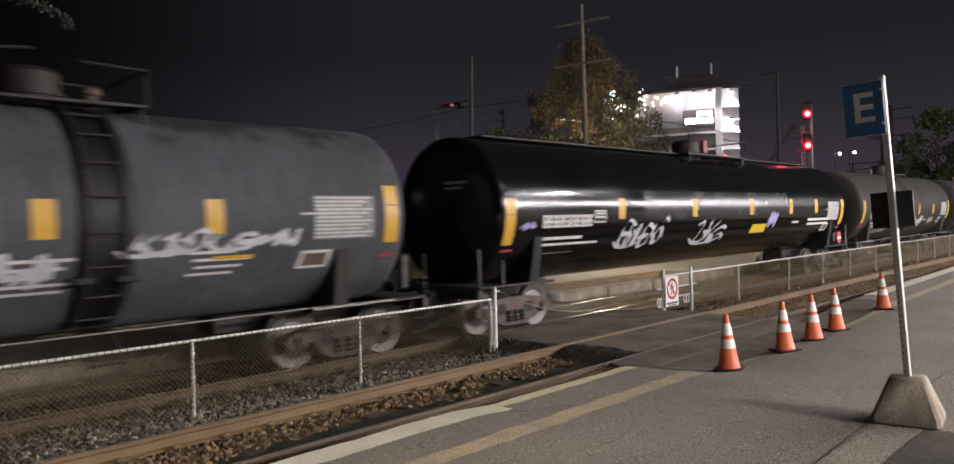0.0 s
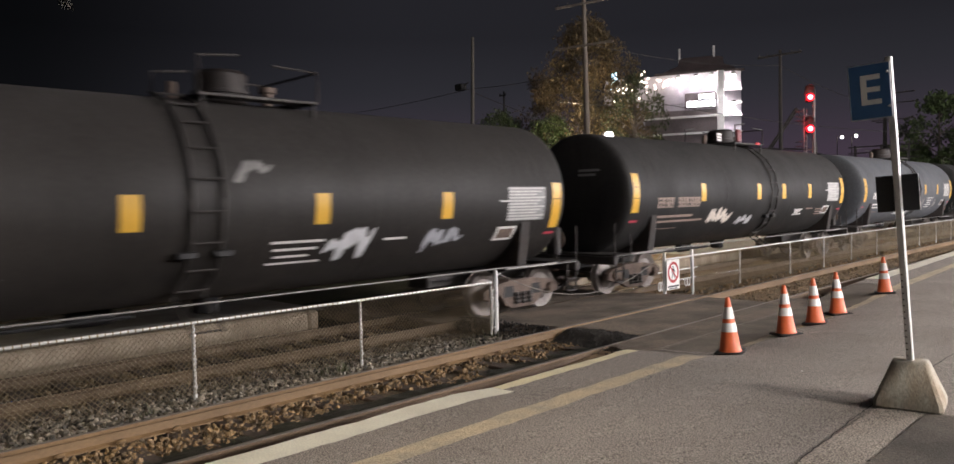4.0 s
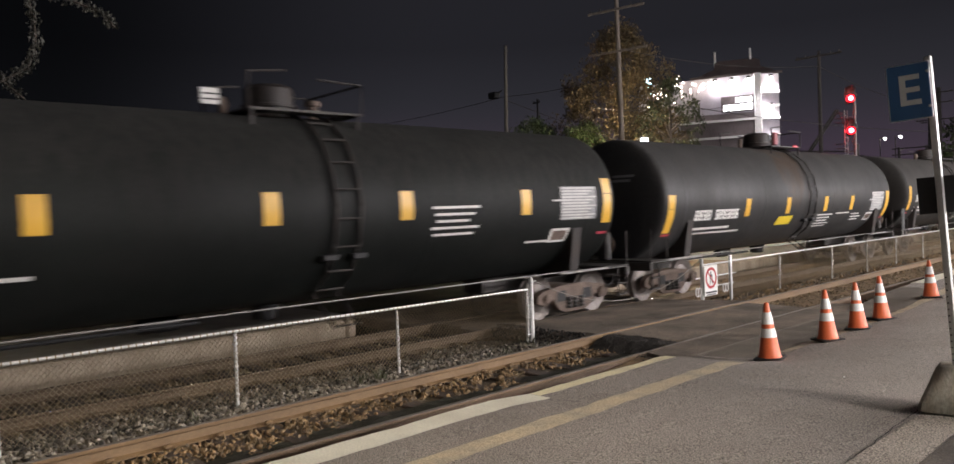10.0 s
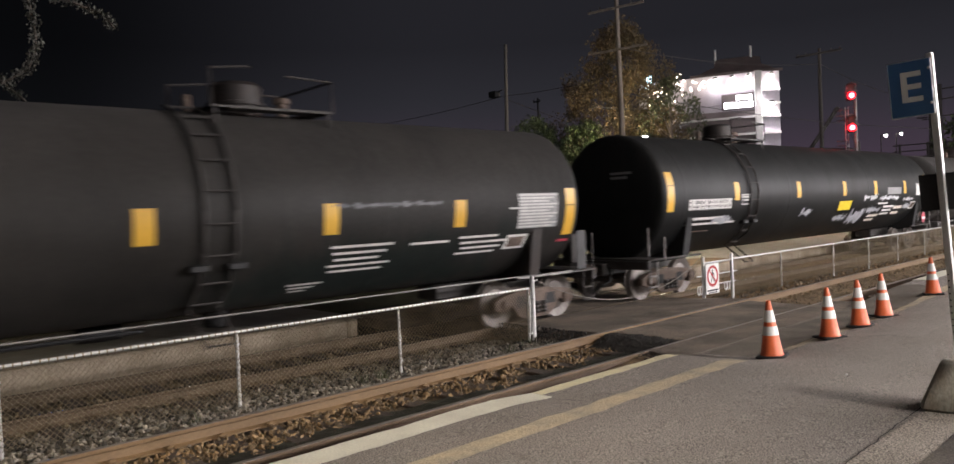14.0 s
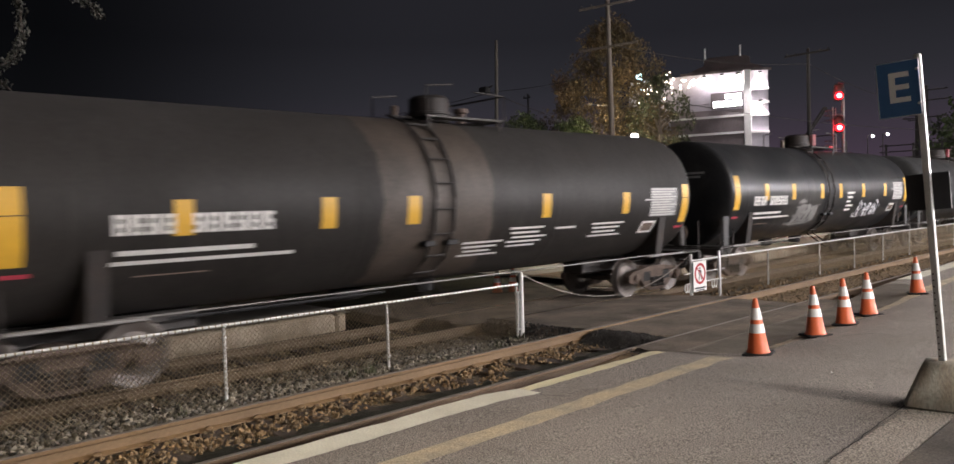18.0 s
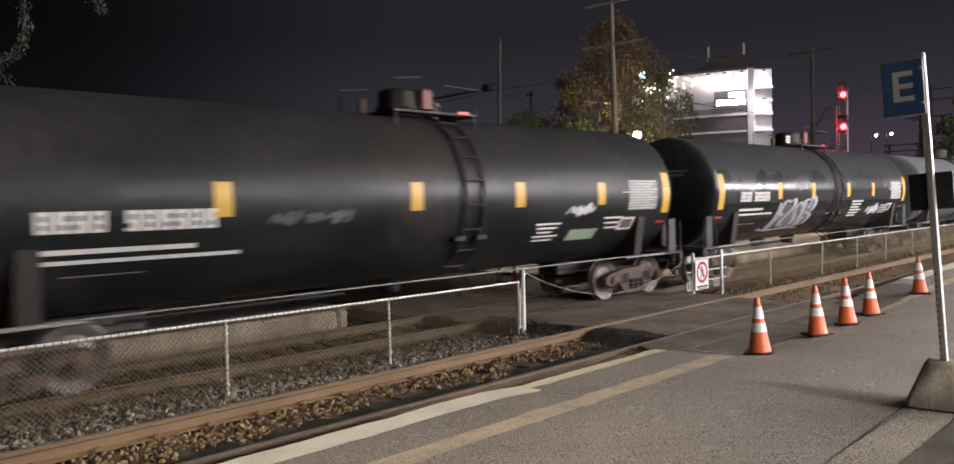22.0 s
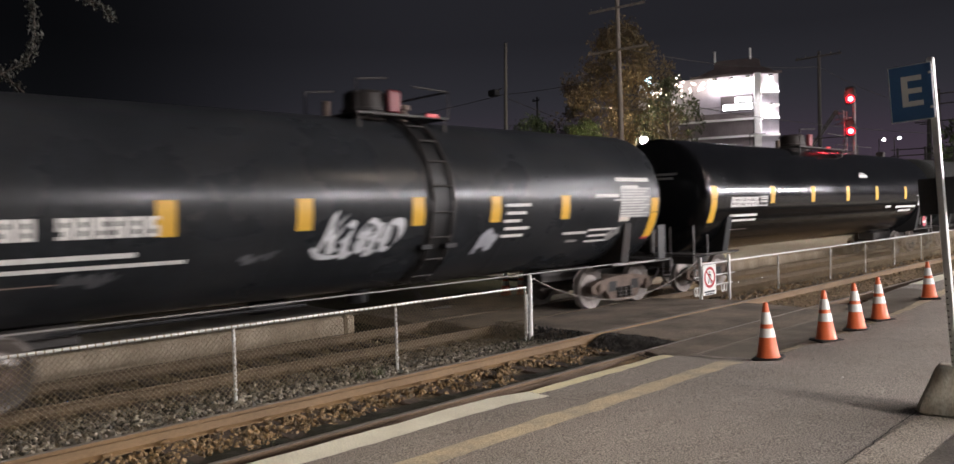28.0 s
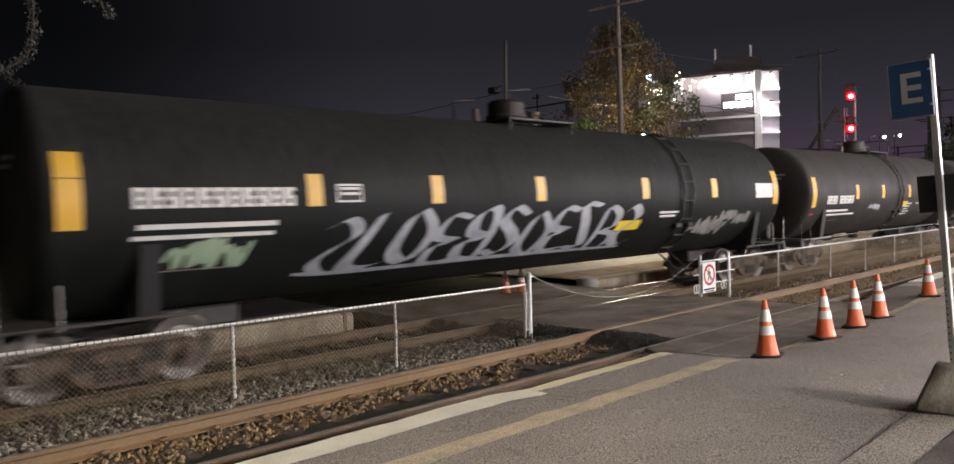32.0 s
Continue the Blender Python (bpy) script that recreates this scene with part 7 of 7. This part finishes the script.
        for s in (-1, 1):
            rail = part("end_rail", cached(("end_rail", R, half, s), lambda: Build().tube([(-0.3, s * (e + 0.2), top - 0.1), (-0.3, s * (e + 0.2), top + 0.63), (0.3, s * (e + 0.2), top + 0.63), (0.3, s * (e + 0.2), top - 0.1)], 0.014), DARK_STEEL), None, car, "thin rail at the end of the running board")
            if index == 1:
                part("red_reflector", cached(("red_reflector", R, half, s), lambda: Build().box(-0.16, 0.16, s * (e + 0.2) - 0.03, s * (e + 0.2) + 0.03, top + 0.63, top + 0.7, 0.01), RED_FLAG), None, rail, "bright red reflector")
    for kind, *a in extra:
        if kind in ("spray", "bubbles"):
            mat, y0_, y1_, v0, v1, seed, letters, wd = a
            strokes = spray(R, cz, y0_, y1_, v0, v1, seed, wd, letters) if kind == "spray" else bubbles(R, cz, y0_, y1_, v0, v1, letters, wd, seed)
            tag = part("graffiti", strokes[0], mat, car, "loose sprayed bubble lettering", smooth=0)
            for st in strokes[1:]:
                part("stroke", st, mat, tag, smooth=0)
        elif kind == "blot":
            mat, y0_, y1_, v0, v1, seed = a
            part("graffiti", scribble(R, cz, y0_, y1_, v0, v1, seed), mat, car, "ragged patch of spray paint", smooth=0)
        elif kind == "lines":
            mat, y0_, y1_, v, count, pitch, wd = a
            for k in range(count):
                part("stencil_line", patch(R, cz, y0_ + 0.04 * (k % 2), y1_ - 0.13 * (k % 3), v - pitch * k - wd, v - pitch * k, 0.0055, 0, 1), mat, car)
        elif kind == "panel":
            mat, y0_, y1_, v0, v1, slant, lab = a
            part("panel_decal", patch(R, cz, y0_, y1_, v0, v1, 0.003 if mat is SCUFF else 0.006, slant, 10), mat, car, lab)
        elif kind == "band":
            y0_, y1_, a0, a1 = a
            n, vs = 36, []
            for i in range(n + 1):
                g = a0 + (a1 - a0) * i / n
                for k in range(5):
                    yy = y0_ + (y1_ - y0_) * k / 4 + (0.07 * hash2(i * 0.5, k + index) if k in (0, 4) else 0)
                    vs.append(skin(R, cz, yy, R * g, 0.0025))
            b = Build().add(vs, [(5 * i + k, 5 * i + k + 1, 5 * i + k + 6, 5 * i + k + 5) for i in range(n) for k in range(4)])
            part("rust_band", b, RUST_BAND, car, "rust-brown weathered band round the tank")
        elif kind == "octagon":
            y_, v_ = a
            c = skin(R, cz, y_, v_, 0.0)
            part("round_marker", Build().lathe([(0.23, 0), (0.23, 0.012)], 8, pose(1.5, y_, 1.3, 0, 90, 0)), RED_TAPE, car, "small red octagonal marker")
            part("marker_bar", Build().box(1.513, 1.517, y_ - 0.19, y_ + 0.19, 1.23, 1.33), STENCIL, car)
    return car, (left + right) / 2


def head_bars(R, cz, half, s):
    b = Build()
    for i, (w, z) in enumerate(((0.62, 0.56), (0.5, 0.45))):
        vs = []
        n = 8
        for k in range(n + 1):
            x = 0.15 + w * k / n
            for zz in (z, z + 0.06):
                rr = min(0.999, math.hypot(x, zz) / R)
                yy = half + HEAD_START + HEAD_DEPTH * (1 - rr ** 3) ** 0.333 + 0.006
                vs.append((x, s * yy, cz + zz))
        f = [(2 * k, 2 * k + 1, 2 * k + 3, 2 * k + 2) for k in range(n)]
        b.add(vs, f if s > 0 else [q[::-1] for q in f])
    return b


STD = (-3.6, -1.1, 1.8, 4.2)
CARS = []


def build_train():
    def car(*a, **k):
        CARS.append(tank_car(len(CARS), *a, **k))
    car(-6.5, 7.7, "pale", "weathered grey tank car with sprayed lettering on its side", (-3.6, -1.0, 1.9, 4.0), 2.6, rails=True,
        extra=(("spray", SPRAY_WHITE, 2.8, 4.4, -0.5, -0.2, 1, 5, 0.06), ("blot", SPRAY_WHITE, 4.4, 5.4, -0.5, -0.2, 2), ("blot", SPRAY_WHITE, 0.6, 2.0, -0.9, -0.4, 3), ("panel", YELLOW_DECAL, 4.0, 4.6, -0.62, -0.56, 0, "thin dull yellow bar")))
    car(10.6, 29.5, "black", "glossy black long tank car with grey graffiti", (-5.5, -2.0, 1.5, 4.5, 6.75), None, low=0.24, mark=(-8.4, -6.65), rails=False, big=True,
        extra=(("spray", SPRAY_WHITE, -5.5, -3.6, -0.98, -0.28, 11, 4, 0.07), ("spray", SPRAY_WHITE, -1.8, -0.45, -1.05, -0.32, 12, 2, 0.08), ("panel", SCUFF, -4.5, 4.3, -0.26, 0.44, 0, "scuffed dusty band of paint"), ("panel", YELLOW_PANEL, 1.68, 2.72, -0.83, -0.54, 0.1, "bright yellow panel"), ("blot", SPRAY_LILAC, 2.8, 3.5, -0.7, -0.12, 13), ("blot", SPRAY_LILAC, -9.15, -8.55, -0.44, -0.24, 14), ("lines", STENCIL, 4.75, 5.3, -0.5, 1, 0.1, 0.07), ("lines", STENCIL, 6.1, 8.2, -0.42, 2, 0.16, 0.09), ("octagon", 9.15, 0)))
    car(32.18, 46.27, "footed", "brownish grey tank car with faded stencils", (-3.53, -1.61, 1.25, 3.88), -0.6, low=0.24,
        extra=(("blot", SPRAY_WHITE, 1.42, 2.3, -1.1, -0.5, 21), ("blot", SPRAY, 3.4, 4.3, -1.1, -0.58, 22), ("spray", SPRAY, -4.9, -3.2, -1.28, -0.87, 23, 5, 0.04), ("blot", SPRAY_SOFT, -0.2, 0.4, 0.2, 0.7, 24)))
    car(49.27, 63.5, "charcoal", "charcoal tank car with brown faded marking and tags", (-3.75, -0.21, 1.66, 3.87), 0.8, mark_mat=STENCIL_RUST,
        extra=(("blot", STENCIL_TAN, -3.2, -1.95, -0.95, -0.45, 31), ("blot", SPRAY_WHITE, -1.3, -0.4, -1.05, -0.72, 32)))
    car(66.3, 80.41, "midgrey", "plain grey tank car with white bubble graffiti", (-3.96, -1.05, 1.97, 4.26), 0.66,
        extra=(("bubbles", SPRAY_WHITE, -1.9, 0.45, -1.15, -0.38, 18, (5, 2, 1, 4, 2), 0.115), ("blot", SPRAY_SOFT, 1.65, 2.1, -1.0, -0.45, 42), ("blot", SPRAY_SOFT, 4.0, 4.5, -1.1, -0.5, 44)))
    car(83.21, 97.58, "green", "greenish black tank car with clean white stencils", (-3.52, -0.57, 1.84, 4.69), 0.68)
    car(100.11, 114.5, "rusted", "charcoal tank car with a bright yellow panel", (-3.42, -0.94, 1.74, 3.89), 0.63, low=0.4,
        extra=(("panel", YELLOW_PANEL, -1.5, -0.55, -0.9, -0.62, 0.3, "bright yellow panel"),))
    car(117.11, 130.7, "mossy", "charcoal tank car with dusty streaks", (-3.3, -1.48, 1.24, 3.84), -0.5, low=0.24, extra=(("blot", SPRAY_DIM, 1.2, 3.5, -0.02, 0.06, 51),))
    car(134.35, 153.1, "sooty", "long sooty black tank car covered in white tags", (-6.25, -2.5, 0.95, 3.75, 6.8), -5.4, low=-0.08, mark=(-8.6, -6.5), rails=False,
        extra=(("panel", YELLOW_PANEL, 0.6, 1.62, -0.68, -0.36, 0.1, "bright yellow panel"), ("blot", SPRAY, 0.6, 1.6, -1.12, -0.8, 61), ("blot", SPRAY, 1.85, 3.05, -1.38, -0.58, 62), ("blot", SPRAY_WHITE, 2.7, 3.85, -0.4, -0.16, 63),
               ("blot", SPRAY_WHITE, 4.1, 6.3, -0.42, -0.22, 64), ("lines", STENCIL, 4.14, 5.12, -0.49, 1, 0.1, 0.06), ("blot", SPRAY, 3.3, 4.55, -0.9, -0.6, 65), ("lines", STENCIL_TAN, 3.67, 4.69, -0.95, 2, 0.19, 0.11),
               ("lines", STENCIL, 4.81, 5.9, -0.62, 3, 0.15, 0.08), ("lines", STENCIL_TAN, 5.94, 6.88, -0.66, 2, 0.24, 0.12), ("panel", STENCIL_DIM, 4.94, 6.37, -0.19, 0.06, 0, "faint grey stencilled ground"),
               ("blot", SPRAY_WHITE, 6.75, 7.9, -0.48, -0.32, 66), ("blot", SPRAY, 6.9, 7.8, -0.8, -0.58, 67), ("panel", STENCIL, 8.1, 9.3, -0.28, 0.12, 0, "white data panel"), ("lines", STENCIL, 8.1, 8.65, 0.18, 1, 0.1, 0.04), ("blot", SPRAY, -7.4, -6.4, -0.85, -0.55, 68), ("blot", SPRAY, -2.2, -1.4, -0.8, -0.5, 69), ("octagon", 9.1, 0)))
    car(155.79, 170.22, "brown", "brownish grey tank car with a rust-brown centre band", (-5.22, -3.01, -1.36, 2.02, 4.71), -0.71, low=0.24, extra=(("band", -2.0, 0.5, -1.2, 1.5),))
    car(172.93, 187.13, "dusty", "slate-black tank car with pale grey tags", (-5.33, -3.5, -1.32, 0.25, 2.39, 4.66), -0.67,
        extra=(("bubbles", SPRAY_SOFT, -3.3, -1.5, -1.05, -0.45, 4, (1, 4, 2, 5, 3), 0.14), ("blot", SPRAY_SOFT, -3.0, -2.55, -0.42, -0.22, 73), ("spray", SPRAY_WHITE, 1.95, 4.1, -1.0, -0.35, 72, 5, 0.06), ("lines", STENCIL, 0.85, 1.5, -0.05, 5, 0.15, 0.07)))
    car(189.83, 203.97, "smeared", "greenish black tank car with small tags and stencils", (-3.84, -0.47, 2.05, 4.59), 0.81,
        extra=(("blot", SPRAY_DIM, -3.15, -1.7, -0.4, -0.18, 81), ("blot", SPRAY_WHITE, 3.5, 4.4, -0.48, -0.2, 82), ("panel", SPRAY_GREEN, 3.68, 4.6, -1.05, -0.78, 0.2, "pale yellow-green panel")))
    car(206.68, 221.3, "silvered", "dark slate tank car with large grey bubble graffiti", (-3.84, -1.44, 1.5, 3.86), 0.59, mark=(-6.26, -4.51),
        extra=(("panel", SPRAY_DIM, -4.1, -1.6, -1.2, -0.4, 0.7, "dim grey sprayed ground"), ("lines", STENCIL, 0.0, 0.3, -0.78, 1, 0.1, 0.04), ("bubbles", SPRAY, -4.2, -1.25, -1.27, -0.3, 12, (0, 1, 2, 2, 3, 4), 0.13), ("blot", SPRAY_WHITE, 3.62, 4.85, -1.0, -0.52, 92), ("lines", STENCIL, 4.95, 5.75, -0.6, 4, 0.1, 0.04), ("lines", STENCIL, 1.95, 3.0, -0.38, 6, 0.11, 0.06)))
    car(224.11, 238.14, "grey", "clean grey tank car with small white stencils", (-3.87, -1.65, 0.74, 3.64), -0.52, extra=(("lines", STENCIL, 0.95, 1.9, -0.24, 6, 0.11, 0.05),))
    car(240.82, 255.14, "slate", "dark slate tank car with white graffiti", (-3.84, -1.84, 0.28, 2.09, 4.05), 0.77, low=0.47,
        extra=(("spray", SPRAY_WHITE, -1.6, -0.25, -0.85, -0.2, 101, 4, 0.09), ("blot", SPRAY, 1.75, 2.2, -1.1, -0.4, 102), ("blot", SPRAY_DIM, -5.1, -4.35, -1.1, -0.85, 103), ("blot", SPRAY_DIM, -2.85, -2.25, -0.9, -0.65, 104), ("lines", STENCIL, 2.33, 3.03, -0.06, 5, 0.15, 0.06),
               ("lines", STENCIL, 5.77, 7.02, 0.47, 1, 0.1, 0.09), ("lines", STENCIL, 5.94, 6.57, 0.29, 1, 0.1, 0.09), ("lines", STENCIL, 5.0, 5.83, 0.1, 1, 0.1, 0.07), ("panel", STENCIL_TAN, 5.9, 6.27, -0.51, -0.37, 0, "small white plate"),
               ("blot", SPRAY_SOFT, 5.55, 6.05, -1.0, -0.6, 105), ("lines", STENCIL, 4.92, 5.9, -0.65, 3, 0.14, 0.05), ("lines", TABLE_INK, 4.1, 4.88, -0.69, 1, 0.1, 0.06), ("lines", SPRAY_SOFT, 4.3, 4.64, -0.88, 1, 0.1, 0.07)))
    car(257.8, 275.2, "black", "glossy black long tank car with clean stencils", (-5.45, -2.72, 0.05, 2.73, 5.8), None, low=0.24, mark=(-7.8, -6.28), rails=False, big=True,
        extra=(("panel", STENCIL, 4.95, 7.2, -0.59, -0.5, 0, "white stencil line"), ("panel", STENCIL, 5.4, 6.78, -0.74, -0.66, 0, "white stencil line"), ("panel", STENCIL, 3.8, 4.37, -0.56, -0.47, 0.4, "short white stencil line"), ("lines", STENCIL, 7.48, 7.95, -0.43, 2, 0.06, 0.03), ("panel", STENCIL, 1.38, 2.1, 0.56, 0.68, 0, "white stencil line"), ("panel", STENCIL, 1.5, 1.95, 0.7, 0.75, 0, "white stencil line"), ("octagon", 8.22, 0)))
    car(277.96, 296.11, "green", "long greenish black tank car with large grey bubble graffiti", (-5.82, -3.46, -0.85, 2.67, 5.7), 4.4, low=-0.14, mark=(-8.39, -6.12), rails=False,
        extra=(("bubbles", SPRAY, -5.75, 2.5, -1.25, -0.27, 22, (2, 0, 5, 1, 4, 2, 5, 1, 3, 4, 2), 0.15), ("blot", SPRAY_GREEN, -8.0, -6.85, -1.0, -0.47, 112), ("panel", YELLOW_PANEL, 1.7, 2.55, -0.84, -0.6, 0.4, "bright yellow panel"), ("blot", SPRAY_SOFT, 4.9, 6.6, -1.2, -0.6, 113), ("blot", SPRAY_SOFT, 6.2, 7.8, -0.9, -0.45, 114), ("lines", STENCIL, 3.3, 4.1, -0.42, 2, 0.09, 0.05), ("panel", STENCIL, 7.9, 8.9, -0.15, 0.25, 0, "white data panel")))
    car(298.93, 313.1, "brown", "brownish grey tank car with small tags", STD, 0.7, extra=(("blot", SPRAY, -2.4, -1.2, -0.7, -0.4, 121), ("panel", YELLOW_DECAL, 1.0, 1.7, -0.6, -0.4, 0.2, "dull yellow panel")))
    car(315.9, 330.0, "charcoal", "charcoal tank car near the end of the view", STD, 0.7)
    car(332.8, 346.9, "green", "greenish black tank car far down the line", STD, -0.7)


SPEED = (277.561, -52.805, 159.465, -174.742, 66.13)


def run(t):
    """Metres that the train has gone after t seconds."""
    return sum(c * (t / 32) ** (j + 1) for j, c in enumerate(SPEED)) + 0.038 * max(0.0, t - 29) ** 2 - 2.4 * max(0.0, t - 31.65) ** 2


def motions():
    for car, start in CARS:
        walk(car, [(t / 2, pose(T2X, start - run(t / 2), T2Z)) for t in range(0, 65)])
    starts = dict(CARS)
    for car, y, wheel, dy in WHEELSETS:
        # each wheelset rolls while its car is near the viewer
        rows = []
        for k in range(0, 535):
            t = k * 0.06
            if t <= 32 and -4 < starts[car] + y - run(t) < 34:
                rows.append((t, pose(0, dy, 0.457, math.degrees(run(t) / 0.457) % 360, 0, 0)))
        if rows:
            if rows[0][0] > 0:
                rows.insert(0, (0.0, rows[0][1]))
            if rows[-1][0] < 32:
                rows.append((32.0, rows[-1][1]))
            walk(wheel, rows)


build_ground()
build_track("track_near", 0.0, 0.0, RAIL_HEAD, (RAIL_RUST, RAIL_BROWN), "rusty railway track on dirty ballast beside the platform", [-3 + 0.56 * i for i in range(24)] + [15.3 + 0.56 * i for i in range(30)], RAIL_RUST)
build_track("track_far", T2X, T2Z, RAIL_SHINE, (RAIL_DARK, RAIL_DARK), "railway track under the passing train", [-3 + 0.56 * i for i in range(23)], RAIL_DARK)
build_stones()
build_crossing()
build_far_side()
build_weeds()
build_fences()
build_cones()
build_platform_sign()
build_station_lamps()
build_distance()
build_wires()
build_trees()
build_signal()
build_tower()
build_backdrop_houses()
build_station_name()
build_bell()
build_street_lamps()
build_sky()
build_train()
motions()
